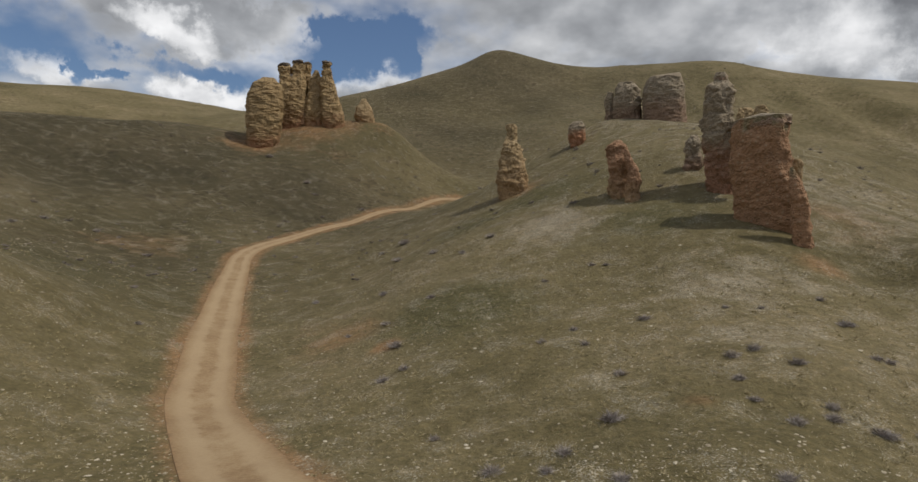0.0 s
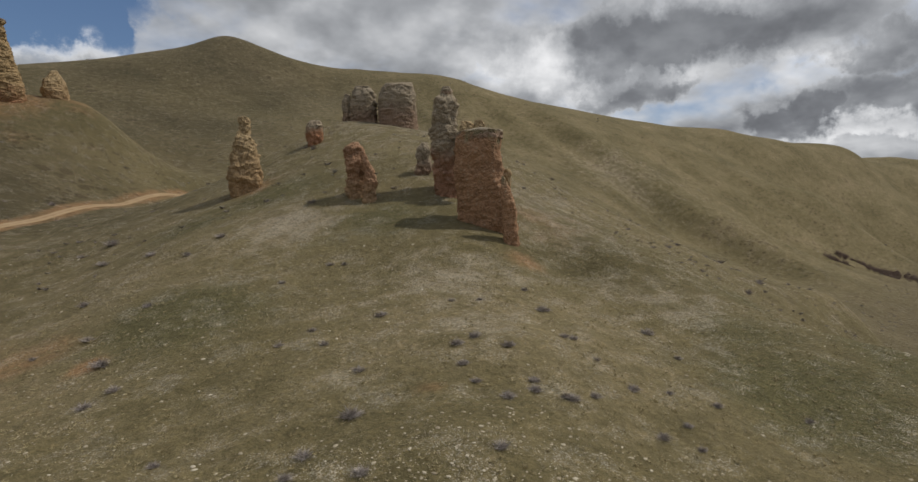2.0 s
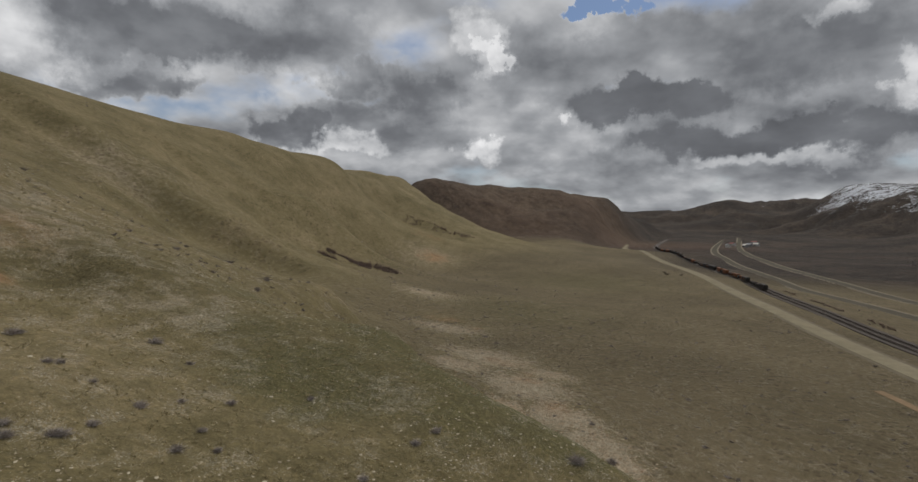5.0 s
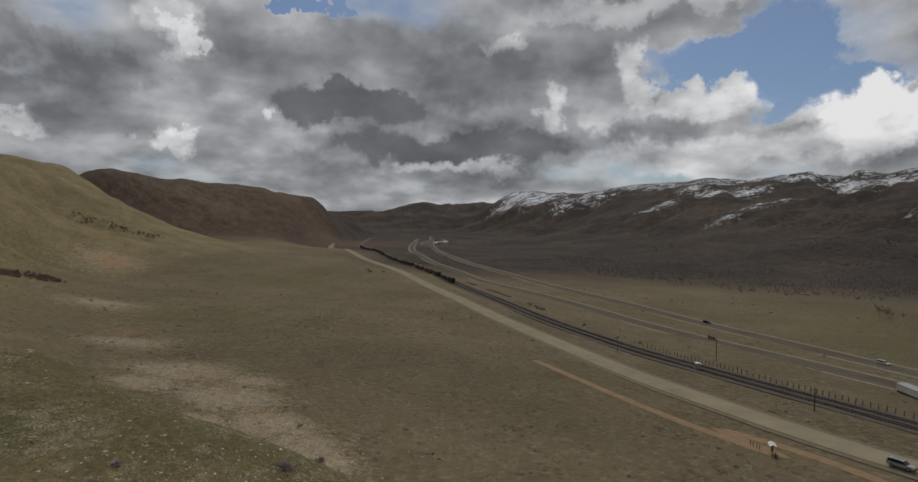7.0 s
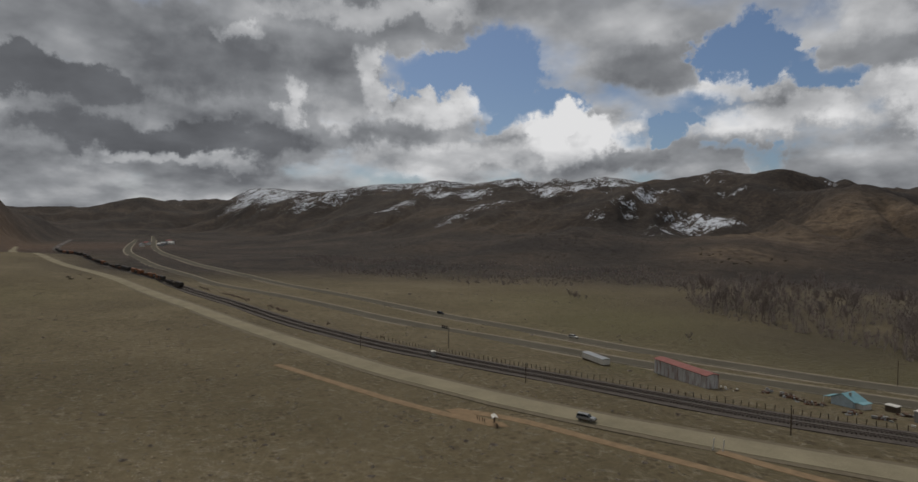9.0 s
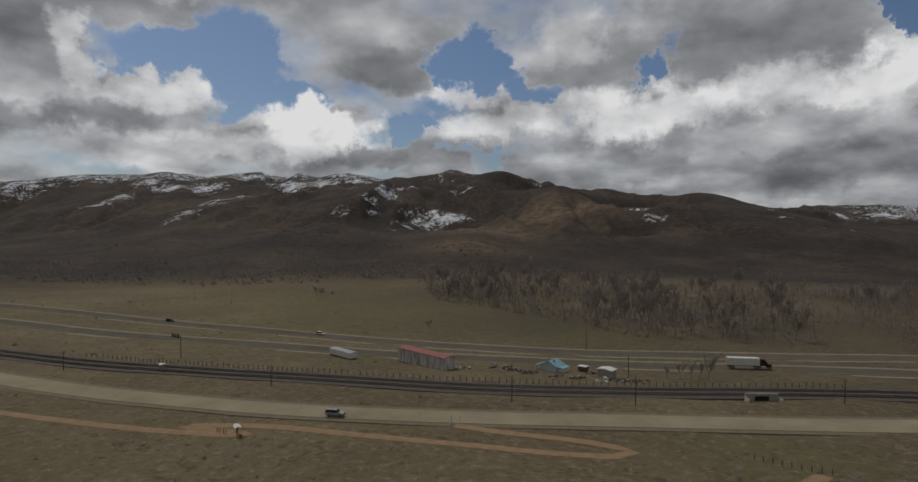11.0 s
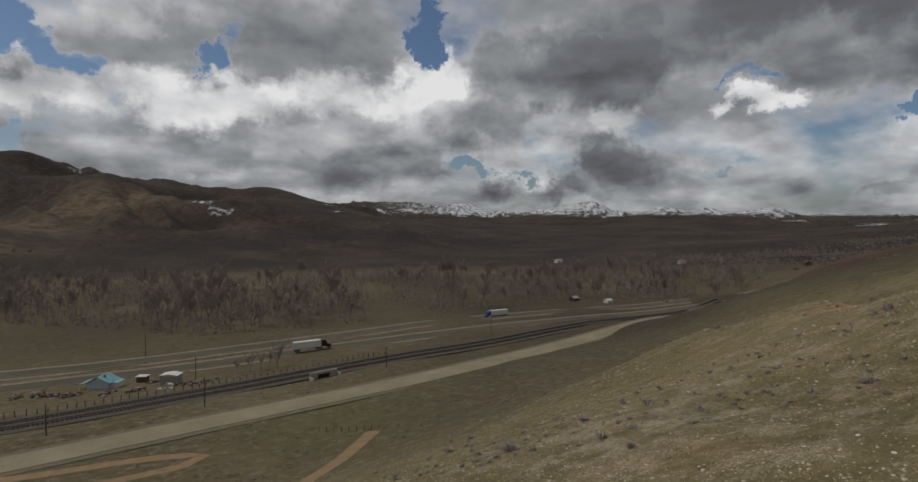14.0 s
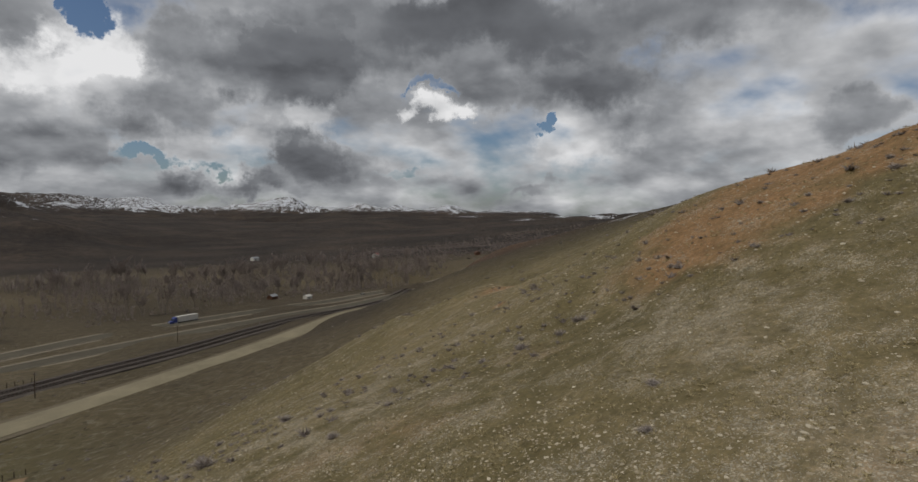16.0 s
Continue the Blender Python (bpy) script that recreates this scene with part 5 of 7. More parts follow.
def made(fn, *args):
    bm = bmesh.new()
    fn(bm, *args)
    bmesh.ops.recalc_face_normals(bm, faces=bm.faces)
    return bm


def boxes(rows):
    bm = bmesh.new()
    for c, s in rows:
        box(bm, c, s)
    bmesh.ops.recalc_face_normals(bm, faces=bm.faces)
    return bm


def rod(a, b, r0, r1=None, seg=6):
    return made(tube, a, b, r0, r1, seg)


white_paint = plain("white_paint", (0.62, 0.6, 0.55), 0.6, 0, 0.18, 0.8)
grey_metal = plain("grey_metal", (0.3, 0.3, 0.29), 0.5, 0.3, 0.3, 1.2)
black_rubber = plain("rubber", (0.02, 0.02, 0.022), 0.85, 0, 0.3, 4)
dark_glass = plain("dark_glass", (0.02, 0.025, 0.03), 0.08, 0, 0.2, 1)
old_wood = plain("weathered_wood", (0.1, 0.075, 0.055), 0.9, 0, 0.35, 2.5)
rust = plain("rusty_steel", (0.14, 0.075, 0.05), 0.75, 0.3, 0.45, 0.9)
steel = plain("rail_steel", (0.2, 0.17, 0.15), 0.45, 0.7, 0.3, 1.0)
concrete = plain("concrete", (0.33, 0.31, 0.27), 0.9, 0, 0.25, 0.7)
red_roof = plain("faded_red_roofing", (0.26, 0.1, 0.085), 0.7, 0, 0.3, 0.5)
teal_roof = plain("teal_metal_roofing", (0.2, 0.38, 0.42), 0.5, 0.1, 0.2, 0.6)
pale_blue = plain("pale_blue_siding", (0.42, 0.5, 0.53), 0.7, 0, 0.2, 0.7)
black_paint = plain("black_paint", (0.02, 0.02, 0.022), 0.35, 0, 0.3, 2)
silver = plain("silver_paint", (0.34, 0.35, 0.36), 0.35, 0.3, 0.15, 1)
blue_paint = plain("blue_paint", (0.06, 0.08, 0.25), 0.4, 0, 0.2, 1)
maroon = plain("dark_red_paint", (0.05, 0.02, 0.018), 0.4, 0, 0.3, 1)
orange = plain("orange_paint", (0.2, 0.08, 0.035), 0.6, 0, 0.3, 0.6)
dark_steel = plain("dark_steel", (0.05, 0.045, 0.042), 0.7, 0.2, 0.4, 0.8)
chrome = plain("bright_trim", (0.6, 0.6, 0.58), 0.3, 0.8, 0.1, 2)
lamp_lens = plain("lamp_lens", (0.6, 0.58, 0.5), 0.2, 0, 0.1, 3)
red_lens = plain("red_lens", (0.3, 0.02, 0.02), 0.25, 0, 0.2, 3)


def siding_material():
    """Old corrugated sheet, whitewashed and streaked with rust."""
    m, nt, b = material("streaked_siding", 0.8)
    co = coords(nt)
    n = noise_tex(nt, vcalc(nt, "MULTIPLY", co, (1.0, 1.0, 0.18)), 0.9, 6, 0.7)
    put(nt, b.inputs["Base Color"], ramp(nt, n, [(0.32, (0.17, 0.08, 0.055)), (0.42, (0.33, 0.27, 0.25)), (0.55, (0.5, 0.5, 0.49)), (0.66, (0.62, 0.6, 0.58))]))
    return m


siding = siding_material()


def at_pt(pts, x):
    """The place and heading on a line nearest to the given x."""
    i = min(range(1, len(pts) - 1), key=lambda k: abs(pts[k].x - x))
    d = pts[i + 1] - pts[i - 1]
    return pts[i], math.degrees(math.atan2(d.y, d.x))


# ---- railway ----
def along(pts, offset):
    out = []
    n = len(pts)
    for i, p in enumerate(pts):
        d = pts[min(i + 1, n - 1)] - pts[max(i - 1, 0)]
        out.append(p + Vector((d.y, -d.x, 0)).normalized() * offset)
    return out


def level(pts):
    zs = height([p.x for p in pts], [p.y for p in pts])
    return np.convolve(np.pad(zs, 4, mode="edge"), np.ones(9) / 9, mode="valid")


rail_z = level(RAIL)
BED = 0.42
for centre in (-2.3, 2.3):
    for gauge in (-0.75, 0.75):
        bm = bmesh.new()
        prev = None
        for p, z in zip(along(RAIL, centre + gauge), rail_z):
            q = [bm.verts.new((p.x, p.y + dy, z + BED + dz)) for dy, dz in ((-0.07, 0.1), (-0.05, 0.3), (0.05, 0.3), (0.07, 0.1))]
            if prev:
                for i in range(3):
                    bm.faces.new((prev[i], q[i], q[i + 1], prev[i + 1]))
            prev = q
        bmesh.ops.recalc_face_normals(bm, faces=bm.faces)
        tagged(part("rail", bm, steel), "worn steel rail on dark wooden ties", "rail", group="railway rails", kind="structure")
tie_v, tie_f = [], []
for centre in (-2.3, 2.3):
    line = along(RAIL, centre)
    for (p, za), (q, zb) in zip(zip(line, rail_z), zip(line[1:], rail_z[1:])):
        if math.hypot(p.x, p.y) > 520:
            continue
        d = (q - p)
        k = max(1, int(d.length / 0.95))
        u = d.normalized()
        s = Vector((u.y, -u.x, 0))
        for i in range(k):
            c = p + d * (i / k)
            z = za + (zb - za) * i / k + BED
            o = len(tie_v)
            for dz in (-0.1, 0.16):
                for a, e in ((-0.17, -1.35), (0.17, -1.35), (0.17, 1.35), (-0.17, 1.35)):
                    w = c + u * a + s * e
                    tie_v.append((w.x, w.y, z + dz))
            tie_f += [(o + 4, o + 5, o + 6, o + 7), (o, o + 1, o + 5, o + 4), (o + 1, o + 2, o + 6, o + 5), (o + 2, o + 3, o + 7, o + 6), (o + 3, o, o + 4, o + 7)]
me = bpy.data.meshes.new("railway_ties")
me.from_pydata(tie_v, [], tie_f)
me.materials.append(plain("creosoted_wood", (0.035, 0.026, 0.02), 0.9, 0, 0.4, 2))
tagged(new("railway_ties", me), "dark creosoted wooden ties under both tracks", "railway ties", kind="stuff")


def rail_spot(x, centre):
    line = along(RAIL, centre)
    i = min(range(1, len(line) - 1), key=lambda k: abs(line[k].x - x))
    d = line[i + 1] - line[i - 1]
    return line[i], rail_z[i] + BED + 0.3, math.degrees(math.atan2(d.y, d.x))


def bogies(ob, half):
    for sx in (-1, 1):
        b = part("bogie", boxes([((sx * half, 0, 0.55), (2.6, 1.9, 0.35))]), dark_steel, ob)
        for wx in (-0.9, 0.9):
            for wy in (-0.75, 0.75):
                part("wheel", rod((sx * half + wx, wy - 0.07, 0.46), (sx * half + wx, wy + 0.07, 0.46), 0.46, None, 10), dark_steel, b)


def locomotive():
    ob = thing("locomotive", 0, 0, 0, 0, "orange and black diesel locomotive on the railway", "locomotive", "freight train")
    part("underframe", boxes([((0, 0, 1.15), (20.5, 3.0, 0.5)), ((0, 0, 0.7), (6.0, 2.2, 0.7))]), black_paint, ob)
    part("hood", boxes([((-2.2, 0, 2.7), (14.5, 2.0, 2.6)), ((-8.6, 0, 3.2), (2.6, 3.0, 1.6))]), orange, ob)
    part("cab", made(side_prism, [(5.2, 1.4), (8.2, 1.4), (8.2, 3.6), (7.6, 4.4), (5.2, 4.4)], -1.5, 1.5), orange, ob)
    part("nose", made(side_prism, [(8.2, 1.4), (10.0, 1.4), (9.9, 2.7), (8.2, 3.1)], -1.1, 1.1), black_paint, ob)
    part("windscreen", boxes([((8.16, 0, 3.55), (0.2, 2.2, 0.6))]), dark_glass, ob)
    bogies(ob, 6.6)
    return ob


def gondola(paint, label):
    ob = thing("gondola_car", 0, 0, 0, 0, label, "rail wagon", "freight train")
    part("floor_frame", boxes([((0, 0, 1.1), (15.6, 2.6, 0.3)), ((8.2, 0, 0.95), (1.0, 0.4, 0.3)), ((-8.2, 0, 0.95), (1.0, 0.4, 0.3))]), dark_steel, ob)
    part("side_wall", boxes([((0, 1.45, 2.15), (15.6, 0.1, 1.9))] + [((x * 1.7, 1.54, 2.15), (0.18, 0.1, 1.9)) for x in range(-4, 5)]), paint, ob)
    part("side_wall", boxes([((0, -1.45, 2.15), (15.6, 0.1, 1.9))] + [((x * 1.7, -1.54, 2.15), (0.18, 0.1, 1.9)) for x in range(-4, 5)]), paint, ob)
    part("end_wall", boxes([((7.8, 0, 2.15), (0.1, 2.9, 1.9))]), paint, ob)
    part("end_wall", boxes([((-7.8, 0, 2.15), (0.1, 2.9, 1.9))]), paint, ob)
    bm = bmesh.new()
    bmesh.ops.create_grid(bm, x_segments=14, y_segments=4, size=1)
    for v in bm.verts:
        v.co = Vector((v.co.x * 7.7, v.co.y * 1.4, 2.6 + 0.45 * (1 - v.co.y ** 2) + 0.25 * noise.noise(Vector((v.co.x * 5, v.co.y * 3, 1.2)))))
    part("load", bm, ballast_mat, ob, "heap of dark gravel")
    bogies(ob, 5.6)
    return ob


def hopper(paint, label):
    ob = thing("hopper_car", 0, 0, 0, 0, label, "rail wagon", "freight train")
    part("body", made(side_prism, [(-5.5, 1.0), (-3.6, 0.7), (3.6, 0.7), (5.5, 1.0), (8.2, 2.2), (8.2, 4.3), (-8.2, 4.3), (-8.2, 2.2)], -1.5, 1.5), paint, ob)
    part("roof", made(prism, [(-1.5, 4.3), (1.5, 4.3), (0.7, 4.65), (-0.7, 4.65)], -8.2, 8.2), paint, ob)
    part("underframe", boxes([((0, 0, 1.05), (17.4, 0.6, 0.3))]), dark_steel, ob)
    for x in range(-3, 4):
        for s in (-1.54, 1.54):
            part("rib", boxes([((x * 2.3, s, 3.2), (0.16, 0.09, 2.1))]), paint, ob)
    bogies(ob, 6.2)
    return ob


train = [locomotive(), gondola(rust, "rusty gondola wagon heaped with gravel"), hopper(dark_steel, "dark grey covered hopper wagon"), gondola(dark_steel, "black gondola wagon heaped with gravel"), hopper(orange, "faded orange covered hopper wagon")]
rnd = random.Random(5)
pos, first = 497.0, [True] * 5
while pos < 1300:
    n = rnd.choice((1, 1, 3, 3, 2)) if pos < 560 else (0 if pos < 615 else rnd.choice((1, 2, 3, 3, 3, 2, 4)))
    step = 22.0 if n == 0 else 18.6
    p, z, turn = rail_spot(pos, 2.3)
    p = p + Vector((math.cos(radians(turn)), math.sin(radians(turn)), 0)) * (pos - p.x)
    if first[n]:
        train[n].matrix_world = pose(p.x, p.y, z, 0, 0, turn)
        first[n] = False
    else:
        copy_thing(train[n], pose(p.x, p.y, z, 0, 0, turn))
    pos += step

# ---- fence and poles beside the railway ----
fence = thing("rail_fence", 0, 0, 0, 0, "leaning dark wooden fence posts with wire beside the tracks", "fence")
fl = along(RAIL, -10.5)
posts = []
for a, b in zip(fl, fl[1:]):
    if -20 < a.x < 235:
        for k in range(4):
            posts.append(a + (b - a) * k / 4)
fz = height([p.x for p in posts], [p.y for p in posts])
post_mesh = None
for p, z in zip(posts, fz):
    if post_mesh is None:
        first_post = part("post", made(tube, (0, 0, -0.4), (0, 0, 1.5), 0.13, 0.11, 6), old_wood, fence)
        post_mesh = first_post.data
        ob = first_post
    else:
        ob = new("post", post_mesh)
        ob.parent = fence
    ob.matrix_world = pose(p.x, p.y, z, rnd.uniform(-7, 7), rnd.uniform(-7, 7), 0) @ Matrix.Diagonal((1, 1, rnd.uniform(0.8, 1.15), 1))
for hgt in (0.6, 1.1):
    bm = bmesh.new()
    for (p, za), (q, zb) in zip(zip(posts, fz), zip(posts[1:], fz[1:])):
        tube(bm, (p.x, p.y, za + hgt), (q.x, q.y, zb + hgt), 0.012, None, 3)
    part("wire", bm, grey_metal, fence)


def pole(x, y, h, arms=1, label="weathered wooden utility pole with a crossarm"):
    z = ground(x, y)
    ob = thing("utility_pole", x, y, z, 18, label, "utility pole", "poles in the valley")
    part("pole", rod((0, 0, -0.8), (0, 0, h), 0.17, 0.11, 8), old_wood, ob)
    for k in range(arms):
        a = part("crossarm", boxes([((0, 0.16, h - 0.5 - k), (0.12, 2.4, 0.14))]), old_wood, ob)
        for s in (-1.0, -0.4, 0.4, 1.0):
            part("insulator", rod((0, s + 0.16, h - 0.45 - k), (0, s + 0.16, h - 0.25 - k), 0.06, 0.04, 6), grey_metal, a)


for x, y, h in ((62.9, -148.3, 7.5), (134.7, -127.1, 6.5), (71, -252.5, 9.0), (-73.9, -250, 7.0), (212, -107, 6.5), (41.7, -201.4, 8.5), (31.4, -161.7, 8.5), (-20, -192, 7.0)):
    pole(x, y, h)

# signal mast with a cross bar of lamps
sx, sy = 200, -143
sz = ground(sx, sy)
mast = thing("signal_mast", sx, sy, sz, 0, "dark railway signal mast with lamp heads on a bracket", "railway signal")
part("mast", rod((0, 0, -0.5), (0, 0, 9.0), 0.16, 0.12, 8), dark_steel, mast)
part("bracket", boxes([((2.4, 0, 8.2), (5.4, 0.14, 0.14))]), dark_steel, mast)
for k in (1.6, 3.2, 4.8):
    head = part("signal_head", boxes([((k, 0, 8.6), (0.7, 0.3, 1.5))]), black_paint, mast)
    part("lamp_lens", rod((k, 0.14, 8.9), (k, 0.22, 8.9), 0.12, None, 8), red_lens, head)
cab_z = ground(183, -123.5)
cabinet = thing("signal_cabinet", 183, -123.5, cab_z, -15, "small white railway equipment cabinet with a pale roof", "equipment cabinet")
part("body", boxes([((0, 0, 1.1), (1.8, 1.4, 2.3))]), grey_metal, cabinet)
part("roof", made(prism, [(-0.9, 2.25), (0.9, 2.25), (0.9, 2.4), (0, 2.6), (-0.9, 2.4)], -1.1, 1.1), white_paint, cabinet)
part("door", boxes([((0.3, 0.72, 1.1), (0.9, 0.05, 1.8))]), silver, cabinet)

# culvert under the tracks
cx, cy = 1.5, -186.5
cz = ground(cx, cy)
p, _, turn = rail_spot(1.5, 6.4)
culvert = thing("culvert", p.x, p.y, ground(p.x, p.y) - 0.6, turn, "grey concrete culvert mouth below the railway", "culvert")
part("headwall", boxes([((-3.4, 0, 0.9), (2.6, 0.6, 3.2)), ((3.4, 0, 0.9), (2.6, 0.6, 3.2)), ((0, 0, 2.1), (4.4, 0.6, 0.8))]), concrete, culvert)
part("wing_wall", boxes([((-4.8, -1.4, 0.4), (0.4, 2.8, 2.0))]), concrete, culvert)
part("wing_wall", boxes([((4.8, -1.4, 0.4), (0.4, 2.8, 2.0))]), concrete, culvert)
# solid black box paints the shade inside the culvert
part("opening", boxes([((0, 0.15, 0.4), (4.3, 0.5, 2.6))]), black_paint, culvert, "black box painted as the passage's shade")


# ---- buildings across the tracks ----
def shed():
    x, y = 115.5, -187.0
    ob = thing("long_shed", x, y, ground(x, y) - 0.1, 163, "long whitewashed rusty shed with a faded red roof", "shed")
    L, W, H = 26.5, 5.0, 5.2
    wall = part("wall", boxes([((0, -W / 2, H / 2), (L, 0.2, H))] + [((k * 0.9, -W / 2 - 0.12, H / 2), (0.12, 0.06, H)) for k in range(-14, 15)]), siding, ob)
    part("wall", boxes([((0, W / 2, H / 2), (L, 0.2, H))] + [((k * 0.9, W / 2 + 0.12, H / 2), (0.12, 0.06, H)) for k in range(-14, 15)]), siding, ob)
    for s in (-1, 1):
        part("end_wall", made(prism, [(-W / 2, 0), (W / 2, 0), (W / 2, H), (0, H + 0.55), (-W / 2, H)], s * L / 2 - 0.1, s * L / 2 + 0.1), siding, ob)
        part("roof", made(prism, [(0, H + 0.62), (s * (W / 2 + 0.4), H + 0.02), (s * (W / 2 + 0.4), H + 0.16), (0, H + 0.78)], -L / 2 - 0.4, L / 2 + 0.4), red_roof, ob)
    part("door", boxes([((4.2, W / 2 + 0.16, 1.7), (3.2, 0.1, 3.4))]), rust, ob)
    part("door", boxes([((-6.0, W / 2 + 0.16, 1.5), (2.0, 0.1, 3.0))]), old_wood, ob)
    for k in (-10.0, -1.0, 9.5):
        w = part("window", boxes([((k, W / 2 + 0.14, 2.6), (1.4, 0.08, 1.1))]), old_wood, ob)
        part("pane", boxes([((k, W / 2 + 0.19, 2.6), (1.2, 0.04, 0.9))]), dark_glass, w)
    part("downpipe", rod((-3.2, W / 2 + 0.25, 0), (-3.2, W / 2 + 0.25, H), 0.07), rust, ob)


def mobile_home():
    x, y = 154.0, -184.5
    ob = thing("mobile_home", x, y, ground(x, y), 165, "long white single-wide mobile home with dark windows", "mobile home")
    part("skirting", boxes([((0, 0, 0.35), (14.2, 3.3, 0.7))]), old_wood, ob)
    part("wall", boxes([((0, 0, 1.75), (14.4, 3.5, 2.1))]), white_paint, ob)
    part("roof", made(prism, [(-1.9, 2.8), (1.9, 2.8), (1.9, 2.92), (0, 3.2), (-1.9, 2.92)], -7.4, 7.4), silver, ob)
    for k in (-5.0, -2.8, 0.2, 3.0, 5.0):
        w = part("window", boxes([((k, 1.77, 1.95), (1.3, 0.08, 0.9))]), grey_metal, ob)
        part("pane", boxes([((k, 1.82, 1.95), (1.1, 0.04, 0.7))]), dark_glass, w)
    d = part("door", boxes([((1.6, 1.78, 1.65), (0.9, 0.08, 1.9))]), maroon, ob)
    part("handle", boxes([((1.95, 1.85, 1.6), (0.06, 0.08, 0.12))]), chrome, d)


def teal_house():
    x, y = 70.0, -203.5
    ob = thing("cottage", x, y, ground(x, y) - 0.1, 170, "small cottage with pale blue walls and teal metal roof", "house")
    H = 3.0
    part("wall", boxes([((0, 0, H / 2), (8.0, 7.0, H))]), pale_blue, ob)
    for s in (-1, 1):
        part("gable", made(side_prism, [(-4.0, H), (4.0, H), (0, H + 2.0)], s * 3.5 - 0.1, s * 3.5 + 0.1), pale_blue, ob)
        part("roof", made(side_prism, [(0, H + 2.1), (s * 4.8, H - 0.3), (s * 4.8, H - 0.12), (0, H + 2.3)], -4.0, 4.0), teal_roof, ob)
    part("porch_roof", made(side_prism, [(-4.0, H - 0.1), (-7.4, H - 0.9), (-7.4, H - 0.75), (-4.0, H + 0.08)], -3.0, 3.6), teal_roof, ob)
    for yy in (-2.8, 0.3, 3.4):
        part("porch_post", rod((-7.2, yy, 0), (-7.2, yy, H - 0.85), 0.09), white_paint, ob)
    part("lean_to", boxes([((5.4, 0.4, 1.2), (2.9, 5.4, 2.4))]), white_paint, ob)
    part("lean_to_roof", made(side_prism, [(3.9, 2.75), (7.1, 2.4), (7.1, 2.55), (3.9, 2.9)], -2.6, 3.5), teal_roof, ob)
    # garage doorway: a black slab paints its shaded inside
    d = part("door", boxes([((0.3, 3.56, 1.05), (3.0, 0.1, 2.1))]), black_paint, ob, "black slab painted as the open garage's shade")
    for k in (-2.6, 3.0):
        w = part("window", boxes([((k, 3.56, 1.7), (1.2, 0.08, 1.0))]), white_paint, ob)
        part("pane", boxes([((k, 3.62, 1.7), (1.0, 0.04, 0.8))]), dark_glass, w)
    part("chimney", boxes([((1.6, -1.2, H + 1.8), (0.7, 0.7, 1.7))]), concrete, ob)
    return ob


def white_shed():
    x, y = 48.4, -198.5
    ob = thing("garden_shed", x, y, ground(x, y) - 0.1, 168, "pale grey metal shed with a white low-pitched roof", "shed")
    part("wall", boxes([((0, 0, 2.0), (6.2, 4.6, 4.0))] + [((k * 0.62, 2.34, 2.0), (0.1, 0.06, 4.0)) for k in range(-4, 5)]), grey_metal, ob)
    part("roof", made(side_prism, [(-3.4, 4.0), (3.4, 4.0), (3.4, 4.15), (0, 4.75), (-3.4, 4.15)], -2.5, 2.5), white_paint, ob)
    part("door", boxes([((1.2, 2.36, 1.3), (2.2, 0.08, 2.6))]), silver, ob)
    return ob


shed(), mobile_home()
teal_house().scale = (0.82, 0.82, 0.82)
white_shed().scale = (0.85, 0.85, 0.8)
x, y = 59.5, -208.0
hut = thing("tool_hut", x, y, ground(x, y) - 0.05, 170, "low dark hut with a white slanted roof", "shed")
part("wall", boxes([((0, 0, 1.0), (3.0, 2.4, 2.0))]), old_wood, hut)
part("roof", boxes([((0, 0, 2.1), (3.5, 2.9, 0.16))]), white_paint, hut)
part("door", boxes([((0.2, 1.22, 0.9), (1.0, 0.06, 1.7))]), black_paint, hut)


def junk(x, y, k, label, mats):
    """A heap of scrap: many bent and broken pieces."""
    ob = thing("scrap_heap", x, y, ground(x, y) - 0.05, rnd.uniform(0, 90), label, "scrap heap", "scrap in the yard")
    for i, mt in enumerate(mats):
        for _ in range(k):
            bm = bmesh.new()
            s = (rnd.uniform(0.3, 1.6), rnd.uniform(0.2, 0.9), rnd.uniform(0.15, 0.7))
            box(bm, (rnd.gauss(0, 1.8), rnd.gauss(0, 0.8), s[2] / 2 + rnd.uniform(0, 0.5)), s, rnd.uniform(0, 3), rnd.uniform(0.6, 1))
            part("scrap", bm, mt, ob)


for x, y in ((91, -197), (85, -196.5), (80.5, -194), (75, -192), (64, -190), (57, -190.5), (54, -205), (42, -193.5), (38, -194.5)):
    junk(x, y, 9, "scattered heap of scrap timber, metal and junk", (rust, old_wood, grey_metal))
junk(47.5, -191.5, 7, "heap of white sacks and pale junk", (white_paint, grey_metal))
junk(99.5, -187.5, 5, "pale debris piled at the shed's end", (white_paint, old_wood))


# ---- vehicles ----
def wheels(ob, spots, r, w):
    for x, y in spots:
        t = part("wheel", rod((x, y - w / 2, r), (x, y + w / 2, r), r, None, 14), black_rubber, ob)
        part("rim", rod((x, y - w / 2 - 0.01, r), (x, y + w / 2 + 0.01, r), r * 0.58, None, 10), grey_metal, t)


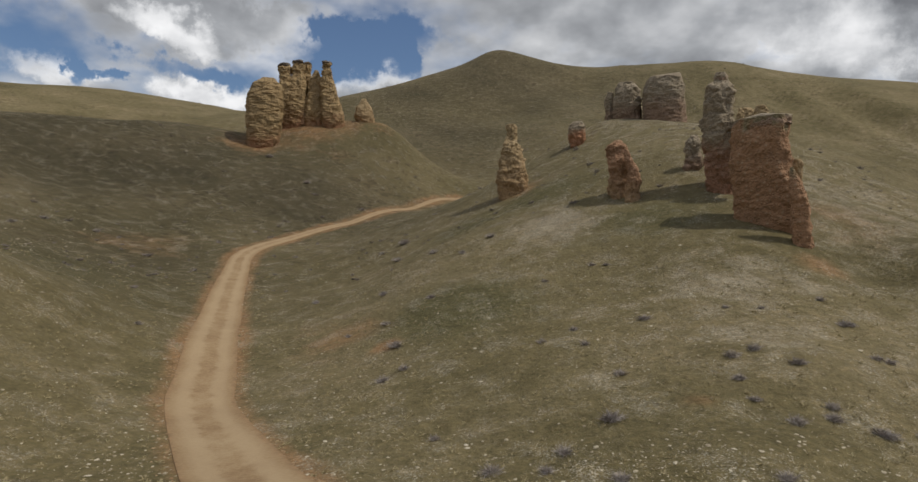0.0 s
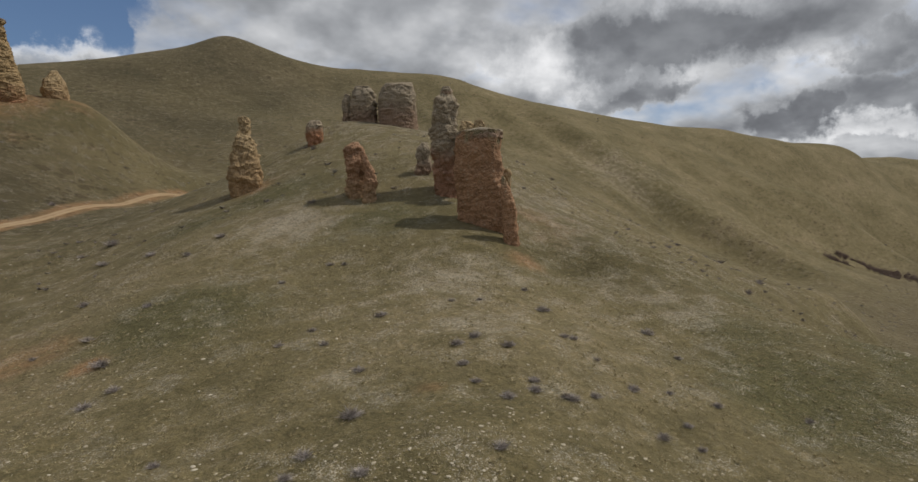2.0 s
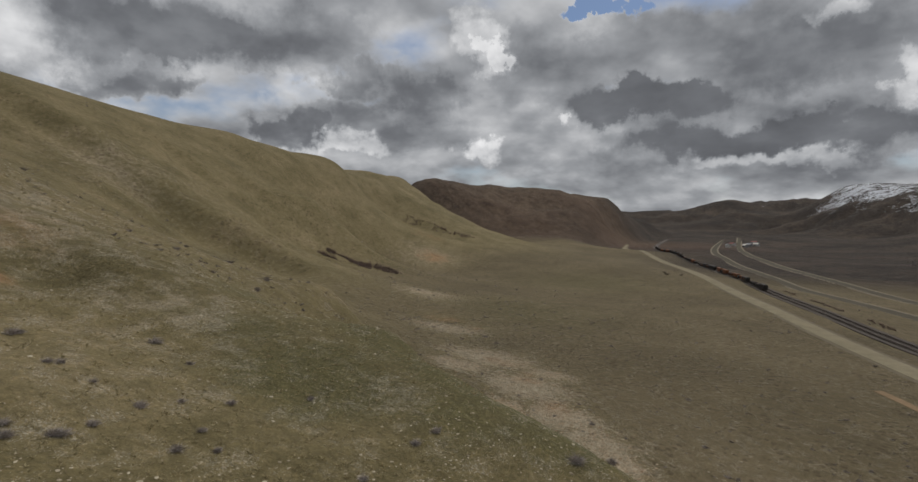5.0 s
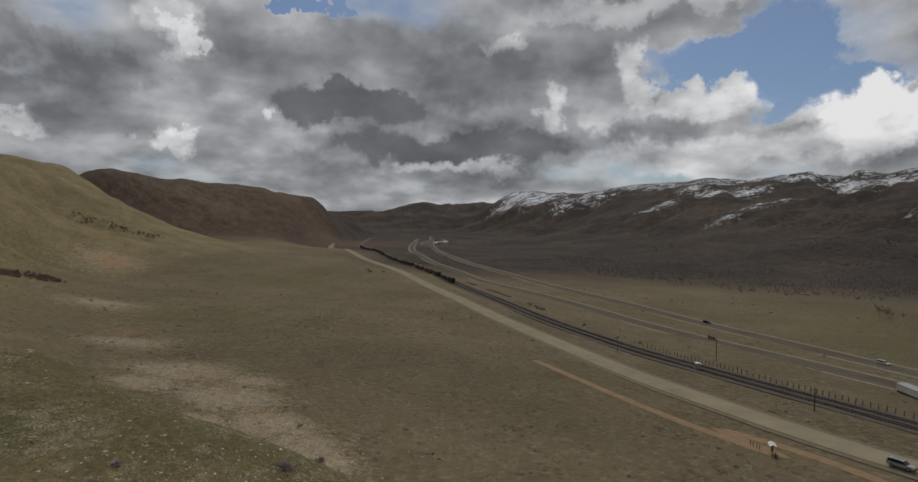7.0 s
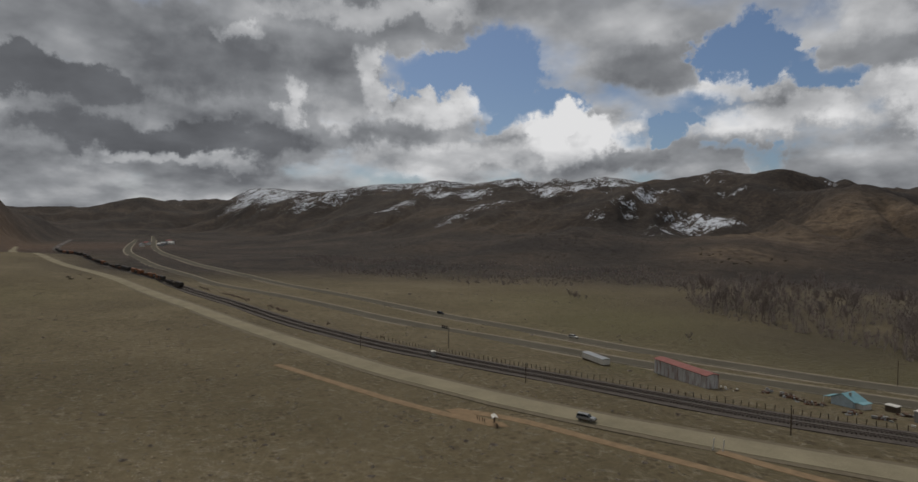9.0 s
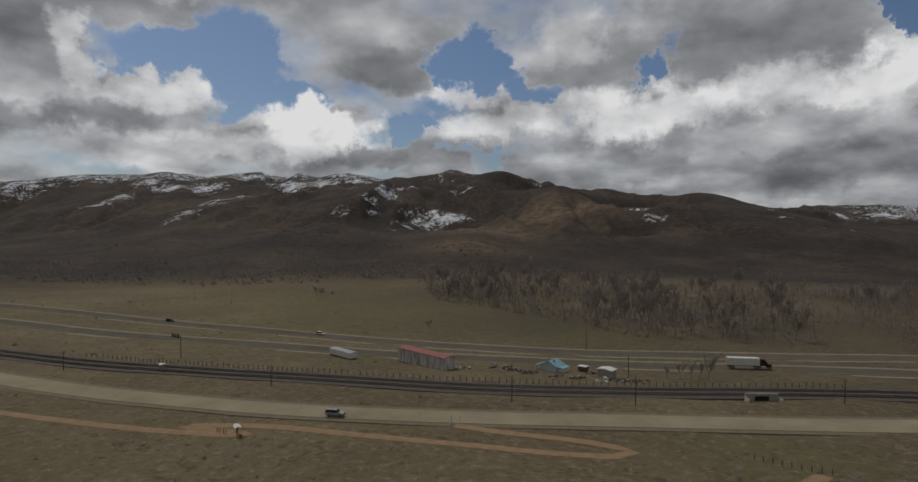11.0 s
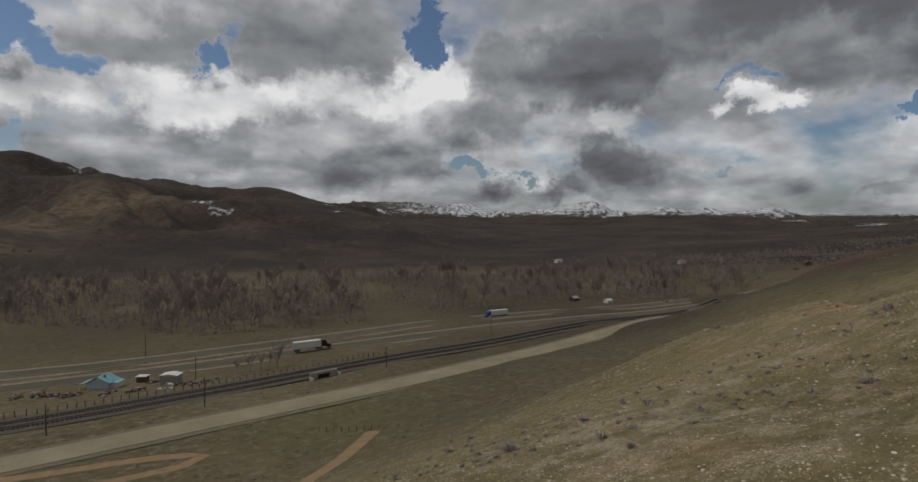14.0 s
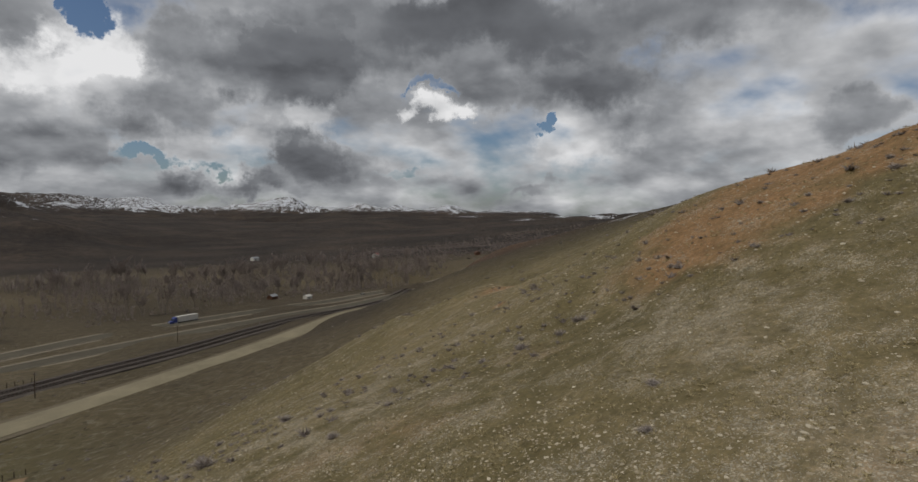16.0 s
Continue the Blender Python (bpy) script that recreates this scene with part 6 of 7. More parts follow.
def suv(x, y, turn, paint, label):
    p = (x, y, ground(x, y) + 0.16)
    ob = thing("car", *p, turn, label, "car", "cars in the valley")
    prof = [(-2.4, 0.45), (2.35, 0.45), (2.45, 0.75), (2.3, 1.0), (1.25, 1.1), (-2.45, 1.12), (-2.5, 0.7)]
    bm = made(side_prism, prof, -0.92, 0.92)
    bmesh.ops.bevel(bm, geom=bm.edges[:], offset=0.06, segments=2, affect="EDGES")
    part("body", bm, paint, ob)
    bm = made(side_prism, [(1.2, 1.08), (0.45, 1.68), (-2.15, 1.74), (-2.42, 1.1)], -0.8, 0.8)
    part("cabin", bm, dark_glass, ob, "dark tinted windows")
    bm = made(side_prism, [(0.5, 1.66), (-2.1, 1.72), (-2.12, 1.8), (0.4, 1.76)], -0.74, 0.74)
    roof = part("roof", bm, paint, ob)
    for s in (-0.6, 0.6):
        part("roof_rail", rod((0.1, s, 1.82), (-1.8, s, 1.82), 0.03), dark_steel, roof)
        part("headlight", boxes([((2.4, s * 1.1, 0.88), (0.08, 0.3, 0.14))]), lamp_lens, ob)
        part("tail_light", boxes([((-2.48, s * 1.2, 0.95), (0.08, 0.2, 0.3))]), red_lens, ob)
    part("bumper", boxes([((2.45, 0, 0.5), (0.16, 1.7, 0.2))]), dark_steel, ob)
    wheels(ob, [(sx, sy) for sx in (-1.45, 1.5) for sy in (-0.85, 0.85)], 0.38, 0.24)


p, turn = at_pt(FRONTAGE, 97.5)
d = Vector((math.cos(radians(turn)), math.sin(radians(turn)), 0))
suv(97.6, -113.6, turn, silver, "silver and black car parked at the road's edge")
p, turn = at_pt(HWY_FAR, 203)
suv(p.x, p.y - 1.8, turn, white_paint, "small white car on the highway")
p, turn = at_pt(HWY_FAR, 300)
suv(p.x, p.y - 1.8, turn, black_paint, "small black car on the highway")
p, turn = at_pt(HWY_FAR, -230)
suv(p.x, p.y - 1.8, turn, white_paint, "small white car on the far highway lanes")


def semi(x, y, turn, cab_paint, label):
    ob = thing("truck", x, y, ground(x, y) + 0.15, turn, label, "truck", "trucks on the highway")
    trailer = part("trailer", boxes([((-2.6, 0, 2.55), (11.6, 2.5, 2.8))]), white_paint, ob)
    part("trailer_rail", boxes([((-2.6, 0, 1.08), (11.4, 2.3, 0.16))]), dark_steel, trailer)
    part("rear_door", boxes([((-8.42, 0.62, 2.5), (0.06, 1.15, 2.5))]), silver, trailer)
    part("rear_door", boxes([((-8.42, -0.62, 2.5), (0.06, 1.15, 2.5))]), silver, trailer)
    part("chassis", boxes([((4.2, 0, 0.85), (7.0, 1.1, 0.3))]), dark_steel, ob)
    cab = part("cab", made(side_prism, [(3.7, 1.0), (6.0, 1.0), (6.0, 2.1), (5.5, 3.0), (4.9, 3.7), (3.7, 3.8)], -1.2, 1.2), cab_paint, ob)
    part("windscreen", made(side_prism, [(6.02, 2.1), (5.53, 3.0), (5.5, 2.95), (5.98, 2.08)], -1.05, 1.05), dark_glass, cab)
    part("bonnet", made(side_prism, [(6.0, 0.8), (7.6, 0.8), (7.65, 1.7), (6.0, 2.05)], -0.95, 0.95), cab_paint, ob)
    part("grille", boxes([((7.66, 0, 1.25), (0.06, 1.2, 0.8))]), chrome, ob)
    part("fuel_tank", rod((3.6, -1.05, 0.8), (5.2, -1.05, 0.8), 0.32, None, 10), chrome, ob)
    part("fuel_tank", rod((3.6, 1.05, 0.8), (5.2, 1.05, 0.8), 0.32, None, 10), chrome, ob)
    part("exhaust", rod((3.6, 1.1, 1.0), (3.6, 1.1, 4.0), 0.08), chrome, ob)
    wheels(ob, [(sx, sy) for sx in (-7.4, -6.2, 1.9, 3.1, 6.8) for sy in (-1.05, 1.05)], 0.5, 0.32)


p, turn = at_pt(HWY_NEAR, 4)
semi(p.x, p.y + 1.5, turn + 0, maroon, "white box trailer truck with a dark red cab")
p, turn = at_pt(HWY_FAR, -96)
semi(p.x, p.y - 1.5, turn + 180, blue_paint, "grey trailer truck with a blue cab")

# notice board, marker posts and small fence by the dirt track
x, y = 109.6, -92.8
z = ground(x, y)
board = thing("notice_board", x, y, z, -30, "small roofed notice board with a white top", "notice board")
for s in (-0.9, 0.9):
    part("post", rod((s, 0, -0.4), (s, 0, 2.1), 0.09), old_wood, board)
part("panel", boxes([((0, 0, 1.35), (1.9, 0.08, 1.2))]), old_wood, board)
part("roof", made(prism, [(-0.75, 2.05), (0, 2.4), (0.75, 2.05), (0.75, 2.13), (0, 2.5), (-0.75, 2.13)], -1.35, 1.35), white_paint, board)
for k in range(6):
    a = thing("fence_post", x + 2.6 + k * 0.9 - (9.0 if k > 3 else 0), y + 1.0 + rnd.uniform(-0.5, 0.5), z - 0.1, 0, "short grey wooden post by the notice board", "post", "posts by the notice board")
    part("post", rod((0, 0, -0.3), (0, 0, 1.3), 0.08), old_wood, a)
for x, y in ((68.4, -122.6), (66.4, -123.2)):
    a = thing("marker_post", x, y, ground(x, y), 0, "slanted white marker post beside the road", "marker post", "white marker posts")
    part("post", rod((0, 0, -0.4), (-0.25, 0, 2.6), 0.16, 0.14, 8), white_paint, a)
    part("base", rod((0, 0, -0.3), (0, 0, 0.12), 0.34, 0.3, 8), concrete, a)
for k in range(9):
    x, y = -12 + k * 1.7, -131 - 0.5 * k + rnd.uniform(-0.4, 0.4)
    a = thing("fence_post", x, y, ground(x, y), rnd.uniform(0, 90), "short dark wooden fence post in the grass", "post", "posts by the short track")
    part("post", rod((0, 0, -0.3), (0.05, 0, 1.2), 0.09), old_wood, a)


# ---- plants and stones ----
def twig_material(name, colors):
    """Stems and leaves whose tone varies from piece to piece."""
    m, nt, b = material(name, 0.95)
    g = nt.nodes.new("ShaderNodeNewGeometry")
    o = nt.nodes.new("ShaderNodeObjectInfo")
    f = calc(nt, "ADD", calc(nt, "MULTIPLY", g.outputs["Random Per Island"], 0.7), calc(nt, "MULTIPLY", o.outputs["Random"], 0.3))
    put(nt, b.inputs["Base Color"], ramp(nt, f, [(i / (len(colors) - 1), c) for i, c in enumerate(colors)]))
    return m


sage = twig_material("sagebrush", [(0.15, 0.122, 0.115), (0.24, 0.205, 0.185), (0.33, 0.29, 0.26), (0.22, 0.21, 0.15)])
dead = twig_material("grey_dead_stems", [(0.3, 0.265, 0.245), (0.45, 0.405, 0.37), (0.58, 0.53, 0.48)])
straw = twig_material("dry_grass", [(0.24, 0.2, 0.1), (0.36, 0.3, 0.165), (0.48, 0.41, 0.25), (0.22, 0.21, 0.1)])
stone_mat = twig_material("field_stones", [(0.27, 0.225, 0.155), (0.4, 0.345, 0.25), (0.52, 0.46, 0.35), (0.66, 0.6, 0.48)])
bark = twig_material("bare_cottonwood_bark", [(0.16, 0.135, 0.115), (0.25, 0.215, 0.185), (0.32, 0.28, 0.24)])
twigs = twig_material("bare_twigs", [(0.19, 0.157, 0.14), (0.29, 0.245, 0.22), (0.38, 0.33, 0.3)])
juniper = twig_material("dark_scrub", [(0.03, 0.028, 0.02), (0.055, 0.046, 0.032), (0.08, 0.066, 0.048)])
willow = twig_material("willow_thicket", [(0.13, 0.095, 0.08), (0.2, 0.15, 0.125), (0.27, 0.2, 0.165)])


def spray(rnd, count, reach, rise, width, bend=0.25, fine=True):
    """Stems that fan out from a root: thin three-sided spikes."""
    v, f = [], []
    for _ in range(count):
        a = rnd.uniform(0, 2 * math.pi)
        el = math.acos(rnd.uniform(0.05, 1.0)) if rise > 0.5 else rnd.uniform(0.2, 1.4)
        d = Vector((math.sin(el) * math.cos(a) * reach, math.sin(el) * math.sin(a) * reach, math.cos(el) * rise))
        root = Vector((rnd.gauss(0, 0.16), rnd.gauss(0, 0.16), -0.04)) * reach
        L = rnd.uniform(0.6, 1.05)
        tip = root + d * L + Vector((rnd.gauss(0, bend), rnd.gauss(0, bend), rnd.gauss(0, bend * 0.4))) * reach * 0.5
        mid = root.lerp(tip, 0.55) + Vector((0, 0, 0.08 * rise))
        s = d.orthogonal().normalized() * width
        t = d.normalized().cross(s)
        o = len(v)
        if not fine:
            v += [root + s, root - s * 0.5 + t, root - s * 0.5 - t, tip]
            f += [(o, o + 1, o + 3), (o + 1, o + 2, o + 3), (o + 2, o, o + 3)]
            continue
        v += [root + s, root - s * 0.5 + t, root - s * 0.5 - t, mid + s * 0.9, mid - s * 0.5 + t * 0.8, mid - s * 0.5 - t * 0.8, tip]
        f += [(o, o + 1, o + 4, o + 3), (o + 1, o + 2, o + 5, o + 4), (o + 2, o, o + 3, o + 5), (o + 3, o + 4, o + 6), (o + 4, o + 5, o + 6), (o + 5, o + 3, o + 6)]
    return [tuple(q) for q in v], f


def stone_shape(rnd):
    bm = bmesh.new()
    bmesh.ops.create_icosphere(bm, subdivisions=1, radius=1)
    for q in bm.verts:
        q.co = Vector((q.co.x * 1.2, q.co.y * 0.85, q.co.z * 0.5)) * rnd.uniform(0.72, 1.2)
    v = [tuple(q.co) for q in bm.verts]
    bm.verts.index_update()
    f = [tuple(q.index for q in p.verts) for p in bm.faces]
    bm.free()
    return v, f


def scatter(name, shapes, x, y, size, mat, label, category, sink=0.0, tall=None, seed=1):
    """Many small pieces on the ground, joined into one mesh."""
    g = np.random.RandomState(seed)
    z = height(x, y)
    allv, loops, sizes, base = [], [], [], 0
    pick = g.randint(0, len(shapes), len(x))
    for k, (v, f) in enumerate(shapes):
        i = np.where(pick == k)[0]
        if not len(i):
            continue
        v = np.array(v)
        a = g.uniform(0, 2 * np.pi, len(i))
        c, s = np.cos(a)[:, None], np.sin(a)[:, None]
        sz = size[i][:, None]
        zs = sz if tall is None else sz * tall[i][:, None]
        px = (v[None, :, 0] * c - v[None, :, 1] * s) * sz + x[i][:, None]
        py = (v[None, :, 0] * s + v[None, :, 1] * c) * sz + y[i][:, None]
        pz = v[None, :, 2] * zs + (z[i][:, None] - sink * sz)
        allv.append(np.stack([px, py, pz], 2).reshape(-1, 3))
        flat_f = np.array([q for face in f for q in face])
        loops.append((flat_f[None] + (base + np.arange(len(i)) * len(v))[:, None]).ravel())
        sizes.append(np.tile([len(face) for face in f], len(i)))
        base += len(i) * len(v)
    me = bpy.data.meshes.new(name)
    allv, loops, sizes = np.vstack(allv), np.concatenate(loops), np.concatenate(sizes)
    me.vertices.add(len(allv))
    me.vertices.foreach_set("co", allv.ravel().astype(np.float32))
    me.loops.add(len(loops))
    me.loops.foreach_set("vertex_index", loops.astype(np.int32))
    me.polygons.add(len(sizes))
    me.polygons.foreach_set("loop_start", (np.cumsum(sizes) - sizes).astype(np.int32))
    me.polygons.foreach_set("use_smooth", np.zeros(len(sizes), bool))
    me.update(calc_edges=True)
    me.validate()
    me.materials.append(mat)
    return tagged(new(name, me), label, category, kind="stuff")


def polar(g, n, r0, r1, a0, a1):
    r = r0 * (r1 / r0) ** g.uniform(0, 1, n)
    a = np.radians(g.uniform(a0, a1, n))
    return r * np.sin(a), r * np.cos(a)


def clear(x, y, margin=0.8):
    """True where no road runs."""
    ok = line_dist(x, y, DIRT) > 2.2 + margin * 0.4
    for pts, half in ((FRONTAGE, 6.6), (RAIL, 8.0), (HWY_FAR, 8.0), (HWY_NEAR, 8.0), (TRACK_A, 2.2), (TRACK_B, 2.2)):
        ok &= line_dist(x, y, pts) > half + margin
    return ok


g = np.random.RandomState(4)
rs = random.Random(11)
# stones
shapes = [stone_shape(rs) for _ in range(6)]
x1, y1 = polar(g, 36000, 14, 130, -45, 105)
x2, y2 = polar(g, 38000, 12, 110, 185, 268)
x, y = np.concatenate([x1, x2]), np.concatenate([y1, y2])
keep = (fbm(x / 9, y / 9, 71, 3) + g.uniform(-0.7, 0.7, len(x)) > 0.12) & clear(x, y, -0.5)
x, y = x[keep], y[keep]
scatter("field_stones", shapes, x, y, np.clip(0.034 * np.exp(g.normal(0, 0.55, len(x))), 0.014, 0.11) * (1 + np.hypot(x, y) / 75), stone_mat, "pale stones strewn over the dry grass slopes", "stones", 0.15, None, 2)
# broken rock and clods on the bare slope beyond the spur's edge
sx1 = np.concatenate([g.normal(a, r * 0.6, 1000) for a, b, r, w in SCREE])
sy1 = np.concatenate([g.normal(b, r * 0.6, 1000) for a, b, r, w in SCREE])
scree_mat = twig_material("scree", [(0.2, 0.12, 0.07), (0.34, 0.25, 0.16), (0.46, 0.38, 0.27), (0.56, 0.48, 0.36)])
scatter("scree_stones", shapes, sx1, sy1, np.clip(0.12 * np.exp(g.normal(0, 0.5, len(sx1))), 0.05, 0.4), scree_mat, "tan and reddish broken rock on the bare slope", "scree", 0.15, None, 13)
# rubble along the dirt road's edges
rx, ry = [], []
for off in (-1, 1):
    for p, q in zip(along(DIRT, off * 2.45), along(DIRT, off * 2.45)[1:]):
        for _ in range(16):
            c = p.lerp(q, g.uniform()) + Vector((g.normal(0, 0.35), g.normal(0, 0.35), 0))
            rx.append(c.x), ry.append(c.y)
rx, ry = np.array(rx), np.array(ry)
rubble = twig_material("road_rubble", [(0.22, 0.13, 0.07), (0.34, 0.22, 0.12), (0.42, 0.31, 0.19)])
scatter("road_rubble", shapes, rx, ry, np.clip(0.05 * np.exp(g.normal(0, 0.5, len(rx))), 0.02, 0.22), rubble, "orange clods and stones along the dirt road", "rubble", 0.1, None, 3)
# grass
tufts = [spray(rs, 10, 1.0, 0.7, 0.05) for _ in range(5)]
x1, y1 = polar(g, 17000, 10, 95, -45, 105)
x2, y2 = polar(g, 12000, 8, 90, 180, 268)
x, y = np.concatenate([x1, x2]), np.concatenate([y1, y2])
keep = (fbm(x / 6, y / 6, 81, 3) + g.uniform(-0.4, 0.4, len(x)) > 0.0) & clear(x, y, 0.2)
x, y = x[keep], y[keep]
scatter("dry_grass", tufts, x, y, g.uniform(0.1, 0.26, len(x)) * (1 + np.hypot(x, y) / 120), straw, "tufts of short dry bunch grass on the slopes", "grass", 0.0, None, 5)
# low shrubs on the farther slopes
dome = [spray(rs, 34, 1.0, 0.8, 0.075, 0.25, False) for _ in range(5)]
x1, y1 = polar(g, 3000, 75, 480, -42, 75)
x2, y2 = polar(g, 5200, 85, 520, 62, 150)
x3, y3 = polar(g, 2800, 40, 330, 172, 262)
x, y = np.concatenate([x1, x2, x3]), np.concatenate([y1, y2, y3])
keep = (fbm(x / 40, y / 40, 91, 3) + g.uniform(-0.4, 0.4, len(x)) > 0.05) & clear(x, y, 1.5)
x, y = x[keep], y[keep]
scatter("low_shrubs", dome, x, y, np.clip(0.3 * np.exp(g.normal(0, 0.45, len(x))), 0.12, 0.95) * (1 + np.hypot(x, y) / 500), sage, "small dark sage shrubs dotted over the hills", "shrubs", 0.0, None, 6)
# scrub and junipers across the valley
x, y = polar(g, 9000, 560, 2300, 92, 235)
keep = (fbm(x / 130, y / 130, 95, 3) + g.uniform(-0.4, 0.4, len(x)) > 0.05) & (height(x, y) > 2) & clear(x, y, 10)
x, y = x[keep], y[keep]
scatter("mountain_scrub", dome, x, y, g.uniform(1.2, 3.2, len(x)), juniper, "dark juniper and scrub oak on the far slopes", "scrub", 0.0, None, 7)


def region(n, corners, seed):
    """Random points inside a plan outline."""
    h = np.random.RandomState(seed)
    c = np.array(corners, float)
    lo, hi = c.min(0), c.max(0)
    x, y = h.uniform(lo[0], hi[0], n), h.uniform(lo[1], hi[1], n)
    inside = np.zeros(n, bool)
    for (ax, ay), (bx, by) in zip(c, np.roll(c, -1, 0)):
        inside ^= ((ay > y) != (by > y)) & (x < (bx - ax) * (y - ay) / (by - ay + 1e-9) + ax)
    return x[inside], y[inside]


RIVER_WOOD = [(340, -520), (215, -365), (120, -335), (62, -296), (-12, -312), (-100, -352), (-190, -372), (-330, -400), (-420, -470), (-300, -560), (-117, -545), (100, -560), (250, -560)]
RIVER_BRUSH = [(1000, -360), (620, -290), (430, -370), (330, -470), (120, -560), (130, -680), (400, -640), (700, -520), (1000, -460)]
WEST_BRUSH = [(-150, -400), (-330, -400), (-600, -470), (-1000, -690), (-800, -820), (-450, -720), (-150, -560)]
bush = [spray(rs, 34, 0.75, 1.2, 0.03, 0.25, False) for _ in range(5)]


def upright(rnd, count):
    """A bare young tree one unit tall: a stem and rising twigs round it."""
    v, f = [], []

    def spike(a, b, w):
        d = (b - a).normalized()
        p = d.orthogonal().normalized() * w
        q = d.cross(p)
        o = len(v)
        v.extend([a + p, a - p * 0.5 + q, a - p * 0.5 - q, b])
        f.extend([(o, o + 1, o + 3), (o + 1, o + 2, o + 3), (o + 2, o, o + 3)])

    lean = Vector((rnd.gauss(0, 0.05), rnd.gauss(0, 0.05), 1))
    spike(Vector((0, 0, -0.03)), lean * 0.9, 0.014)
    for _ in range(count):
        t = rnd.uniform(0.12, 0.85)
        a = rnd.uniform(0, 6.283)
        out = rnd.uniform(0.1, 0.3) * (1.1 - 0.7 * abs(t - 0.4))
        root = lean * t * 0.9
        spike(root, root + Vector((math.cos(a) * out, math.sin(a) * out, rnd.uniform(0.1, 0.3))), 0.0065)
    return [tuple(q) for q in v], f


saplings = [upright(rs, 46) for _ in range(6)]
x, y = region(6500, RIVER_WOOD, 21)
keep = (fbm(x / 35, y / 35, 61, 3) + g.uniform(-0.3, 0.3, len(x)) > -0.15) & clear(x, y, 3)
x, y = x[keep], y[keep]
scatter("river_thicket", bush, x, y, g.uniform(1.0, 2.6, len(x)), twigs, "dense bare grey-brown thicket along the river", "thicket", 0.0, None, 8)
x, y = region(6000, RIVER_WOOD, 27)
keep = (fbm(x / 35, y / 35, 61, 3) + g.uniform(-0.3, 0.3, len(x)) > -0.05) & clear(x, y, 4)
x, y = x[keep], y[keep]
scatter("young_cottonwoods", saplings, x, y, g.uniform(4.5, 10.5, len(x)), twigs, "slender bare grey cottonwoods crowded along the river", "trees", 0.0, None, 14)
xa, ya = region(6500, RIVER_BRUSH, 22)
xb, yb = region(8000, WEST_BRUSH, 24)
x, y = np.concatenate([xa, xb]), np.concatenate([ya, yb])
keep = (fbm(x / 45, y / 45, 63, 3) + g.uniform(-0.2, 0.2, len(x)) > 0.02) & clear(x, y, 3)
x, y = x[keep], y[keep]
scatter("valley_brush", bush, x, y, g.uniform(1.2, 3.4, len(x)), twigs, "bare brush and hedges across the valley fields", "brush", 0.0, None, 9)
x, y = x[::3] + 3.0, y[::3]
scatter("hedgerow_trees", saplings, x, y, g.uniform(4.0, 9.0, len(x)), twigs, "slender bare trees in the hedges of the valley fields", "trees", 0.0, None, 15)
x, y = region(1100, [(322, 198), (345, 202), (365, 170), (362, 155), (345, 165)], 23)
keep = fbm(x / 14, y / 14, 65, 2) + g.uniform(-0.15, 0.15, len(x)) > -0.05
x, y = x[keep], y[keep]
ex, ey = region(260, [(640, 280), (660, 276), (672, 190), (650, 200)], 26)
x, y = np.concatenate([x, ex]), np.concatenate([y, ey])
if len(x):
    scatter("willow_thicket", bush, x, y, g.uniform(1.3, 2.9, len(x)), willow, "dark bare willow thicket at the hill's foot", "thicket", 0.0, None, 10)
line = along(RAIL, -15.5)
hx, hy = [], []
for p in line:
    if 215 < p.x < 520:
        for _ in range(5):
            c = p + Vector((g.normal(0, 3), g.normal(0, 1.0), 0))
            hx.append(c.x), hy.append(c.y)
hx, hy = np.array(hx), np.array(hy)
keep = fbm(hx / 16, hy / 16, 67, 2) + g.uniform(-0.2, 0.2, len(hx)) > 0.0
scatter("trackside_brush", bush, hx[keep], hy[keep], g.uniform(0.9, 2.4, int(keep.sum())), willow, "reddish-brown bare brush beside the tracks", "brush", 0.0, None, 12)


def branch(bm, a, d, length, r, depth, tips, rnd):
    """A limb that bends and forks."""
    p = Vector(a)
    for _ in range(3):
        d = (d + Vector((rnd.gauss(0, 0.13), rnd.gauss(0, 0.13), 0.07))).normalized()
        q = p + d * (length / 3)
        tube(bm, p, q, r, r * 0.82, 5)
        p, r = q, r * 0.82
        if depth < 3:
            for _ in range(rnd.choice((1, 1, 2))):
                a2 = rnd.uniform(0, 6.28)
                side = (d + 0.75 * Vector((math.cos(a2), math.sin(a2), 0.45))).normalized()
                branch(bm, p, side, length * rnd.uniform(0.42, 0.62), r * 0.55, depth + 1, tips, rnd)
        else:
            tips.append((Vector(p), d))
    tips.append((p, d))


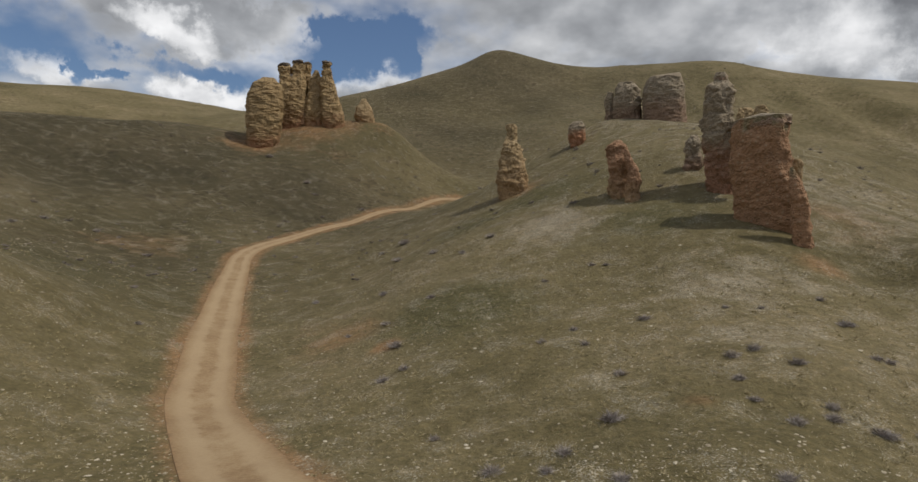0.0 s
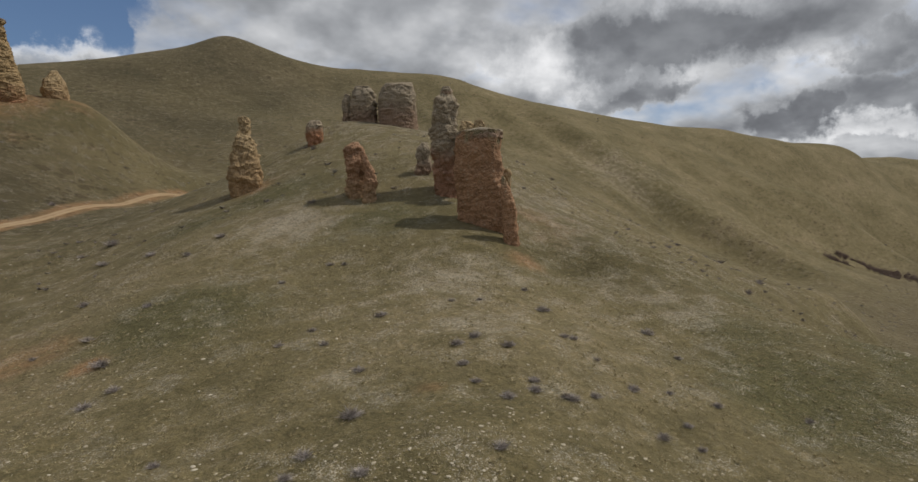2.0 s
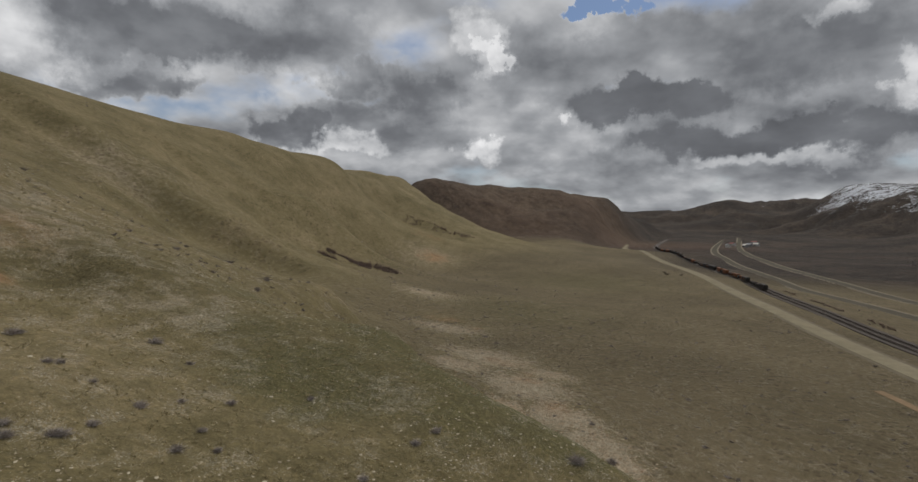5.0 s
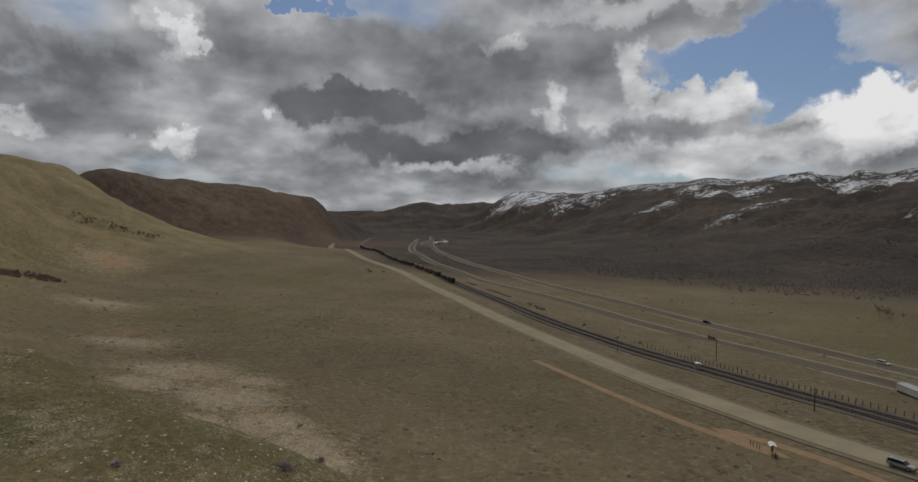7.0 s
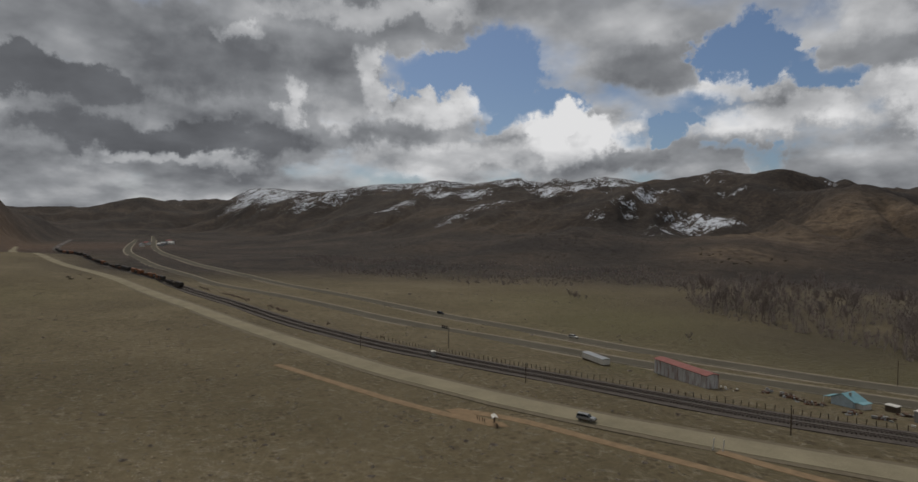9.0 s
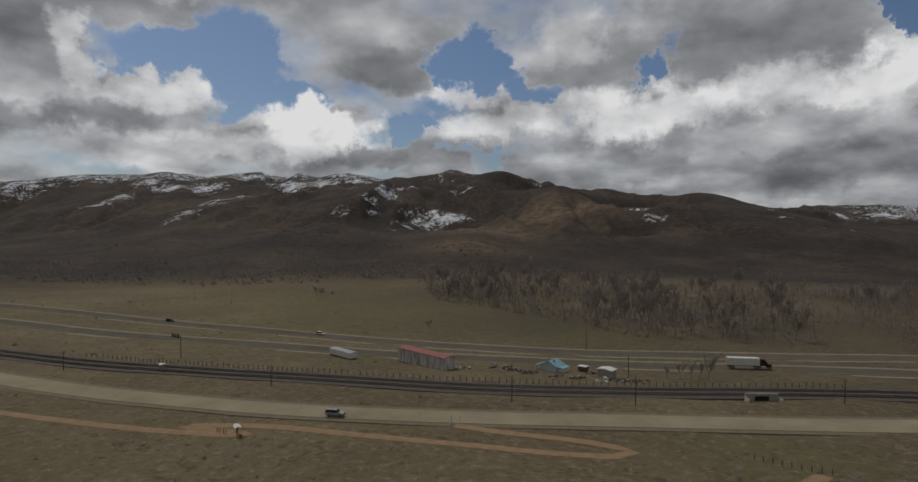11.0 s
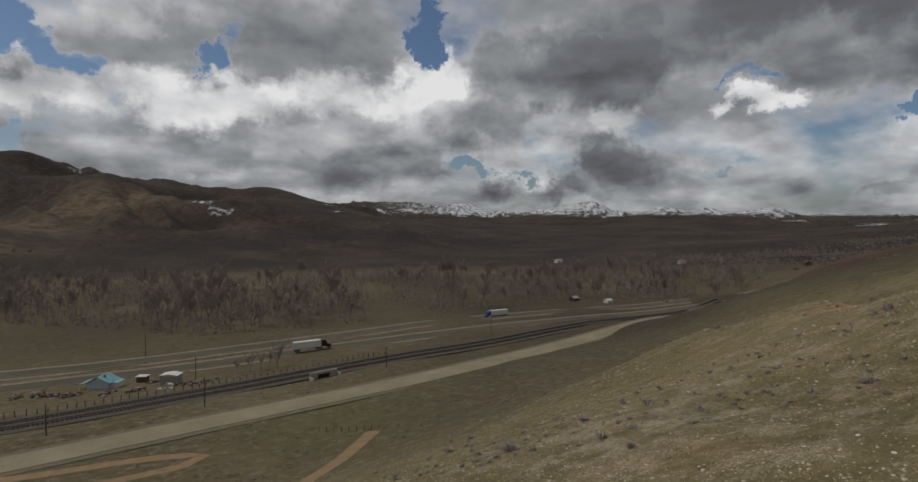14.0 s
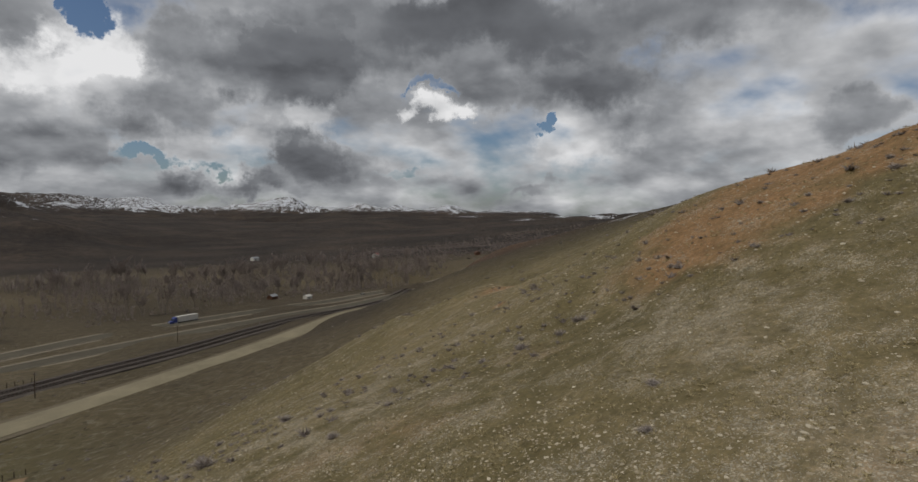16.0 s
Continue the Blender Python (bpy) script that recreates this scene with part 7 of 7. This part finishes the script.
def cottonwood(seed, tall):
    rnd = random.Random(seed)
    ob = thing("cottonwood_tree", 0, 0, -40, 0, "tall bare grey cottonwood tree in the river wood", "tree", "cottonwoods along the river")
    bm = bmesh.new()
    tips = []
    r = 0.02 * tall
    base = Vector((0, 0, -0.5))
    top = Vector((rnd.gauss(0, 0.4), rnd.gauss(0, 0.4), tall * 0.3))
    tube(bm, base, top, r, r * 0.75, 7)
    for _ in range(rnd.choice((3, 4, 4))):
        a = rnd.uniform(0, 6.28)
        branch(bm, top.lerp(base, rnd.uniform(0, 0.25)), Vector((math.cos(a) * 0.42, math.sin(a) * 0.42, 1)).normalized(), tall * rnd.uniform(0.42, 0.6), r * 0.5, 1, tips, rnd)
    part("trunk", bm, bark, ob)
    bm = bmesh.new()
    for p, d in tips:
        for _ in range(9):
            e = (d + Vector((rnd.gauss(0, 0.5), rnd.gauss(0, 0.5), rnd.gauss(0.25, 0.3)))).normalized()
            q = p + e * rnd.uniform(0.6, 2.0) * tall / 13
            s = e.orthogonal().normalized() * 0.028
            t = e.cross(s)
            a, b, c = bm.verts.new(p + s), bm.verts.new(p - s * 0.5 + t), bm.verts.new(p - s * 0.5 - t)
            tip = bm.verts.new(q)
            bm.faces.new((a, b, tip)), bm.faces.new((b, c, tip)), bm.faces.new((c, a, tip))
    part("crown", bm, twigs, ob, "bare twiggy crown")
    return ob


kinds = [cottonwood(100 + i, t) for i, t in enumerate((10, 12, 13.5, 15, 11))]
x, y = region(1200, RIVER_WOOD, 31)
keep = (fbm(x / 40, y / 40, 61, 3) + g.uniform(-0.25, 0.25, len(x)) > 0.0) & clear(x, y, 5)
x, y = x[keep][:285], y[keep][:285]
extra = [(307, -342), (311, -345), (302, -340), (316, -346), (298, -345), (30, -209), (26, -211), (22, -209), (17, -213), (20, -214), (160, -262), (430, -330), (470, -340), (520, -330), (600, -345)]
x, y = np.concatenate([x, [e[0] for e in extra]]), np.concatenate([y, [e[1] for e in extra]])
z = height(x, y)
for i in range(len(x)):
    k = kinds[i % 5]
    s = g.uniform(0.75, 1.15) if i < len(x) - len(extra) else g.uniform(0.4, 0.55)
    m = pose(x[i], y[i], z[i] - 0.1, 0, 0, g.uniform(0, 360)) @ Matrix.Diagonal((s, s, s, 1))
    if i < 5:
        k.matrix_world = m
    else:
        ob = copy_thing(k, Matrix.Identity(4))
        ob.matrix_world = m

# sage shrubs near the camera's hillside, each a thing of its own
shrub_kinds = []
for i in range(5):
    ob = thing("sagebrush", 0, 0, -40, 0, "rounded grey sagebrush on the stony slope", "shrub", "sagebrush on the hillside")
    for nm, mat, cnt, reach, rise in (("foliage", sage, 110, 1.0, 0.85), ("dry_growth", dead, 90, 1.05, 1.0)):
        v, f = spray(rs, cnt, reach, rise, 0.016)
        me = bpy.data.meshes.new(nm)
        me.from_pydata(v, [], f)
        me.materials.append(mat)
        c = new(nm, me)
        c.parent = ob
    shrub_kinds.append(ob)
spots_xy = SPUR_SHRUBS + EAST_SHRUBS + WEST_SHRUBS + SLOPE_SHRUBS
for i, (sx, sy, r) in enumerate(spots_xy):
    m = pose(sx, sy, ground(sx, sy), rs.uniform(-6, 6), rs.uniform(-6, 6), rs.uniform(0, 360)) @ Matrix.Diagonal((r, r, r * rs.uniform(0.75, 1.05), 1))
    if i < 5:
        shrub_kinds[i].matrix_world = m
    else:
        ob = copy_thing(shrub_kinds[i % 5], Matrix.Identity(4))
        ob.matrix_world = m


# ---- far farms and roadside sheds ----
def farm(x, y, s, turn, wall, roof, label):
    ob = thing("farm_building", x, y, ground(x, y) - 0.1, turn, label, "farm building", "far farm buildings")
    part("wall", boxes([((0, 0, 1.6 * s), (9 * s, 6 * s, 3.2 * s))]), wall, ob)
    for k in (-1, 1):
        part("roof", made(prism, [(0, 4.9 * s), (k * 3.4 * s, 3.0 * s), (k * 3.4 * s, 3.2 * s), (0, 5.1 * s)], -4.8 * s, 4.8 * s), roof, ob)
        part("gable", made(prism, [(-3.0 * s, 3.2 * s), (3.0 * s, 3.2 * s), (0, 4.9 * s)], k * 4.5 * s - 0.1, k * 4.5 * s + 0.1), wall, ob)
    part("door", boxes([((s, 3.03 * s, 1.1 * s), (1.6 * s, 0.08, 2.2 * s))]), old_wood, ob)


farm(-299, -700, 1.0, 20, white_paint, silver, "small white farmhouse beyond the river")
farm(-416, -604, 1.1, 40, white_paint, red_roof, "white farm building with a red roof")
farm(-172, -374, 0.7, 30, rust, silver, "rusty shed beside the far highway lanes")
farm(-192, -362, 0.6, 25, white_paint, white_paint, "small white shed beside the highway")
farm(-465, -470, 0.9, 60, rust, rust, "rusty barn near the western hill")
for i, (x, y) in enumerate(((1450, -190), (1500, -235), (1560, -215), (1620, -262), (1700, -292), (1780, -300))):
    farm(x, y, 1.6, 15 * i, (white_paint, grey_metal)[i % 2], (silver, white_paint, red_roof)[i % 3], "pale building at the valley's far end")
